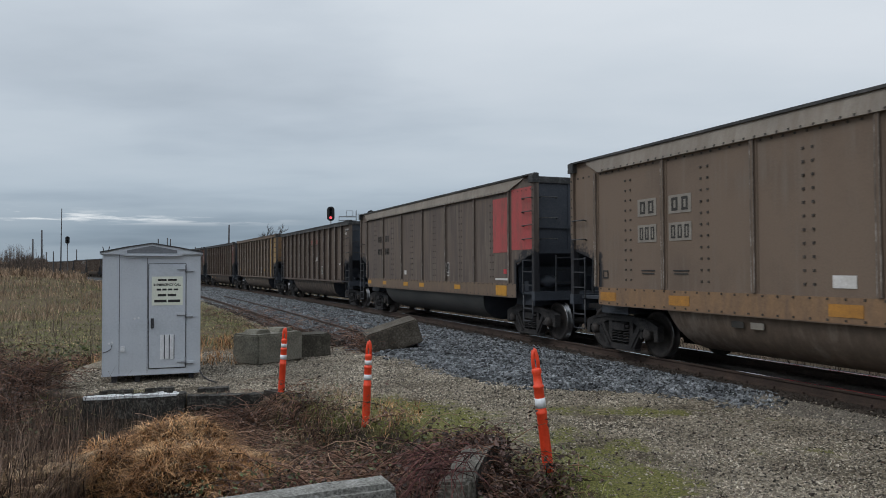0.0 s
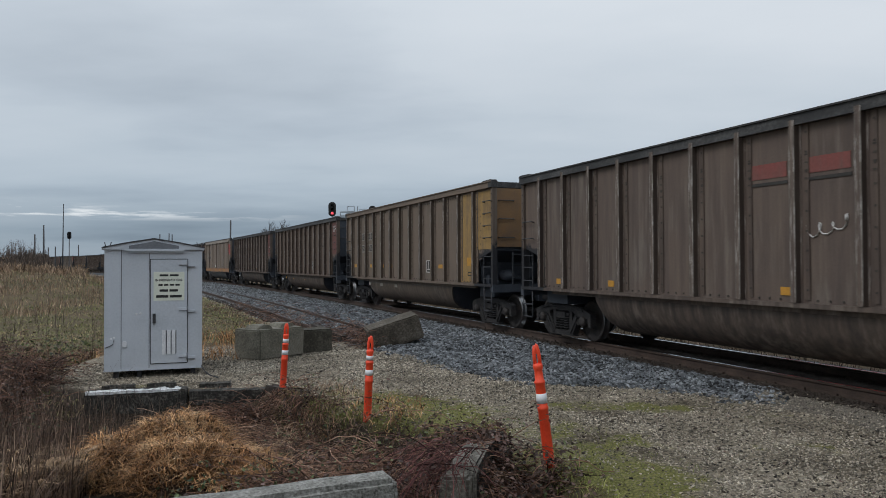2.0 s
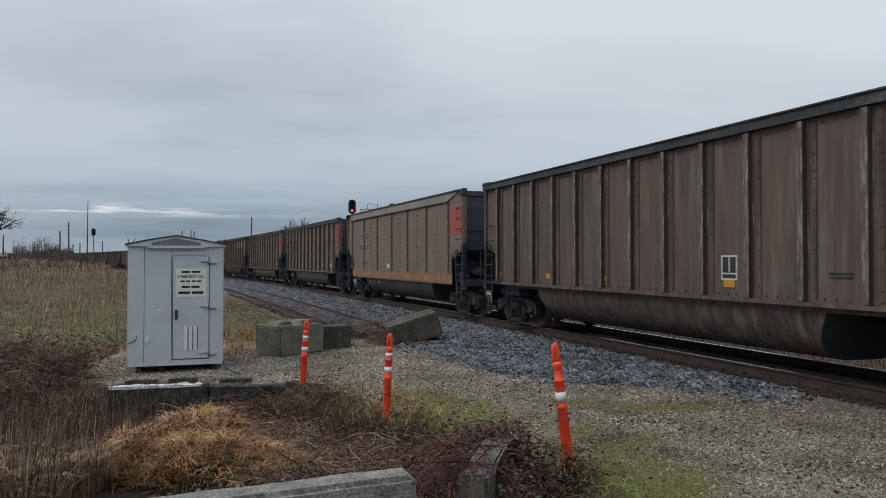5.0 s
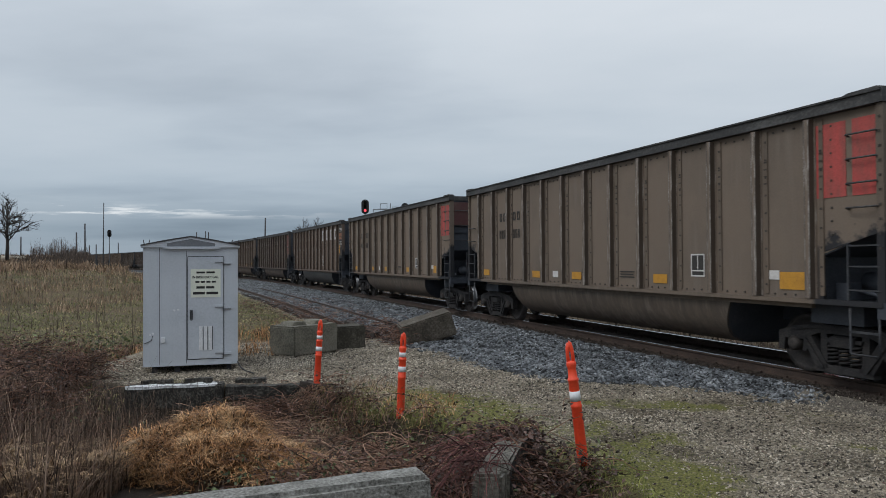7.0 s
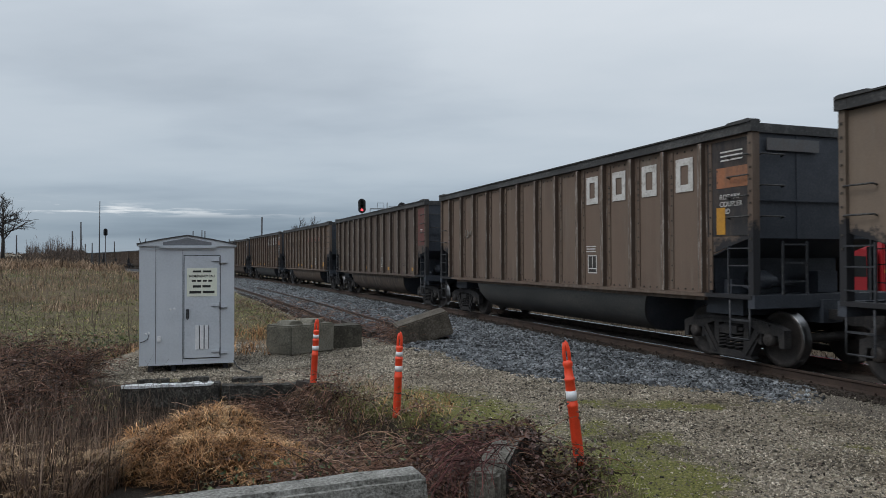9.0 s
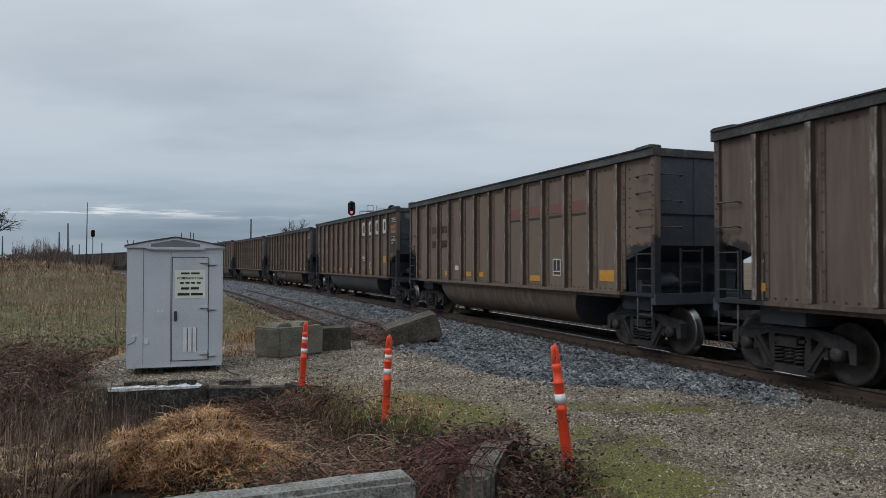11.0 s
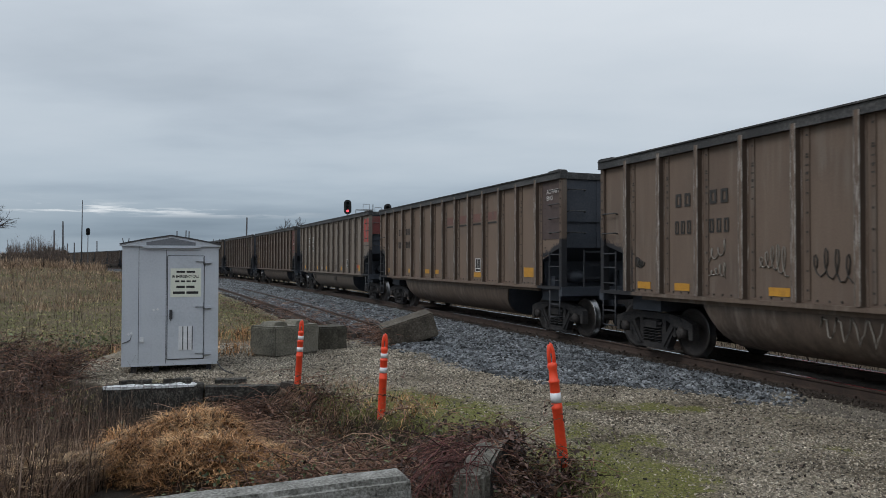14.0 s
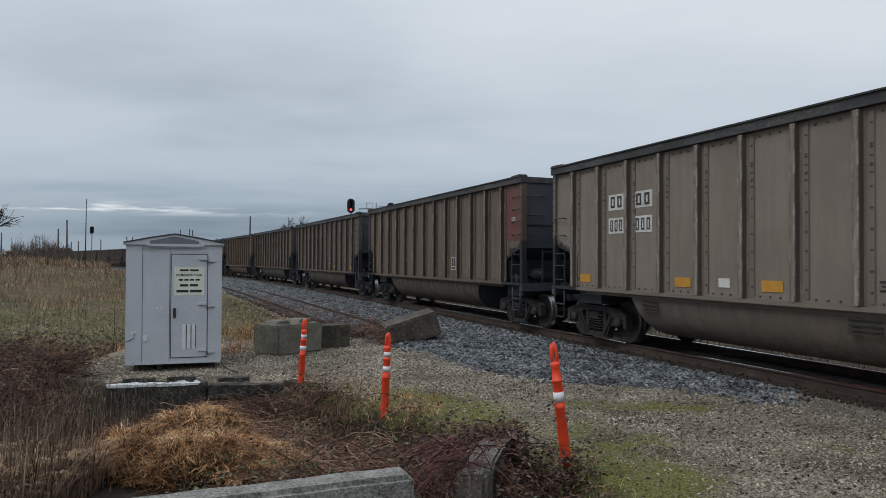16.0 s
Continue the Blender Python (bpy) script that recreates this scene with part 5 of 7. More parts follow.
def cabinet():
    cab = tagged(new("equipment_cabinet"), "pale grey steel equipment cabinet with shut door on short feet", "cabinet")
    cab.matrix_basis = pose(-6.26, 13.30, 0, 0, 0, 19.0)
    W, D = 1.71, 1.75

    def shell(bm):
        box(bm, 0, W, 0, D, 0.12, 2.38)
    part("body", built(shell), CABPAINT, cab, bevel=0.012)
    for x in (0.29, 0.80 - 0.03):
        part("seam", built(lambda bm: box(bm, x - 0.004, x + 0.004, -0.004, 0.0, 0.16, 2.36)), CABDARK, cab)

    def roof(bm):
        prism(bm, [(-0.04, 2.36), (-0.04, 2.41), (0.40, 2.50), (W / 2, 2.575), (W - 0.40, 2.50), (W + 0.04, 2.41), (W + 0.04, 2.36)], "y", -0.05, D + 0.05)
    part("roof", built(roof), CABPAINT, cab, bevel=0.008)
    part("roof_trim", built(lambda bm: (bar(bm, (-0.04, -0.058, 2.405), (0.40, -0.058, 2.497), 0.02, 0.022), bar(bm, (0.40, -0.058, 2.497), (W / 2, -0.058, 2.573), 0.02, 0.022),
                                        bar(bm, (W / 2, -0.058, 2.573), (W - 0.40, -0.058, 2.497), 0.02, 0.022), bar(bm, (W - 0.40, -0.058, 2.497), (W + 0.04, -0.058, 2.405), 0.02, 0.022))), CABDARK, cab)
    # this grey panel puts the shade under the roof peak into colour
    part("gable_panel", built(lambda bm: prism(bm, [(0.42, 2.385), (W - 0.42, 2.385), (W - 0.42, 2.44), (W / 2, 2.525), (0.42, 2.44)], "y", -0.0565, -0.05)), GABLE, cab, "grey gable panel, darkened as shade under the roof peak")
    part("eave_vent", built(lambda bm: (box(bm, 0.36, 1.38, -0.075, -0.004, 2.335, 2.37), box(bm, 0.36, 1.38, -0.03, -0.004, 2.30, 2.335))), CABPAINT, cab)
    for x in (0.03, W - 0.07):
        for dy, lean in ((0.0, -0.03), (0.09, 0.03)):
            part("lifting_rod", built(lambda bm: tube(bm, [(x + dy * 0.6, 0.03, 2.36), (x + dy * 0.6 + lean, 0.03, 2.51)], 0.009)), CABDARK, cab)
    for x in (0.88, 1.12):
        part("vent_stack", built(lambda bm: tube(bm, [(x, D - 0.1, 2.4), (x, D - 0.1, 2.72)], 0.012)), CABDARK, cab)
    door = part("door", built(lambda bm: box(bm, 0.80, 1.44, -0.022, 0.0, 0.24, 2.18)), CABPAINT, cab, bevel=0.006)
    part("door_gap", built(lambda bm: (box(bm, 0.785, 0.797, -0.006, 0, 0.23, 2.19), box(bm, 1.443, 1.455, -0.006, 0, 0.23, 2.19), box(bm, 0.797, 1.443, -0.006, 0, 2.183, 2.195), box(bm, 0.797, 1.443, -0.006, 0, 0.225, 0.237))), CABDARK, door)
    for z in (2.08, 1.22, 0.34):
        part("hinge", built(lambda bm: (box(bm, 1.29, 1.45, -0.05, -0.022, z + 0.004, z + 0.05), box(bm, 1.43, 1.58, -0.042, -0.004, z - 0.03, z + 0.014))), CABPAINT, door)
        # besides the pin, grey strips below both leaves stand for their shadows
        part("hinge_pin", built(lambda bm: (lathe(bm, [(0.015, z - 0.05), (0.015, z + 0.08)], "z", 8, (1.445, -0.045, 0)), box(bm, 1.29, 1.45, -0.046, -0.0225, z - 0.008, z + 0.003), box(bm, 1.46, 1.58, -0.038, -0.004, z - 0.042, z - 0.031))), GABLE, door)
    part("handle", built(lambda bm: (box(bm, 0.83, 0.885, -0.036, -0.022, 0.99, 1.17), bar(bm, (0.86, -0.06, 1.14), (0.855, -0.075, 0.97), 0.024, 0.018), box(bm, 0.835, 0.88, -0.065, -0.034, 1.10, 1.16))), CABDARK, door, "dark latch handle")
    for x in (1.03, 1.115, 1.20):
        part("louvre", built(lambda bm: prism(bm, [(x - 0.034, -0.022), (x - 0.028, -0.04), (x + 0.025, -0.03), (x + 0.034, -0.022)], "z", 0.40, 0.86)), REFLECT, door)
        part("louvre_gap", built(lambda bm: box(bm, x + 0.035, x + 0.047, -0.026, -0.022, 0.41, 0.85)), CABDARK, door)
    sign = part("sign", built(lambda bm: box(bm, 0.845, 1.39, -0.027, -0.0225, 1.41, 1.95)), SIGNCREAM, door, "cream notice with black lettering")
    # what can be read, and bars for the name, the numbers and the street
    cu = bpy.data.curves.new("lettering", "FONT")
    cu.body, cu.size, cu.extrude, cu.align_x, cu.offset = "IN EMERGENCY CALL", 0.062, 0.001, "CENTER", 0.0018
    ob = bpy.data.objects.new("lettering", cu)
    scene.collection.objects.link(ob)
    me = bpy.data.meshes.new_from_object(ob.evaluated_get(bpy.context.evaluated_depsgraph_get()))
    bpy.data.objects.remove(ob)
    me.materials.clear()
    me.materials.append(SIGNINK)
    wide = max(v.co.x for v in me.vertices) - min(v.co.x for v in me.vertices)
    hang("lettering", me, door, pose(1.117, -0.0285, 1.775, 90, 0, 0) @ Matrix.Diagonal((0.48 / wide, 1, 1, 1)))
    rnd = random.Random(8)
    for z, h, lo, hi, cuts in ((1.885, 0.036, 0.95, 1.31, 2), (1.705, 0.034, 0.93, 1.33, 4), (1.60, 0.044, 0.95, 1.30, 2), (1.49, 0.048, 0.89, 1.37, 2)):
        at = lo
        for k in range(cuts):
            end = at + (hi - lo) / cuts
            part("text_bar", built(lambda bm: box(bm, at, end - 0.025, -0.0295, -0.0272, z - h / 2, z + h / 2)), SIGNINK, door)
            at = end
    part("junction_box", built(lambda bm: box(bm, 0.315, 0.385, -0.04, 0, 0.57, 0.67)), REFLECT, cab, bevel=0.006)
    for x, z in ((0.55, 1.17), (0.62, 1.18), (0.12, 0.72), (0.17, 0.74)):
        part("dent_patch", built(lambda bm: lathe(bm, [(0.022, -0.004), (0.015, -0.007)], "y", 8, (x, 0.003, z))), REFLECT, cab)
    part("cable", built(lambda bm: tube(bm, [(0.02, -0.01, 0.56), (0.09, -0.015, 0.585), (0.15, -0.015, 0.62), (0.17, -0.012, 0.70)], 0.008)), CABDARK, cab)
    part("ground_cable", built(lambda bm: tube(bm, [(1.70, 0.0, 0.16), (1.76, -0.12, 0.06), (1.85, -0.35, 0.02), (1.98, -0.7, 0.02)], 0.012)), CABDARK, cab)
    part("sill_strip", built(lambda bm: box(bm, -0.004, W + 0.004, -0.008, 0.0, 0.12, 0.15)), CABPAINT, cab)
    for x in (0.15, 0.55, 1.5):
        for y in (0.12, D - 0.25):
            part("foot", built(lambda bm: box(bm, x, x + 0.09, y, y + 0.12, -0.03, 0.12)), CABDARK, cab)
    return cab


cabinet()


# ---- concrete blocks, walls, barrier ----


def rough_block(name, size, m, mat, label, seed, nubs=0, category="concrete block"):
    """A worn cast block: bevelled box with uneven faces."""
    ob = tagged(new(name), label, category)
    ob.matrix_basis = m
    bm = bmesh.new()
    x, y, z = size
    box(bm, -x / 2, x / 2, -y / 2, y / 2, 0, z)
    bmesh.ops.bevel(bm, geom=bm.edges[:], offset=0.035, segments=2, affect="EDGES", clamp_overlap=True)
    bmesh.ops.subdivide_edges(bm, edges=bm.edges[:], cuts=4, use_grid_fill=True)
    noise.seed_set(seed)
    for v in bm.verts:
        v.co += v.normal * 0.02 * noise.noise(v.co * 3.1 + Vector((seed, 0, 0))) + v.normal * 0.008 * noise.noise(v.co * 14)
    part("body", bm, mat, ob)
    for k in range(nubs):
        cx = (k - (nubs - 1) / 2) * x / max(1, nubs)
        w = x * 0.30
        part("lug", built(lambda bm: prism(bm, [(cx - w / 2 - 0.04, z - 0.02), (cx - w / 2 + 0.05, z + 0.085), (cx + w / 2 - 0.05, z + 0.085), (cx + w / 2 + 0.04, z - 0.02)], "y", -y * 0.27, y * 0.27)), mat, ob, bevel=0.02)
    return ob


DARKBLOCK = material("dark_mossy_block_concrete", [(0.018, 0.017, 0.012), (0.05, 0.045, 0.034), (0.12, 0.11, 0.09)], 0.95, 0, 2.2, 20, 0.7, 0.015)
BLOCKCONC = material("greenish_block_concrete", [(0.055, 0.053, 0.040), (0.145, 0.135, 0.108), (0.235, 0.22, 0.185)], 0.9, 0, 1.6, 24, 0.6, 0.012)
rough_block("lock_block", (1.32, 0.84, 0.66), pose(-3.97, 16.45, -0.01, 0, 0, 55), BLOCKCONC, "squat greenish-grey concrete block with two lugs on gravel", 1, 2)
rough_block("lock_block", (0.8, 0.7, 0.56), pose(-3.22, 17.5, -0.03, 0, 0, 30), DARKBLOCK, "dark mossy concrete block behind the paler one", 2, 0)
rough_block("lock_block", (1.32, 0.78, 0.62), pose(-1.22, 18.45, 0.06, 4, -17, 14), MOSSCONC, "tilted brown-stained concrete block on ballast", 3, 0)

WALLDARK = material("black_mossy_wall_concrete", [(0.010, 0.010, 0.009), (0.03, 0.028, 0.024), (0.13, 0.122, 0.108)], 0.9, 0, 6.0, 24, 1.0, 0.03)
wall_bits = tagged(new("retaining_wall"), "low dark concrete retaining wall with peeling white paint on its top", "wall", kind="structure")
wall_bits.matrix_basis = pose(-5.75, 11.55, 0, 0, 0, 14.0)
part("wall_body", built(lambda bm: box(bm, 0, 1.55, 0, 0.32, -0.95, 0.05)), WALLDARK, wall_bits, bevel=0.02)
rnd = random.Random(12)
for k in range(26):
    x, y, r = rnd.uniform(0.03, 1.42), rnd.uniform(-0.004, 0.17), rnd.uniform(0.025, 0.10)
    part("paint_flake", built(lambda bm: prism(bm, [(x + r * rnd.uniform(0.6, 1.2) * math.cos(w), max(-0.012, y + 0.6 * r * rnd.uniform(0.6, 1.2) * math.sin(w))) for w in (0, 0.9, 1.8, 2.7, 3.6, 4.5, 5.4)], "z", 0.0495, 0.053 + 0.0007 * k)), WHITEPEEL, wall_bits)
sheet = [(0.02, -0.004)] + [(1.45 * k / 24, -0.004 if k % 2 else -0.006) for k in range(1, 25)] + [(1.45 * k / 24, rnd.uniform(0.07, 0.21)) for k in range(24, -1, -1)]
part("paint_sheet", built(lambda bm: prism(bm, sheet, "z", 0.0495, 0.0525)), WHITEPEEL, wall_bits)
part("paint_edge", built(lambda bm: prism(bm, [(0.02, 0.012), (0.3, 0.005), (0.62, 0.018), (0.95, 0.01), (1.42, 0.022), (1.45, 0.045), (0.02, 0.045)], "y", -0.008, 0.0)), WHITEPEEL, wall_bits)


def timber(m, size, label, rough=0.018, mat=None):
    ob = tagged(new("timber_beam"), label, "timber")
    ob.matrix_basis = m
    bm = bmesh.new()
    x, y, z = size
    for k in range(14):
        # one slice of the beam's length at a time
        a, b = x * k / 14, x * (k + 1) / 14
        box(bm, a, b, 0, y, 0, z)
    bmesh.ops.remove_doubles(bm, verts=bm.verts[:], dist=0.001)
    bmesh.ops.delete(bm, geom=[f for f in bm.faces if not any(len(e.link_faces) < 3 for e in f.edges)], context="FACES_ONLY")
    bmesh.ops.subdivide_edges(bm, edges=bm.edges[:], cuts=2, use_grid_fill=True)
    for v in bm.verts:
        q = m @ v.co
        v.co += Vector((0.3, 1, 1)) * (rough * noise.noise(q * 5.0) + rough * 0.6 * noise.noise(q * 14.0))
    part("beam", bm, mat or TIEWOOD, ob)
    return ob


timber(pose(-4.22, 11.95, -0.22, 0, 1, 16), (1.25, 0.26, 0.22), "rotten dark railway tie sunk in the gravel's edge", 0.016, WALLDARK)
timber(pose(-3.05, 12.28, -0.16, 0, 2, -38), (0.95, 0.22, 0.2), "rotten dark railway tie lying along the gravel's edge", 0.016)
timber(pose(-4.15, 12.25, -0.04, 0, 0, 12), (0.5, 0.22, 0.11), "short rotten timber offcut on gravel", 0.016, WALLDARK)
timber(pose(-5.62, 11.86, 0.01, 0, 0, 14), (0.5, 0.12, 0.09), "broken mossy rubble along the top of the wall", 0.02, WALLDARK)
timber(pose(-4.95, 12.03, 0.01, 0, 0, 10), (0.45, 0.12, 0.10), "broken mossy rubble along the top of the wall", 0.02, WALLDARK)
timber(pose(-2.6, 19.3, 0.05, 0, -3, 118), (2.6, 0.18, 0.12), "loose weathered plank beside the rusty siding")
timber(pose(-1.35, 20.2, 0.06, 0, 0, 125), (2.0, 0.16, 0.1), "loose weathered plank beside the rusty siding")


def barrier():
    ob = tagged(new("road_barrier"), "pale weathered concrete road barrier with worn edges", "barrier")
    ob.matrix_basis = pose(-0.32, 4.33, 0.85, 0, 0, 205)
    bm = bmesh.new()
    prism(bm, [(-0.11, 0.0), (0.11, 0.0), (0.15, -0.42), (0.30, -0.62), (0.30, -0.86), (-0.30, -0.86), (-0.30, -0.62), (-0.15, -0.42)], "x", 0.0, 3.4)
    bmesh.ops.bevel(bm, geom=bm.edges[:], offset=0.03, segments=2, affect="EDGES", clamp_overlap=True)
    bmesh.ops.subdivide_edges(bm, edges=[e for e in bm.edges if e.calc_length() > 1], cuts=30)
    for v in bm.verts:
        v.co += v.normal * 0.006 * noise.noise(v.co * 4.0) + v.normal * 0.004 * noise.noise(v.co * 21)
    part("barrier_body", bm, CONCRETE, ob)


barrier()


def wing_wall():
    ob = tagged(new("wing_wall"), "old stained concrete wing wall overgrown with brambles", "wall", kind="structure")
    ob.matrix_basis = pose(0.07, 5.74, 0.0, 0, 0, 77.5)
    for name, outline, lo, hi, label in (
            ("wall_body", [(0.16, -0.6), (0.18, 0.38), (0.30, 0.445), (0.85, 0.46), (1.3, 0.40), (2.1, 0.30), (2.1, -0.6)], -0.14, 0.09, ""),
            ("wall_end", [(0.0, -0.6), (0.0, 0.41), (0.20, 0.40), (0.24, 0.36), (0.24, -0.6)], -0.11, 0.13, "broken pale end of the wall")):
        bm = bmesh.new()
        prism(bm, outline, "y", lo, hi)
        bmesh.ops.bevel(bm, geom=bm.edges[:], offset=0.025, segments=2, affect="EDGES", clamp_overlap=True)
        bmesh.ops.subdivide_edges(bm, edges=[e for e in bm.edges if e.calc_length() > 0.12], cuts=6, use_grid_fill=True)
        bm.normal_update()
        # the right-hand face beyond the end takes the black streaked concrete
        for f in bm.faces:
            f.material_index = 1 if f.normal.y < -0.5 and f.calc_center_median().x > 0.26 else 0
        for v in bm.verts:
            v.co += v.normal * (0.014 * noise.noise(v.co * 5.0) + 0.009 * noise.noise(v.co * 19.0))
        part(name, bm, [WINGCONC, STREAKCONC], ob, label)


STREAKCONC = material("black_streaked_concrete", [(0.007, 0.007, 0.008), (0.022, 0.021, 0.020), (0.14, 0.13, 0.12)], 0.9, 0, 5, 20, 0.7, 0.015, stretch=(3, 3, 0.4), spec=0.15)
wing_wall()

# ---- orange markers ----


def marker(x, y, z, h, lean, turn, bands, label):
    ob = tagged(new("tube_marker"), label, "traffic post", "orange tube markers")
    ob.matrix_basis = pose(x, y, z, 0, lean, turn)
    s = h / 1.2
    prof = [(0.058, -0.05), (0.056, 0.02), (0.052, 0.53), (0.056, 0.535), (0.057, 0.56), (0.052, 0.567), (0.050, 0.80), (0.055, 0.805), (0.055, 0.825), (0.046, 0.832), (0.041, 0.92), (0.043, 0.94), (0.050, 0.955), (0.050, 0.985), (0.043, 1.0), (0.03, 1.005)]
    part("tube", built(lambda bm: lathe(bm, [(r, q * s) for r, q in prof], "z", 20)), ORANGE, ob)
    part("loop_handle", built(lambda bm: tube(bm, [(0.025, 0, 0.98 * s), (0.025, 0, 1.08 * s), (0.021, 0, 1.13 * s), (0.009, 0, 1.185 * s), (0.0, 0, 1.195 * s), (-0.009, 0, 1.185 * s), (-0.021, 0, 1.13 * s), (-0.025, 0, 1.08 * s), (-0.025, 0, 0.98 * s)], 0.0185, 8)), ORANGE, ob)
    part("loop_web", built(lambda bm: box(bm, -0.024, 0.024, -0.006, 0.006, 1.10 * s, 1.17 * s)), ORANGE, ob)
    for lo, hi, r in bands:
        part("reflective_band", built(lambda bm: lathe(bm, [(r, lo * s), (r + 0.002, lo * s), (r + 0.002, hi * s), (r, hi * s)], "z", 20)), REFLECT, ob)
    return ob


marker(1.045, 7.35, 0.09, 1.19, -6.5, 0, ((0.60, 0.70, 0.0525),), "leaning orange plastic tube marker with a white band")
marker(-1.07, 9.95, -0.02, 1.12, 2.5, 0, ((0.63, 0.71, 0.0525), (0.85, 0.915, 0.0465)), "orange plastic tube marker with two white bands")
marker(-2.72, 12.15, 0.0, 1.10, 3.5, 0, ((0.63, 0.71, 0.0525), (0.85, 0.915, 0.0465)), "orange plastic tube marker with two white bands")

# ---- signals, poles, bare trees ----


def signal_mast(x, y, top, lit, label, metal=None):
    ob = tagged(new("railway_signal"), label, "signal")
    ob.matrix_basis = pose(x, y, 0, 0, 0, math.degrees(math.atan2(-x, y)))
    part("mast", built(lambda bm: lathe(bm, [(0.09, -0.2), (0.09, 0.3), (0.06, 0.35), (0.055, top - 0.2)], "z", 10)), metal or GALV, ob)
    oval = [(0.29 * math.cos(w), (top - 0.55) + 0.27 * math.sin(w) + (0.28 if math.sin(w) > 0 else -0.28)) for w in [2 * math.pi * k / 24 for k in range(24)]]
    part("backboard", built(lambda bm: prism(bm, oval, "y", -0.10, -0.06)), SIGBLACK, ob)
    for k, z in enumerate((top - 0.25, top - 0.55, top - 0.85)):
        part("hood", built(lambda bm: lathe(bm, [(0.115, -0.10), (0.125, -0.36), (0.118, -0.36), (0.10, -0.10)], "y", 14, (0, 0, z))), SIGBLACK, ob)
        on = lit and k == 2
        part("lens", built(lambda bm: lathe(bm, [(0.10, -0.14), (0.03, -0.18), (0.005, -0.185)], "y", 14, (0, 0, z))), REDLAMP if on else SIGBLACK, ob, "lit red lens" if on else "")
    part("case", built(lambda bm: box(bm, -0.16, 0.16, -0.06, 0.14, top - 0.98, top - 0.12)), SIGBLACK, ob, bevel=0.02)
    return ob


main = signal_mast(-8.55, 55.0, 6.75, True, "tall black signal head showing red on a steel mast")


def signal_platform(x, y):
    ob = tagged(new("signal_platform"), "galvanised maintenance platform with handrails beside the signal", "platform")
    ob.matrix_basis = pose(x, y, 0, 0, 0, 9)
    part("deck", built(lambda bm: box(bm, -0.1, 1.4, -0.4, 0.4, 5.33, 5.38)), GALV, ob)
    for px in (0.0, 1.3):
        for py in (-0.36, 0.36):
            part("stanchion", built(lambda bm: bar(bm, (px, py, 5.38), (px, py, 6.0 + (0.45 if px > 1 else 0.0)), 0.045)), GALV, ob)
    for z in (5.7, 6.0):
        for py in (-0.36, 0.36):
            part("handrail", built(lambda bm: bar(bm, (0, py, z), (1.3, py, z), 0.045)), GALV, ob)
    for a, b, z0, z1 in ((0.55, 1.05, 6.05, 6.45), (1.45, 1.95, 5.75, 6.2)):
        part("guard_hoop", built(lambda bm: (bar(bm, (a, 0, z0), (a, 0, z1), 0.04), bar(bm, (b, 0, z0), (b, 0, z1), 0.04), bar(bm, (a, 0, z1), (b, 0, z1), 0.04), bar(bm, (a, 0, z0), (b, 0, z0), 0.04))), GALV, ob)
    part("column", built(lambda bm: lathe(bm, [(0.16, -0.2), (0.15, 5.33)], "z", 10, (0.6, 0.2, 0))), GALV, ob)


signal_platform(-7.95, 55.2)
signal_mast(-5.55, 55.6, 6.5, False, "second black signal head standing behind the train")
back = signal_mast(-55.3, 106.5, 6.9, False, "distant dark signal mast beside the far track", POLE)


def pole(x, y, foot, top, r, label, arms=0, thin=False):
    ob = tagged(new("utility_pole"), label, "pole", "distant poles")
    ob.matrix_basis = pose(x, y, 0, random.uniform(-0.8, 0.8), random.uniform(-0.8, 0.8), 30)
    part("shaft", built(lambda bm: lathe(bm, [(r, foot - 0.5), (r * (0.5 if thin else 0.75), top)], "z", 8)), POLE, ob)
    for k in range(arms):
        part("crossarm", built(lambda bm: bar(bm, (-0.9, 0, top - 0.4 - 0.7 * k), (0.9, 0, top - 0.4 - 0.7 * k), 0.1, 0.12)), POLE, ob)
    return ob


def bearing(px, dist):
    """A place at that distance, by its bearing in degrees."""
    return dist * math.sin(radians(px)), dist * math.cos(radians(px))


for deg, dist, top, r, thin, arms in ((-27.85, 150, 13.2, 0.13, True, 0), (-29.0, 150, 9.2, 0.17, False, 0), (-29.55, 160, 7.9, 0.17, False, 0), (-26.85, 205, 7.0, 0.16, False, 0), (-32.95, 112, 5.5, 0.10, False, 0),
                                     (-28.3, 190, 6.2, 0.16, False, 0), (-28.75, 210, 6.4, 0.16, False, 0), (-29.2, 240, 6.0, 0.14, False, 0), (-16.55, 120, 9.0, 0.16, False, 0), (-20.9, 150, 8.0, 0.13, False, 0), (-30.4, 260, 6.5, 0.15, False, 0)):
    x, y = bearing(deg, dist)
    pole(x, y, float(ground_z(x, y)), top, r, "dark slender utility pole far behind the field", arms, thin)


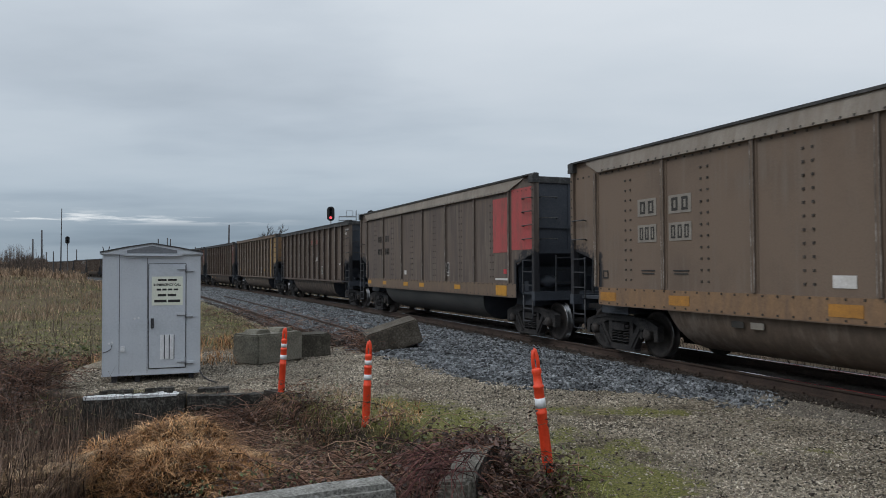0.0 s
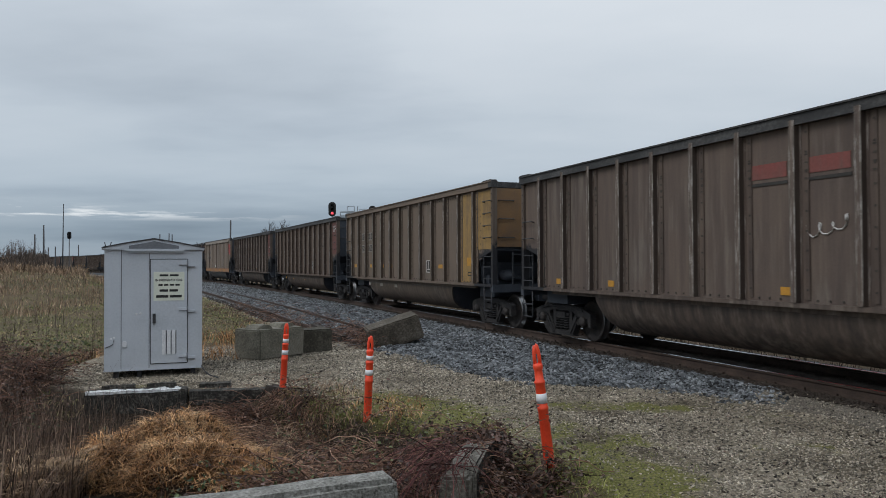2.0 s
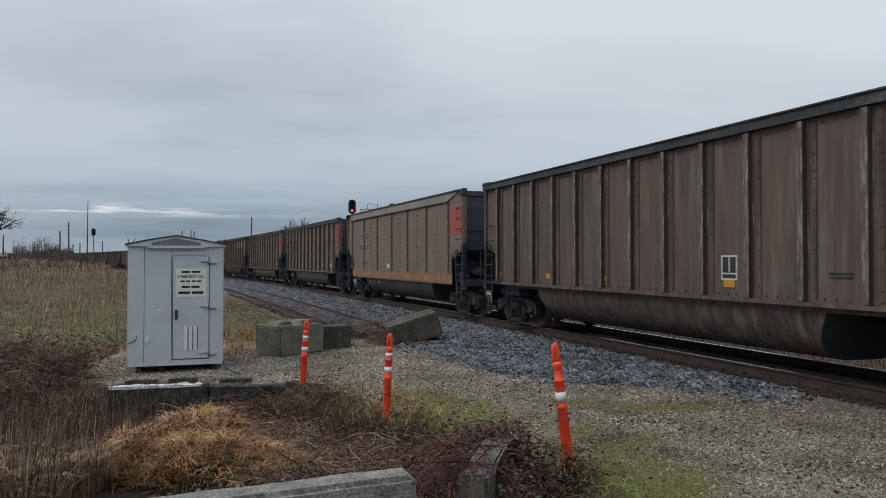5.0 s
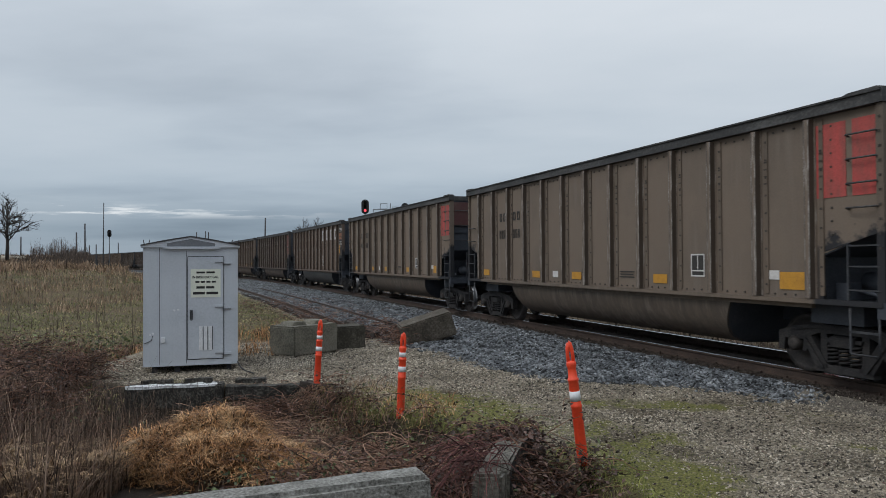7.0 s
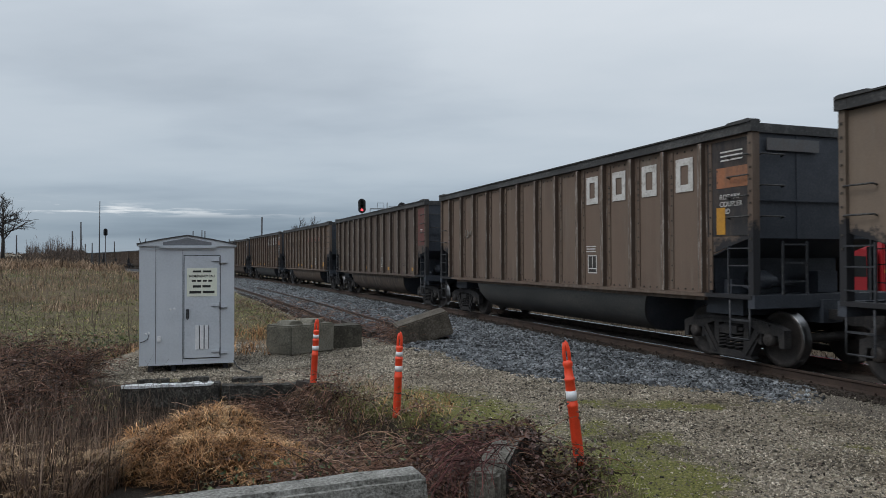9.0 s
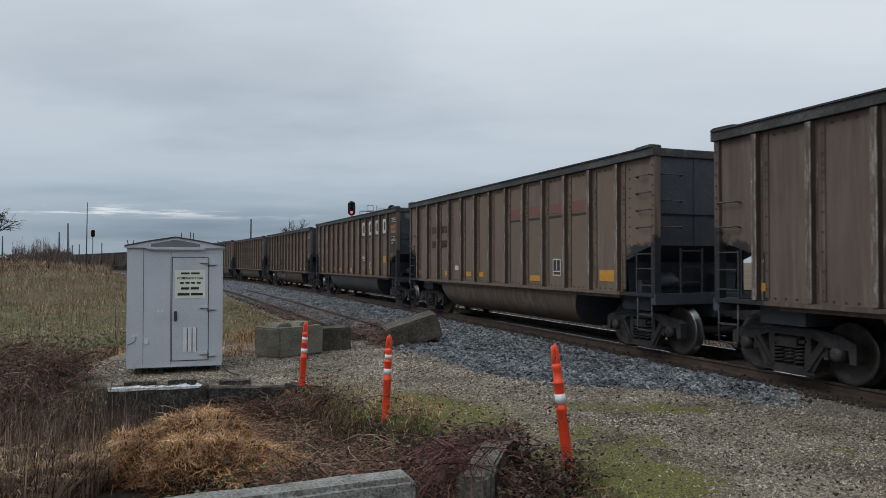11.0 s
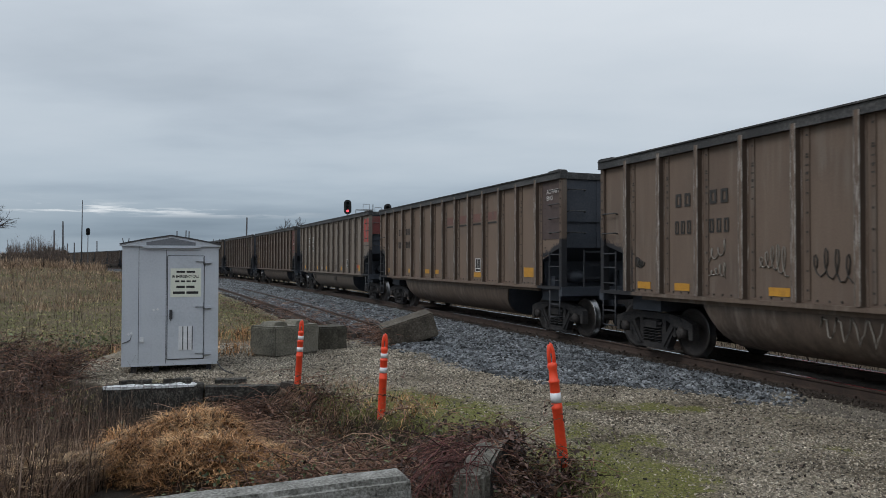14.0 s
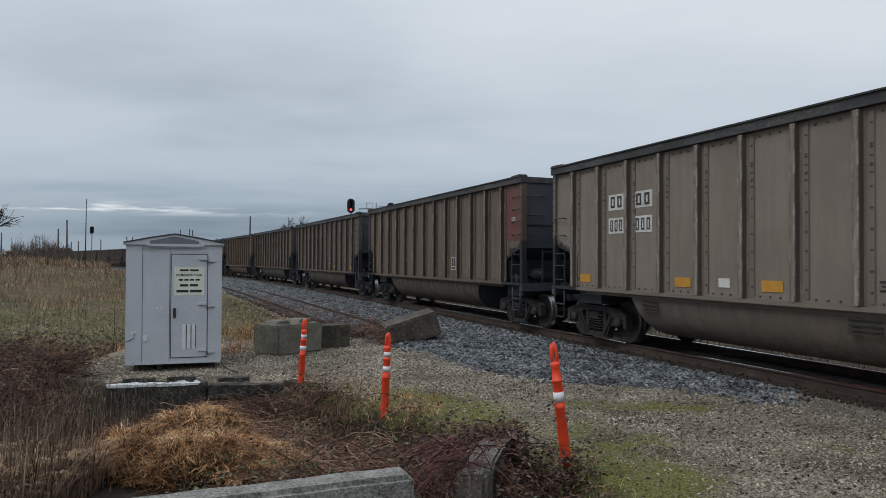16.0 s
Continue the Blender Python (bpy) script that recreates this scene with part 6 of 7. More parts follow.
def bare_tree(x, y, z, h, spread, seed, label, droop=0.0, depth=4):
    ob = tagged(new("bare_tree"), label, "tree", "bare trees")
    ob.matrix_basis = pose(x, y, z)
    rnd = random.Random(seed)
    trunk, limbs = bmesh.new(), bmesh.new()
    tube(trunk, [(0, 0, -0.3), (0.05, 0, h * 0.3), (-0.04, 0.03, h * 0.55), (0.10, 0, h * 0.85)], h * 0.032, 8, 0.35)

    def grow(p, d, length, r, level):
        pts = [p]
        for k in range(4):
            d = (d + Vector((rnd.uniform(-1, 1), rnd.uniform(-1, 1), rnd.uniform(-0.5, 0.9) - droop * (0.5 if level < 2 else 1.0))) * 0.22).normalized()
            pts.append(pts[-1] + d * length / 4)
        tube(limbs, pts, r, 4, 0.45)
        if level >= depth:
            return
        for k in range(4 if level < 3 else 3):
            q = pts[rnd.randint(1, 4)]
            nd = (d + Vector((rnd.uniform(-1, 1), rnd.uniform(-1, 1), rnd.uniform(-0.5, 0.7))) * 0.9).normalized()
            grow(q, nd, length * rnd.uniform(0.45, 0.75), r * 0.55, level + 1)
    for k in range(15):
        w = 2.4 * k + rnd.uniform(-0.3, 0.3)
        at = h * (0.30 + 0.52 * k / 15)
        grow(Vector((0, 0, at)), Vector((math.cos(w), math.sin(w), rnd.uniform(0.2, 1.1))).normalized(), spread * rnd.uniform(0.55, 0.95) * (1.1 - 0.5 * k / 15), h * 0.013, 1)
    part("trunk", trunk, BARK, ob)
    part("crown", limbs, BARK, ob)
    return ob


x, y = bearing(-33.75, 100)
bare_tree(x, y, float(ground_z(x, y)), 7.1, 3.2, 6, "leafless dark tree with drooping twigs on the bank", 0.40)
x, y = bearing(-13.3, 130)
bare_tree(x, y, 0, 8.8, 3.6, 9, "leafless tree crown behind the train", 0.0)


# ---- a red lorry waiting beyond the crossing, glimpsed between the cars ----


def lorry():
    ob = tagged(new("delivery_lorry"), "red box lorry with a yellow stripe waiting beyond the track", "lorry")
    ob.matrix_basis = pose(13.2, 23.0, 0, 0, 0, -4)
    part("chassis", built(lambda bm: box(bm, -3.2, 3.3, -0.45, 0.45, 0.55, 0.8)), SIGBLACK, ob)
    part("cargo_box", built(lambda bm: box(bm, -1.1, 3.3, -1.2, 1.2, 0.85, 2.75)), LORRYRED, ob, bevel=0.04)
    part("side_stripe", built(lambda bm: box(bm, -1.05, 3.25, -1.206, -1.2, 1.66, 1.76)), YELLOW, ob, "yellow stripe")
    cabin = part("cab", built(lambda bm: prism(bm, [(-3.3, 0.55), (-1.15, 0.55), (-1.15, 2.35), (-2.5, 2.4), (-2.85, 1.6), (-3.3, 1.45)], "y", -1.08, 1.08)), LORRYRED, ob, bevel=0.05)
    part("side_window", built(lambda bm: prism(bm, [(-2.62, 1.55), (-1.5, 1.55), (-1.5, 2.15), (-2.35, 2.2)], "y", -1.09, -1.083)), DARKGLASS, cabin)
    part("windscreen", built(lambda bm: prism(bm, [(-2.88, 1.62), (-2.53, 2.32), (-2.54, 2.33), (-2.90, 1.63)], "y", -0.95, 0.95)), DARKGLASS, cabin)
    for y in (-0.8, 0.8):
        part("headlight", built(lambda bm: box(bm, -3.34, -3.29, y - 0.15, y + 0.15, 0.85, 1.0)), HEADLAMP, cabin)
    part("bumper", built(lambda bm: box(bm, -3.4, -3.28, -1.05, 1.05, 0.4, 0.6)), SIGBLACK, ob)
    for x in (-2.4, 2.3):
        for y in (-1.0, 1.0):
            w = part("wheel", built(lambda bm: lathe(bm, [(0.25, -0.13), (0.44, -0.13), (0.46, -0.08), (0.46, 0.08), (0.44, 0.13), (0.25, 0.13)], "y", 20, (x, y, 0.46))), SIGBLACK, ob)
            part("rim", built(lambda bm: lathe(bm, [(0.24, -0.12), (0.1, -0.05), (0.1, 0.05), (0.24, 0.12)], "y", 16, (x, y, 0.46))), GALV, w)


LORRYRED = material("red_lorry_paint", [(0.28, 0.015, 0.02), (0.36, 0.02, 0.028)], 0.4, 0, 2, 40, 0.03)
DARKGLASS = material("dark_vehicle_glass", [(0.01, 0.011, 0.012), (0.02, 0.021, 0.022)], 0.15, 0, 2, 10, 0)
HEADLAMP = glow("lit_headlamp", (1.0, 0.95, 0.85), 1.5)
lorry()

# ---- dead grass, brambles, straw ----


def foliage(name, cols, rough=0.8, tint=0.45, trans=0.15, coarse=1.3):
    """Leaf and blade material; light also passes through it."""
    m = material(name, cols, rough, 0, coarse, 9, 0.0, 0.01, "World", tint=tint, mix=0.7, spec=0.25)
    t = m.node_tree
    b, out = t.nodes["Principled BSDF"], t.nodes["Material Output"]
    glowing, mix = t.nodes.new("ShaderNodeBsdfTranslucent"), t.nodes.new("ShaderNodeMixShader")
    t.links.new(b.inputs["Base Color"].links[0].from_socket, glowing.inputs["Color"])
    mix.inputs[0].default_value = trans
    t.links.new(b.outputs[0], mix.inputs[1])
    t.links.new(glowing.outputs[0], mix.inputs[2])
    t.links.new(mix.outputs[0], out.inputs["Surface"])
    return m


STRAW = foliage("golden_straw", [(0.075, 0.033, 0.014), (0.30, 0.155, 0.068), (0.66, 0.45, 0.25)], tint=0.98, coarse=2.6)
DEADGRASS = foliage("bleached_dead_grass", [(0.10, 0.068, 0.046), (0.25, 0.172, 0.115), (0.44, 0.335, 0.235)], tint=0.7)
FIELDGRASS = foliage("mixed_field_grass", [(0.085, 0.105, 0.034), (0.175, 0.175, 0.072), (0.40, 0.275, 0.170)], tint=0.9, coarse=0.45)
CANE = foliage("red_brown_bramble_cane", [(0.050, 0.025, 0.019), (0.155, 0.083, 0.058), (0.35, 0.235, 0.165)], tint=0.95)
LEAF = foliage("dark_bramble_leaf", [(0.030, 0.023, 0.019), (0.092, 0.056, 0.048), (0.20, 0.135, 0.107)], 0.5, 0.9)
GREEN = foliage("green_grass_blade", [(0.060, 0.080, 0.020), (0.145, 0.165, 0.042), (0.29, 0.27, 0.10)], tint=0.75)
OLIVE = foliage("olive_field_weed", [(0.076, 0.085, 0.034), (0.153, 0.162, 0.068), (0.255, 0.246, 0.119)], tint=0.6)
RANK = foliage("grey_brown_rank_stems", [(0.034, 0.022, 0.019), (0.125, 0.085, 0.064), (0.36, 0.265, 0.195)], tint=0.95)
BENT = foliage("brown_bent_straw", [(0.045, 0.028, 0.020), (0.145, 0.092, 0.062), (0.34, 0.235, 0.155)], tint=0.95)
RUNNER = foliage("red_bramble_runner", [(0.04, 0.014, 0.014), (0.115, 0.046, 0.042), (0.23, 0.125, 0.11)], tint=0.8)
TWIG = foliage("grey_brown_twigs", [(0.046, 0.036, 0.031), (0.098, 0.075, 0.062), (0.156, 0.124, 0.104)])
PLUME = foliage("pale_seed_head", [(0.20, 0.125, 0.072), (0.36, 0.25, 0.155), (0.58, 0.45, 0.31)], tint=0.7)
IVY = foliage("dark_green_weed_leaf", [(0.030, 0.042, 0.018), (0.075, 0.095, 0.040), (0.17, 0.19, 0.11)], 0.5, 0.8)


def strips(name, base, ways, widths, mat, label, category):
    """Narrow curved blades. base: n x 3; ways: n x k x 3 offsets from the foot along the blade; widths: n x k."""
    n, k = ways.shape[:2]
    pts = base[:, None, :] + ways
    d = ways[:, -1, :2] - ways[:, 0, :2]
    l = np.linalg.norm(d, axis=1)[:, None] + 1e-6
    d = d / l
    rnd = np.random.RandomState(len(base))
    tw = rnd.uniform(-0.9, 0.9, n)
    px, py = -d[:, 1], d[:, 0]
    side = np.stack([px * np.cos(tw) - py * np.sin(tw), px * np.sin(tw) + py * np.cos(tw), np.zeros(n)], 1)
    a = pts - side[:, None, :] * widths[:, :, None] / 2
    b = pts + side[:, None, :] * widths[:, :, None] / 2
    verts = np.stack([a, b], 2).reshape(-1, 3)
    i = (np.arange(n)[:, None] * (2 * k) + 2 * np.arange(k - 1)[None, :]).ravel()
    faces = np.stack([i, i + 1, i + 3, i + 2], 1)
    me = from_arrays(name, verts, faces, mat)
    me.polygons.foreach_set("use_smooth", [True] * len(me.polygons))
    return tagged(new(name, me), label, category, kind="stuff")


def blades(name, base, height, heading, bend, width, mat, label, category="grass", k=4):
    n = len(base)
    u = np.linspace(0, 1, k)[None, :]
    h, b = height[:, None], bend[:, None]
    out = h * b * u ** 1.8
    up = h * (u - 0.55 * np.minimum(b, 1.4) * u ** 2.2)
    ways = np.stack([out * np.cos(heading)[:, None], out * np.sin(heading)[:, None], up], 2)
    widths = width[:, None] * (1.0 - 0.75 * u ** 1.5)
    return strips(name, base, ways, widths, mat, label, category)


def canes(name, base, length, heading, rise, r, mat, label, category, seed, k=6):
    """Arching three-sided stems."""
    rnd = np.random.RandomState(seed)
    n = len(base)
    pts = np.zeros((n, k, 3))
    pts[:, 0] = base
    yaw, pitch = heading.copy(), rise.copy()
    for j in range(1, k):
        yaw += rnd.normal(0, 0.28, n)
        pitch -= rnd.uniform(0.05, 0.42, n)
        s = length / (k - 1)
        pts[:, j] = pts[:, j - 1] + np.stack([np.cos(yaw) * np.cos(pitch) * s, np.sin(yaw) * np.cos(pitch) * s, np.sin(pitch) * s], 1)
        floor = ground_z(pts[:, j, 0], pts[:, j, 1]) + 0.02
        low = pts[:, j, 2] < floor
        pts[low, j, 2] = floor[low]
        pitch[low] = np.abs(pitch[low]) * 0.3
    rr = r[:, None] * np.linspace(1, 0.45, k)[None, :]
    verts = np.zeros((n, k, 3, 3))
    for i in range(3):
        w = 2 * math.pi * i / 3
        verts[:, :, i] = pts + rr[:, :, None] * np.stack([-np.sin(heading) * math.cos(w), np.cos(heading) * math.cos(w), np.full(n, math.sin(w))], 1)[:, None, :]
    q = (np.arange(n)[:, None] * (3 * k) + 3 * np.arange(k - 1)[None, :]).ravel()
    faces = np.concatenate([np.stack([q + i, q + (i + 1) % 3, q + 3 + (i + 1) % 3, q + 3 + i], 1) for i in range(3)])
    me = from_arrays(name, verts.reshape(-1, 3), faces, mat)
    tagged(new(name, me), label, category, kind="stuff")
    return pts


def leaves(name, places, size, mat, label, seed):
    """Small folded leaves, four faces each, at random turns."""
    rnd = np.random.RandomState(seed)
    n = len(places)
    base = np.array([(0, 0, 0), (0.5, 0.32, 0.10), (1.0, 0, 0.02), (0.5, -0.32, 0.10), (0.5, 0, -0.04)], float)
    yaw, tip, roll = rnd.uniform(0, 6.28, n), rnd.normal(-0.2, 0.6, n), rnd.normal(0, 0.6, n)
    v = np.repeat(base[None], n, 0) * size[:, None, None]
    cr, sr = np.cos(roll)[:, None], np.sin(roll)[:, None]
    y, z = v[:, :, 1] * cr - v[:, :, 2] * sr, v[:, :, 1] * sr + v[:, :, 2] * cr
    ct, st = np.cos(tip)[:, None], np.sin(tip)[:, None]
    x, z = v[:, :, 0] * ct - z * st, v[:, :, 0] * st + z * ct
    cy, sy = np.cos(yaw)[:, None], np.sin(yaw)[:, None]
    v = np.stack([x * cy - y * sy, x * sy + y * cy, z], 2) + places[:, None, :]
    tri = np.array([(0, 4, 1), (1, 4, 2), (2, 4, 3), (3, 4, 0)])
    faces = (tri[None] + (np.arange(n) * 5)[:, None, None]).reshape(-1, 3)
    me = from_arrays(name, v.reshape(-1, 3), faces, mat)
    return tagged(new(name, me), label, "leaves", kind="stuff")


def grow_all():
    rnd = np.random.RandomState(21)

    # the heap of straw-coloured grass: drooping tussocks over a low dome
    lobes = ((-3.30, 9.25, 0.95, 0.9, 0.76), (-3.75, 8.6, 0.75, 0.8, 0.46), (-2.95, 8.4, 0.9, 0.9, 0.54), (-2.35, 8.4, 0.6, 0.85, 0.40))

    def heap_z(x, y):
        top = np.zeros_like(x)
        for lx, ly, lrx, lry, lh in lobes:
            q = ((x - lx) / lrx) ** 2 + ((y - ly) / lry) ** 2
            top = np.maximum(top, lh * np.clip(1 - q ** 1.1, 0, 1))
        return ground_z(x, y) + top + 0.07 * lumps(x, y, 0.62, 3) + 0.045 * lumps(x, y, 0.27, 8), top

    # tussocks, each spilling outwards and down the slope
    tn, per = 480, 46
    x, y = rnd.uniform(-5.0, -1.6, tn * 6), rnd.uniform(7.2, 10.4, tn * 6)
    z, top = heap_z(x, y)
    keep = np.flatnonzero(top > 0.06)[:tn]
    tx, ty = np.repeat(x[keep], per), np.repeat(y[keep], per)
    n = len(tx)
    x, y = tx + rnd.normal(0, 0.06, n), ty + rnd.normal(0, 0.06, n)
    z, top = heap_z(x, y)
    e = 0.1
    fall = np.arctan2(heap_z(x, y - e)[0] - heap_z(x, y + e)[0], heap_z(x - e, y)[0] - heap_z(x + e, y)[0])
    head = np.where(rnd.uniform(0, 1, n) < 0.45, fall + rnd.normal(0, 0.5, n) + np.repeat(rnd.normal(0, 0.9, len(keep)), per), rnd.uniform(0, 6.28, n))
    blades("straw_heap", np.column_stack([x, y, z + rnd.uniform(-0.07, 0.03, n) + np.repeat(rnd.uniform(-0.09, 0.10, len(keep)), per)]), rnd.uniform(0.08, 0.20, n), head, rnd.uniform(0.6, 2.2, n), rnd.uniform(0.008, 0.016, n), STRAW, "heap of collapsed golden dead grass over the bank", "grass", 5)
    # loose pale strands and dark stalks lying over it
    for name, count, mat, label in (("loose_straw", 1500, PLUME, "pale loose strands over the straw heap"), ("heap_stalks", 700, RANK, "dark stalks poking from the straw heap")):
        x, y = rnd.uniform(-4.7, -1.8, count), rnd.uniform(7.4, 10.2, count)
        z, top = heap_z(x, y)
        ok = top > 0.05
        x, y, z = x[ok], y[ok], z[ok]
        n = len(x)
        blades(name, np.column_stack([x, y, z + rnd.uniform(0.0, 0.08, n)]), rnd.uniform(0.08, 0.18, n), rnd.uniform(0, 6.28, n), rnd.uniform(0.6, 2.4, n), rnd.uniform(0.007, 0.013, n), mat, label, "grass", 5)
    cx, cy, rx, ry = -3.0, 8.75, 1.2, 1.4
    # dark core painted as shade between strands, so the ground does not show through
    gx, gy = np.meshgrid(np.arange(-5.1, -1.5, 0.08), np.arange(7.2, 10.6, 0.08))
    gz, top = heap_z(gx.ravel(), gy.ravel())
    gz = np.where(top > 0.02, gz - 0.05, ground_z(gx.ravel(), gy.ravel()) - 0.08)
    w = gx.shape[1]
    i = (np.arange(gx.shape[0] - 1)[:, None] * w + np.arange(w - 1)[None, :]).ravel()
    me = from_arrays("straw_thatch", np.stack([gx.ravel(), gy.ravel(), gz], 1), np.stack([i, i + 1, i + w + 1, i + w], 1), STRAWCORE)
    tagged(new("straw_thatch", me), "brown thatch under the straw heap, darkened as shade between strands", "grass", kind="stuff")
    n = 3600
    x, y = rnd.uniform(-2.4, -0.3, n), rnd.uniform(7.6, 10.4, n)
    keep = lumps(x, y, 0.9, 4) > 0.25
    x, y = x[keep], y[keep]
    n = len(x)
    blades("straw_tufts", np.column_stack([x, y, ground_z(x, y) + 0.12]), rnd.uniform(0.12, 0.28, n), rnd.uniform(0, 6.28, n), rnd.uniform(0.7, 2.0, n), rnd.uniform(0.006, 0.012, n), STRAW, "scattered tufts of golden dead grass among brambles")

    n = 2600
    x, y = rnd.normal(-2.0, 0.5, n), rnd.normal(10.0, 0.6, n)
    blades("dead_bank_grass", np.column_stack([x, y, ground_z(x, y) + rnd.uniform(0.05, 0.30, n)]), rnd.uniform(0.10, 0.24, n), rnd.uniform(0, 6.28, n), rnd.uniform(0.6, 2.0, n), rnd.uniform(0.006, 0.011, n), DEADGRASS, "bleached dead grass among the canes on the bank")

    # brambles between the heap and the markers
    def tangle(label, n, spots, low, high, seed, leafy, name="bramble_canes", big=1.0):
        r = np.random.RandomState(seed)
        pick = r.randint(0, len(spots), n)
        s = np.array(spots)[pick]
        x = s[:, 0] + r.normal(0, 1, n) * s[:, 2] * 0.5
        y = s[:, 1] + r.normal(0, 1, n) * s[:, 3] * 0.5
        z = ground_z(x, y) + r.uniform(0, 1, n) * s[:, 4]
        pts = canes(name, np.column_stack([x, y, z]), r.uniform(low, high, n), r.uniform(0, 6.28, n), r.uniform(0.0, 1.1, n), r.uniform(0.0035, 0.0085, n), CANE, label, "brambles", seed)
        at = pts[r.randint(0, n, leafy), r.randint(1, 6, leafy)] + r.normal(0, 0.03, (leafy, 3))
        leaves("bramble_leaves", at, big * r.uniform(0.03, 0.07, leafy), LEAF, "dark withered bramble leaves on arching canes", seed + 1)
        return pts

    tangle("tangle of bare red-brown bramble canes on the bank", 4800, [(-2.7, 11.0, 0.7, 0.4, 0.15), (-2.1, 9.9, 0.6, 0.6, 0.25), (-1.4, 8.9, 0.9, 0.7, 0.3), (-0.9, 8.3, 0.9, 0.8, 0.28), (-0.4, 7.5, 0.9, 0.8, 0.3), (-1.6, 8.2, 0.9, 1.0, 0.25), (-0.7, 6.9, 0.9, 0.7, 0.25), (-1.4, 7.5, 0.8, 0.6, 0.25), (-3.4, 11.3, 0.7, 0.4, 0.35), (-2.9, 10.9, 0.6, 0.5, 0.22), (-2.4, 10.4, 0.5, 0.4, 0.15), (-3.9, 11.3, 0.6, 0.3, 0.3), (-4.5, 10.9, 0.7, 0.3, 0.15), (-0.25, 6.1, 0.35, 0.4, 0.3), (-3.2, 11.75, 0.6, 0.15, 0.2)], 0.25, 0.9, 31, 10500, big=0.9)
    tangle("dense bramble clump arching over the concrete wing wall", 1300, [(0.38, 7.25, 0.40, 0.5, 0.75), (0.22, 6.95, 0.32, 0.4, 0.72), (-0.05, 6.6, 0.3, 0.4, 0.45), (0.30, 7.1, 0.3, 0.4, 0.7), (0.30, 6.75, 0.2, 0.3, 0.6), (0.36, 7.0, 0.3, 0.3, 0.7), (0.16, 6.45, 0.25, 0.3, 0.65), (0.20, 6.65, 0.22, 0.3, 0.68), (0.05, 6.15, 0.2, 0.25, 0.5), (0.20, 6.3, 0.15, 0.3, 0.55), (0.75, 6.8, 0.25, 0.5, 0.22), (0.98, 7.12, 0.22, 0.12, 0.30), (-0.35, 6.0, 0.25, 0.45, 0.35)], 0.2, 0.6, 41, 9600, big=0.95)
    # long red runners trailing over the end of the wall
    n = 95
    x, y = rnd.uniform(-0.25, 0.24, n), rnd.uniform(5.8, 6.4, n)
    canes("bramble_runners", np.column_stack([x, y, rnd.uniform(0.40, 0.62, n)]), rnd.uniform(0.35, 0.8, n), rnd.normal(-2.2, 0.7, n), rnd.uniform(-0.1, 0.7, n), rnd.uniform(0.003, 0.006, n), RUNNER, "red bramble runners trailing over the wall's end", "brambles", 43)
    tangle("purple-brown bramble thicket at the edge of the field", 4200, [(-7.3, 10.6, 1.0, 1.0, 0.75), (-8.3, 11.8, 1.4, 1.2, 0.85), (-9.6, 13.6, 1.8, 1.5, 0.85), (-6.5, 9.9, 0.7, 0.8, 0.6), (-6.0, 9.0, 0.7, 0.6, 0.4), (-7.4, 12.6, 0.6, 0.6, 0.4)], 0.25, 0.8, 51, 15000)
    tangle("low red-brown weeds beside the rusty siding", 1200, [(-4.6, 22.5, 2.0, 1.5, 0.3), (-6.2, 26.5, 2.2, 2.2, 0.35), (-8.6, 32, 2.4, 3.0, 0.35), (-1.9, 18.4, 0.8, 0.7, 0.3), (-2.6, 20.0, 0.9, 1.0, 0.3)], 0.25, 0.75, 61, 2400)
    # dead leaves and litter on the bank
    n = 5200
    x, y = rnd.uniform(-2.4, 1.2, n), rnd.uniform(6.0, 11.0, n)
    keep = rim_distance(x, y) < 0.3
    x, y = x[keep], y[keep]
    leaves("leaf_litter", np.column_stack([x, y, ground_z(x, y) + 0.015]), rnd.uniform(0.03, 0.07, len(x)), LEAF, "brown leaf litter over the bank", 71)

    # tall rank grass near the eye's left
    def ditch(n, x0, x1, y0, y1):
        x, y = rnd.uniform(x0, x1, n), rnd.uniform(y0, y1, n)
        keep = (x < -3.6 - 0.12 * (y - 6)) & (rim_distance(x, y) < -0.5) & (heap_z(x, y)[1] < 0.05)
        x, y = x[keep], y[keep]
        return x, y, len(x)

    x, y, n = ditch(3300, -7.4, -3.7, 6.2, 10.8)
    blades("tall_dead_grass", np.column_stack([x, y, ground_z(x, y)]), rnd.uniform(0.3, 0.95, n), rnd.normal(-0.6, 1.3, n), rnd.uniform(0.05, 0.7, n), rnd.uniform(0.008, 0.015, n), RANK, "tall grey-brown dead grass standing in the ditch", "grass", 5)
    x, y, n = ditch(1700, -7.4, -3.7, 6.2, 11.0)
    blades("dead_stalks", np.column_stack([x, y, ground_z(x, y)]), rnd.uniform(0.45, 1.1, n), rnd.uniform(0, 6.28, n), rnd.uniform(0.03, 0.45, n), rnd.uniform(0.007, 0.013, n), RANK, "grey-brown dead stalks among the tall grass", "grass", 4)
    # bent straw clumps low down, with drooping pale seed heads
    x, y, n = ditch(8200, -6.6, -3.7, 6.0, 8.6)
    keep = lumps(x, y, 1.0, 11) > -0.55
    x, y = x[keep], y[keep]
    n = len(x)
    blades("bent_straw", np.column_stack([x, y, ground_z(x, y)]), rnd.uniform(0.18, 0.58, n), rnd.normal(0.1, 1.6, n), rnd.uniform(0.15, 0.9, n), rnd.uniform(0.007, 0.013, n), BENT, "bent brown straw at the foot of the ditch", "grass", 5)
    x, y, n = ditch(300, -5.4, -3.9, 6.2, 7.9)
    keep = lumps(x, y, 0.9, 13) > -0.15
    x, y = x[keep], y[keep]
    n = len(x)
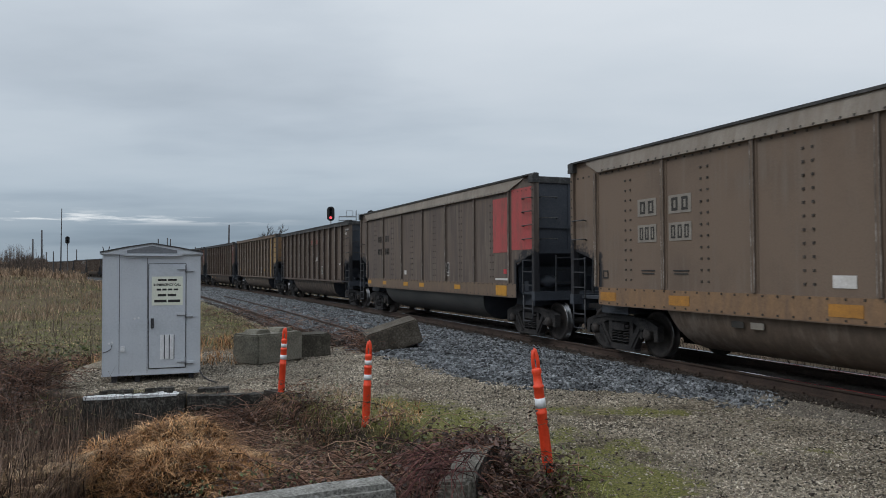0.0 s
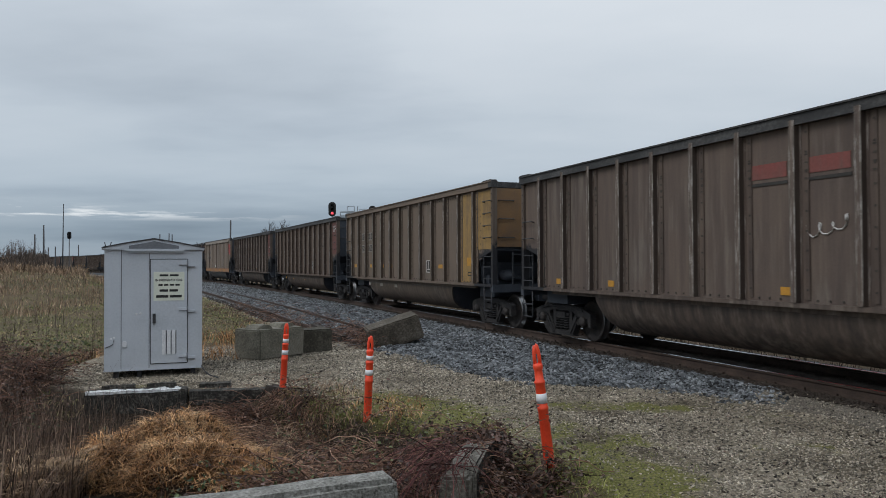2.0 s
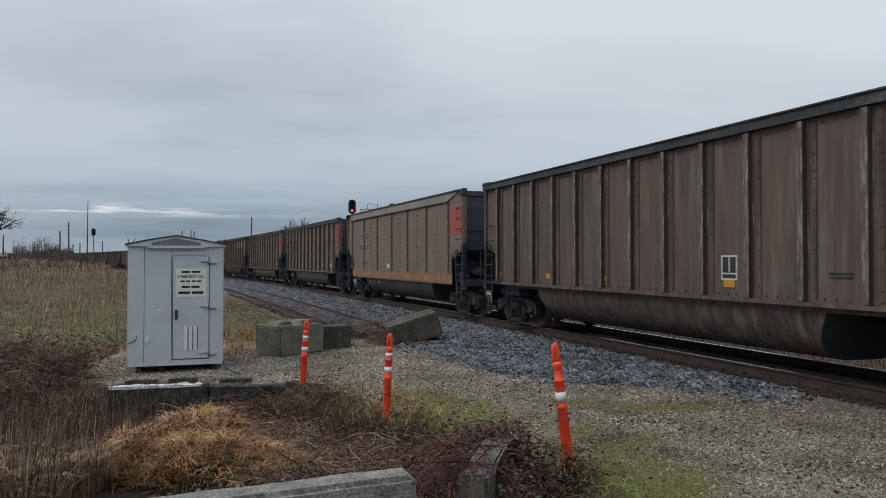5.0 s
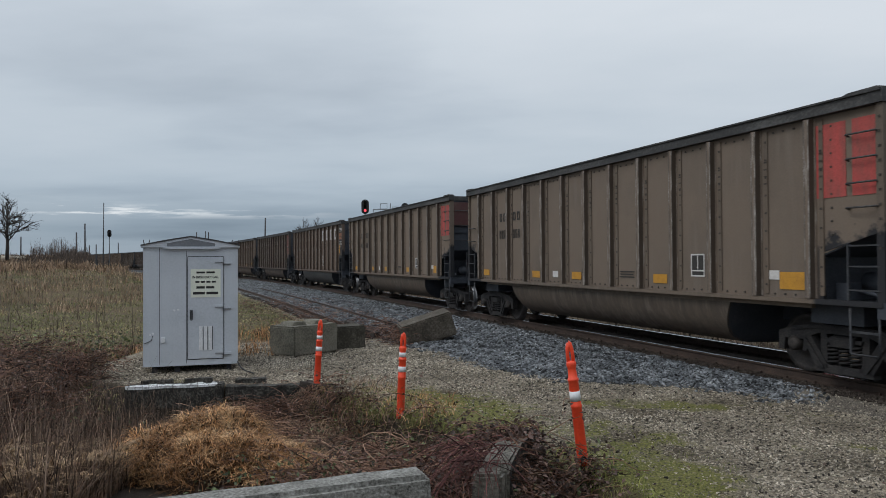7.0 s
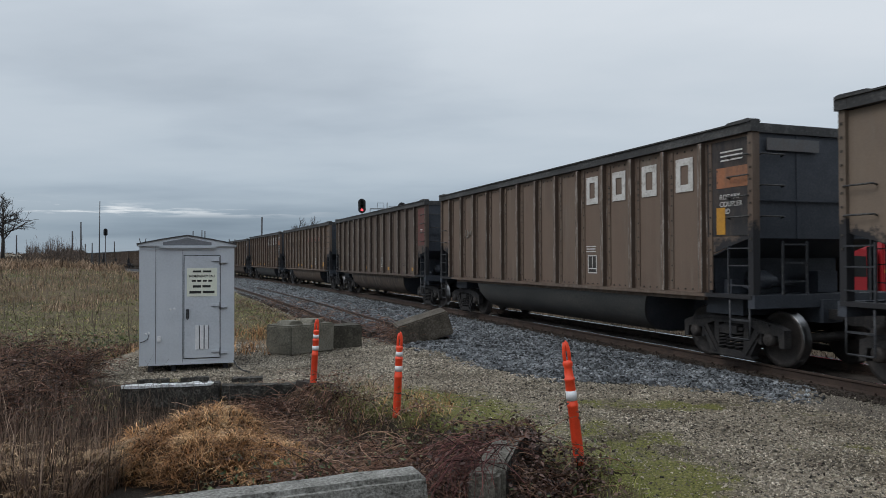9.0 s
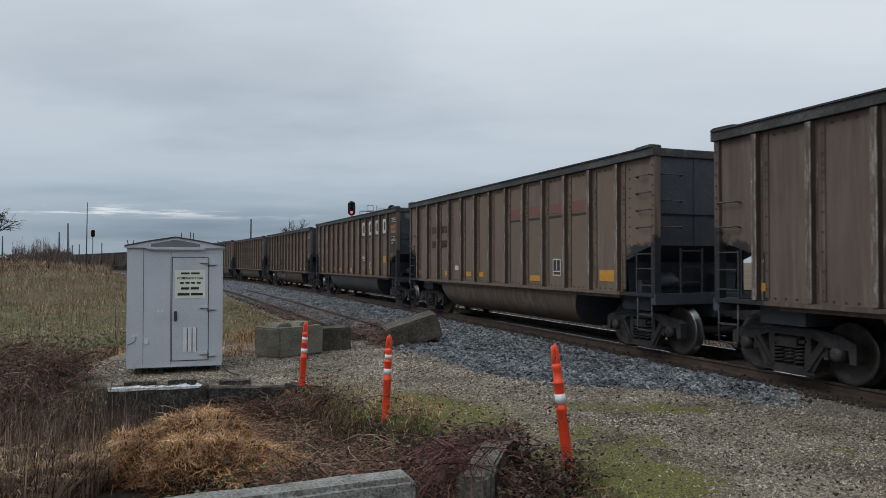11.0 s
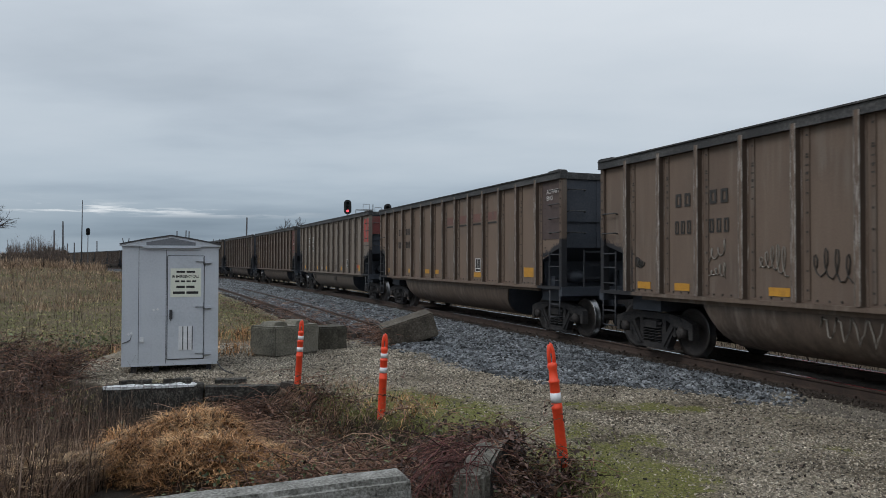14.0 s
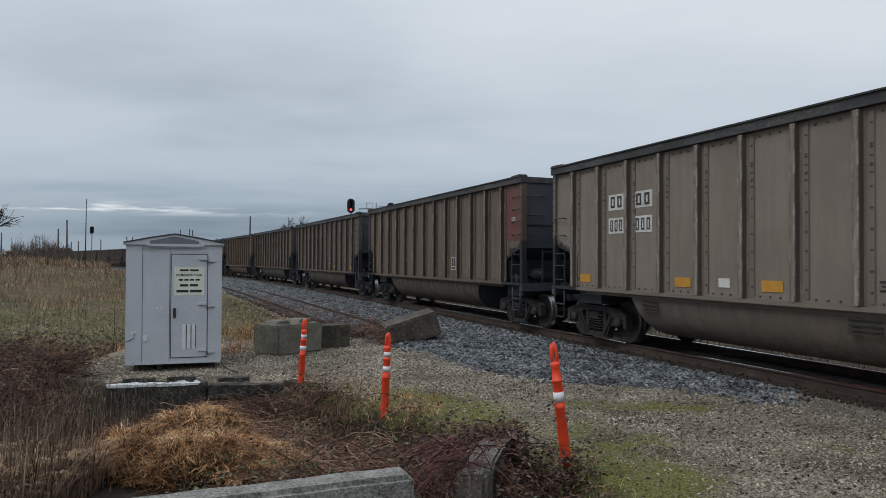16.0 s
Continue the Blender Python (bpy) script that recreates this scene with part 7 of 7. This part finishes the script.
    foot, tall, way = ground_z(x, y), rnd.uniform(0.22, 0.52, n), rnd.normal(-0.1, 0.7, n)
    blades("plume_stems", np.column_stack([x, y, foot]), tall, way, np.full(n, 0.25), rnd.uniform(0.006, 0.010, n), DEADGRASS, "pale stems bearing drooping seed heads", "grass", 5)
    tip = np.column_stack([x + tall * 0.25 * np.cos(way), y + tall * 0.25 * np.sin(way), foot + tall * 0.8625])
    m = 7
    hd = np.repeat(way, m) + rnd.normal(0, 0.35, n * m)
    blades("seed_heads", np.repeat(tip, m, 0) + rnd.normal(0, 0.012, (n * m, 3)), rnd.uniform(0.08, 0.17, n * m), hd, rnd.uniform(0.9, 1.9, n * m), rnd.uniform(0.008, 0.017, n * m), PLUME, "pale drooping seed heads above the dead grass", "grass", 6)

    # the field, coarser with distance
    def field(name, n, near, far, power, west, low, high, seed, keep_if, bend, mat, label, wide):
        r = np.random.RandomState(seed)
        d = near + (far - near) * r.uniform(0, 1, n) ** power
        az = r.uniform(-0.74, west, n)
        x, y = d * np.sin(az), d * np.cos(az)
        a, side = beside_np(x, y)
        rim = rim_distance(x, y)
        keep = (side > 6.1) & ~((rim > -0.1) & (y < 19)) & keep_if(x, y, r)
        x, y, d = x[keep], y[keep], d[keep]
        n = len(x)
        blades(name, np.column_stack([x, y, ground_z(x, y) - 0.02]), r.uniform(low, high, n) * (0.6 + 0.5 * lumps(x, y, 2.3, 4) ** 2), r.uniform(0, 6.28, n), r.uniform(*bend, n), wide * (0.007 + 0.0005 * d) * r.uniform(0.6, 1.3, n), mat, label, "grass", 3)

    field("field_grass", 84000, 13, 80, 1.5, -0.10, 0.10, 0.34, 91, lambda x, y, r: r.uniform(0, 1, len(x)) < 0.9, (0.4, 1.8), FIELDGRASS, "short mixed green and dead grass across the field", 1.0)
    field("olive_field_weeds", 42000, 14, 60, 1.3, -0.25, 0.08, 0.26, 92, lambda x, y, r: lumps(x, y, 5.0, 3) + 0.4 * lumps(x, y, 1.3, 6) > -0.1, (0.6, 2.0), OLIVE, "low olive-green weeds in patches", 1.3)
    field("rank_field_grass", 40000, 36, 128, 1.0, -0.34, 0.35, 0.85, 93, lambda x, y, r: lumps(x, y, 9.0, 6) + 0.4 * step(np.hypot(x, y), 35, 50) > 0.15, (0.1, 0.8), DEADGRASS, "standing tan dead grass in drifts across the field", 0.9)
    field("ditch_weeds", 16000, 11.5, 22, 1.0, -0.42, 0.12, 0.5, 94, lambda x, y, r: rim_distance(x, y) < -0.6, (0.3, 1.5), CANE, "purple-brown dead weeds at the near edge of the field", 0.9)
    # tawny grass behind the cabinet and by the block
    n = 2600
    x, y = rnd.uniform(-8.2, -4.4, n), rnd.uniform(15.6, 21, n)
    keep = lumps(x, y, 1.6, 2) > 0.0
    x, y = x[keep], y[keep]
    n = len(x)
    blades("tawny_tufts", np.column_stack([x, y, ground_z(x, y)]), rnd.uniform(0.2, 0.55, n), rnd.uniform(0, 6.28, n), rnd.uniform(0.3, 1.2, n), rnd.uniform(0.01, 0.018, n), STRAW, "tawny dead grass tufts behind the cabinet", "grass", 3)
    # green grass along the pad's rim
    n = 17000
    x, y = rnd.uniform(-3.2, 2.6, n), rnd.uniform(5.4, 12.4, n)
    r = rim_distance(x, y)
    keep = (r > -0.9) & (r < 1.5) & (lumps(x, y, 0.8, 5) + rnd.normal(0, 0.25, n) > 0.12) & (x > -2.9)
    x, y, r = x[keep], y[keep], r[keep]
    n = len(x)
    blades("green_grass", np.column_stack([x, y, ground_z(x, y)]), rnd.uniform(0.03, 0.09, n) * np.where(r < 0.2, 2.0, 0.7), rnd.uniform(0, 6.28, n), rnd.uniform(0.3, 1.3, n), rnd.uniform(0.004, 0.008, n), GREEN, "short green grass along the edge of the gravel", "grass", 3)
    n = 24000
    x, y = rnd.uniform(-2.9, 1.2, n), rnd.uniform(6.0, 11.6, n)
    r = rim_distance(x, y)
    keep = (r < 0.0) & ((x > -2.0) | (y > 9.4)) & (lumps(x, y, 1.1, 12) + rnd.normal(0, 0.25, n) > 0.12)
    x, y = x[keep], y[keep]
    n = len(x)
    blades("bank_grass", np.column_stack([x, y, ground_z(x, y)]), rnd.uniform(0.07, 0.22, n), rnd.uniform(0, 6.28, n), rnd.uniform(0.3, 1.3, n), rnd.uniform(0.004, 0.009, n), GREEN, "olive grass growing up through the brambles", "grass", 4)
    # rank grass at the foot of the wing wall and the tall marker
    n = 1300
    x, y = rnd.normal(0.95, 0.28, n), rnd.normal(6.35, 0.42, n)
    keep = (x > 0.62)
    x, y = x[keep], y[keep]
    n = len(x)
    blades("wall_foot_grass", np.column_stack([x, y, ground_z(x, y)]), rnd.uniform(0.04, 0.17, n), rnd.uniform(0, 6.28, n), rnd.uniform(0.3, 1.5, n), rnd.uniform(0.005, 0.010, n), GREEN, "rank green grass at the foot of the wing wall", "grass", 4)
    # upright grey stems in the ditch and the thicket
    n = 420
    x, y = rnd.uniform(-8.5, -4.0, n), rnd.uniform(6.4, 12.5, n)
    keep = rim_distance(x, y) < -0.3
    x, y = x[keep], y[keep]
    n = len(x)
    canes("dry_stems", np.column_stack([x, y, ground_z(x, y)]), rnd.uniform(0.7, 1.35, n), rnd.uniform(0, 6.28, n), rnd.uniform(1.35, 1.57, n) + 0.5, rnd.uniform(0.003, 0.006, n), TWIG, "upright dry grey stems above the thicket", "stems", 81, 5)
    # green and greyish leaves of weeds among the dead growth
    n = 5200
    d, az = rnd.uniform(10.5, 25, n), rnd.uniform(-0.72, -0.40, n)
    x, y = d * np.sin(az), d * np.cos(az)
    keep = (lumps(x, y, 1.7, 14) + rnd.normal(0, 0.2, n) > 0.25) & (rim_distance(x, y) < -0.6)
    x, y, d = x[keep], y[keep], d[keep]
    leaves("weed_leaves", np.column_stack([x, y, ground_z(x, y) + rnd.uniform(0.05, 0.55, len(x)) * (1 - (d - 10) / 22)]), rnd.uniform(0.05, 0.11, len(x)) * (0.7 + d / 30), IVY, "dark green weed leaves at the edge of the field", 75)
    n = 2600
    x, y = rnd.uniform(-2.6, 1.3, n), rnd.uniform(6.0, 11.2, n)
    keep = rim_distance(x, y) < 0.1
    x, y = x[keep], y[keep]
    leaves("green_weed_leaves", np.column_stack([x, y, ground_z(x, y) + rnd.uniform(0.05, 0.45, len(x))]), rnd.uniform(0.03, 0.065, len(x)), IVY, "small green leaves among the brambles", 77)
    # dead stalks standing in the field
    n = 800
    d, az = rnd.uniform(14, 60, n) , rnd.uniform(-0.72, -0.36, n)
    x, y = d * np.sin(az), d * np.cos(az)
    keep = (lumps(x, y, 4.0, 15) > -0.1) & (beside_np(x, y)[1] > 6.5) & ~((rim_distance(x, y) > -0.4) & (y < 19))
    x, y, d = x[keep], y[keep], d[keep]
    n = len(x)
    blades("field_stalks", np.column_stack([x, y, ground_z(x, y)]), rnd.uniform(0.4, 1.0, n), rnd.uniform(0, 6.28, n), rnd.uniform(0.02, 0.35, n), (0.006 + 0.0004 * d) * rnd.uniform(0.7, 1.4, n), TWIG, "dark dead stalks standing in the field", "stems", 4)
    # thin leafless saplings along the skyline
    n = 330
    d, az = rnd.normal(113, 5, n), rnd.uniform(-0.74, -0.45, n)
    x, y = d * np.sin(az), d * np.cos(az)
    tall = np.clip(0.5 + 1.5 * lumps(x, y, 12, 16), 0.25, 1.6)
    blades("skyline_saplings", np.column_stack([x, y, ground_z(x, y) - 0.2]), rnd.uniform(0.7, 2.0, n) * tall, rnd.uniform(0, 6.28, n), rnd.uniform(0.02, 0.3, n), rnd.uniform(0.03, 0.07, n), TWIG, "thin leafless saplings along the far bank", "scrub", 4)
    n = 260
    d, az = rnd.normal(112, 4, n), rnd.uniform(-0.565, -0.515, n)
    x, y = d * np.sin(az), d * np.cos(az)
    foot = ground_z(x, y) - 0.2
    tall = rnd.uniform(1.2, 3.6, n) * np.clip(0.6 + 0.6 * lumps(x, y, 5, 18), 0.35, 1.1)
    blades("bank_brush", np.column_stack([x, y, foot]), tall, rnd.uniform(0, 6.28, n), rnd.uniform(0.02, 0.22, n), rnd.uniform(0.03, 0.055, n), TWIG, "wispy leafless brush on the far bank", "scrub", 4)
    m = 7
    hd = rnd.uniform(0, 6.28, n * m)
    up = np.repeat(tall, m) * rnd.uniform(0.35, 0.9, n * m)
    blades("brush_twigs", np.column_stack([np.repeat(x, m), np.repeat(y, m), np.repeat(foot, m) + up]), rnd.uniform(0.3, 0.9, n * m), hd, rnd.uniform(0.3, 0.8, n * m), rnd.uniform(0.015, 0.028, n * m), TWIG, "fine twigs of the leafless brush", "scrub", 3)
    n = 3600
    d, az = rnd.normal(104, 4.0, n), rnd.uniform(-0.54, -0.458, n)
    x, y = d * np.sin(az), d * np.cos(az)
    blades("hedge_scrub", np.column_stack([x, y, ground_z(x, y) - 0.1]), rnd.uniform(0.4, 1.5, n) * (0.7 + 0.4 * lumps(x, y, 4, 19)), rnd.uniform(0, 6.28, n), rnd.uniform(0.05, 0.5, n), rnd.uniform(0.05, 0.12, n), TWIG, "dark leafless hedge at the end of the bank", "scrub", 3)
    # scrub on the far bank
    n = 16000
    d = rnd.normal(104, 9, n)
    az = rnd.uniform(-0.76, -0.43, n)
    x, y = d * np.sin(az), d * np.cos(az)
    blades("bank_scrub", np.column_stack([x, y, ground_z(x, y) - 0.1]), rnd.uniform(0.2, 0.75, n) * (0.6 + 0.7 * np.abs(lumps(x, y, 8, 3))), rnd.uniform(0, 6.28, n), rnd.uniform(0.05, 0.7, n), rnd.uniform(0.06, 0.16, n), TWIG, "dark leafless scrub along the far bank", "scrub", 3)
    n = 9000
    d, az = rnd.uniform(60, 98, n), rnd.uniform(-0.60, -0.425, n)
    x, y = d * np.sin(az), d * np.cos(az)
    blades("bank_dead_grass", np.column_stack([x, y, ground_z(x, y) - 0.05]), rnd.uniform(0.35, 1.0, n), rnd.uniform(0, 6.28, n), rnd.uniform(0.1, 0.9, n), rnd.uniform(0.05, 0.11, n), DEADGRASS, "rank dead grass over the end of the bank", "grass", 3)
    # dead leaves and clods on the gravel
    n = 300
    x, y = rnd.uniform(0, 7, n), rnd.uniform(6.3, 11.5, n)
    keep = (rim_distance(x, y) > 0.2) & (beside_np(x, y)[1] > 2.0)
    x, y = x[keep], y[keep]
    leaves("pad_litter", np.column_stack([x, y, ground_z(x, y) + 0.012]), rnd.uniform(0.02, 0.055, len(x)), LEAF, "scattered dead leaves on the gravel", 73)
    # grass beyond the track, seen under the cars
    n = 16000
    a = rnd.uniform(2, 50, n)
    side = -rnd.uniform(2.3, 7.0, n)
    p = np.array([track(q, s)[:2] for q, s in zip(a, side)])
    blades("far_verge_grass", np.column_stack([p, ground_z(p[:, 0], p[:, 1])]), rnd.uniform(0.12, 0.42, n), rnd.uniform(0, 6.28, n), rnd.uniform(0.2, 1.2, n), rnd.uniform(0.008, 0.02, n), RANK, "dead verge grass on the far side of the track", "grass", 3)


STRAWCORE = material("shade_dark_thatch", [(0.010, 0.006, 0.004), (0.028, 0.016, 0.009), (0.07, 0.04, 0.02)], 0.95, 0, 6, 40, 0.8, 0.03)
grow_all()

# ---- what moves ----


def train_s(t):
    return FIRST + SPEED * t + GAIN * t * t


def car_pose(n, t):
    a = -(train_s(t) - n * CAR_LONG)
    ex, ey, _, _ = track(a - TRUCK_AT)
    wx, wy, _, _ = track(a + TRUCK_AT)
    return pose((ex + wx) / 2, (ey + wy) / 2, RAIL_TOP, 0, 0, math.degrees(math.atan2(ey - wy, ex - wx)))


def motions():
    for car, n in CARS:
        walk(car, [(0.5 * k, car_pose(n, 0.5 * k)) for k in range(33)])
    turns = [train_s(k / FPS) / WHEEL_R for k in range(16 * FPS + 1)]
    for ws, n, at, d in WHEELS:
        phase = (at + n) * 1.7
        walk(ws, [(k / FPS, Matrix.Translation((d, 0, WHEEL_R)) @ Matrix.Rotation(w + phase, 4, "Y")) for k, w in enumerate(turns)])


motions()
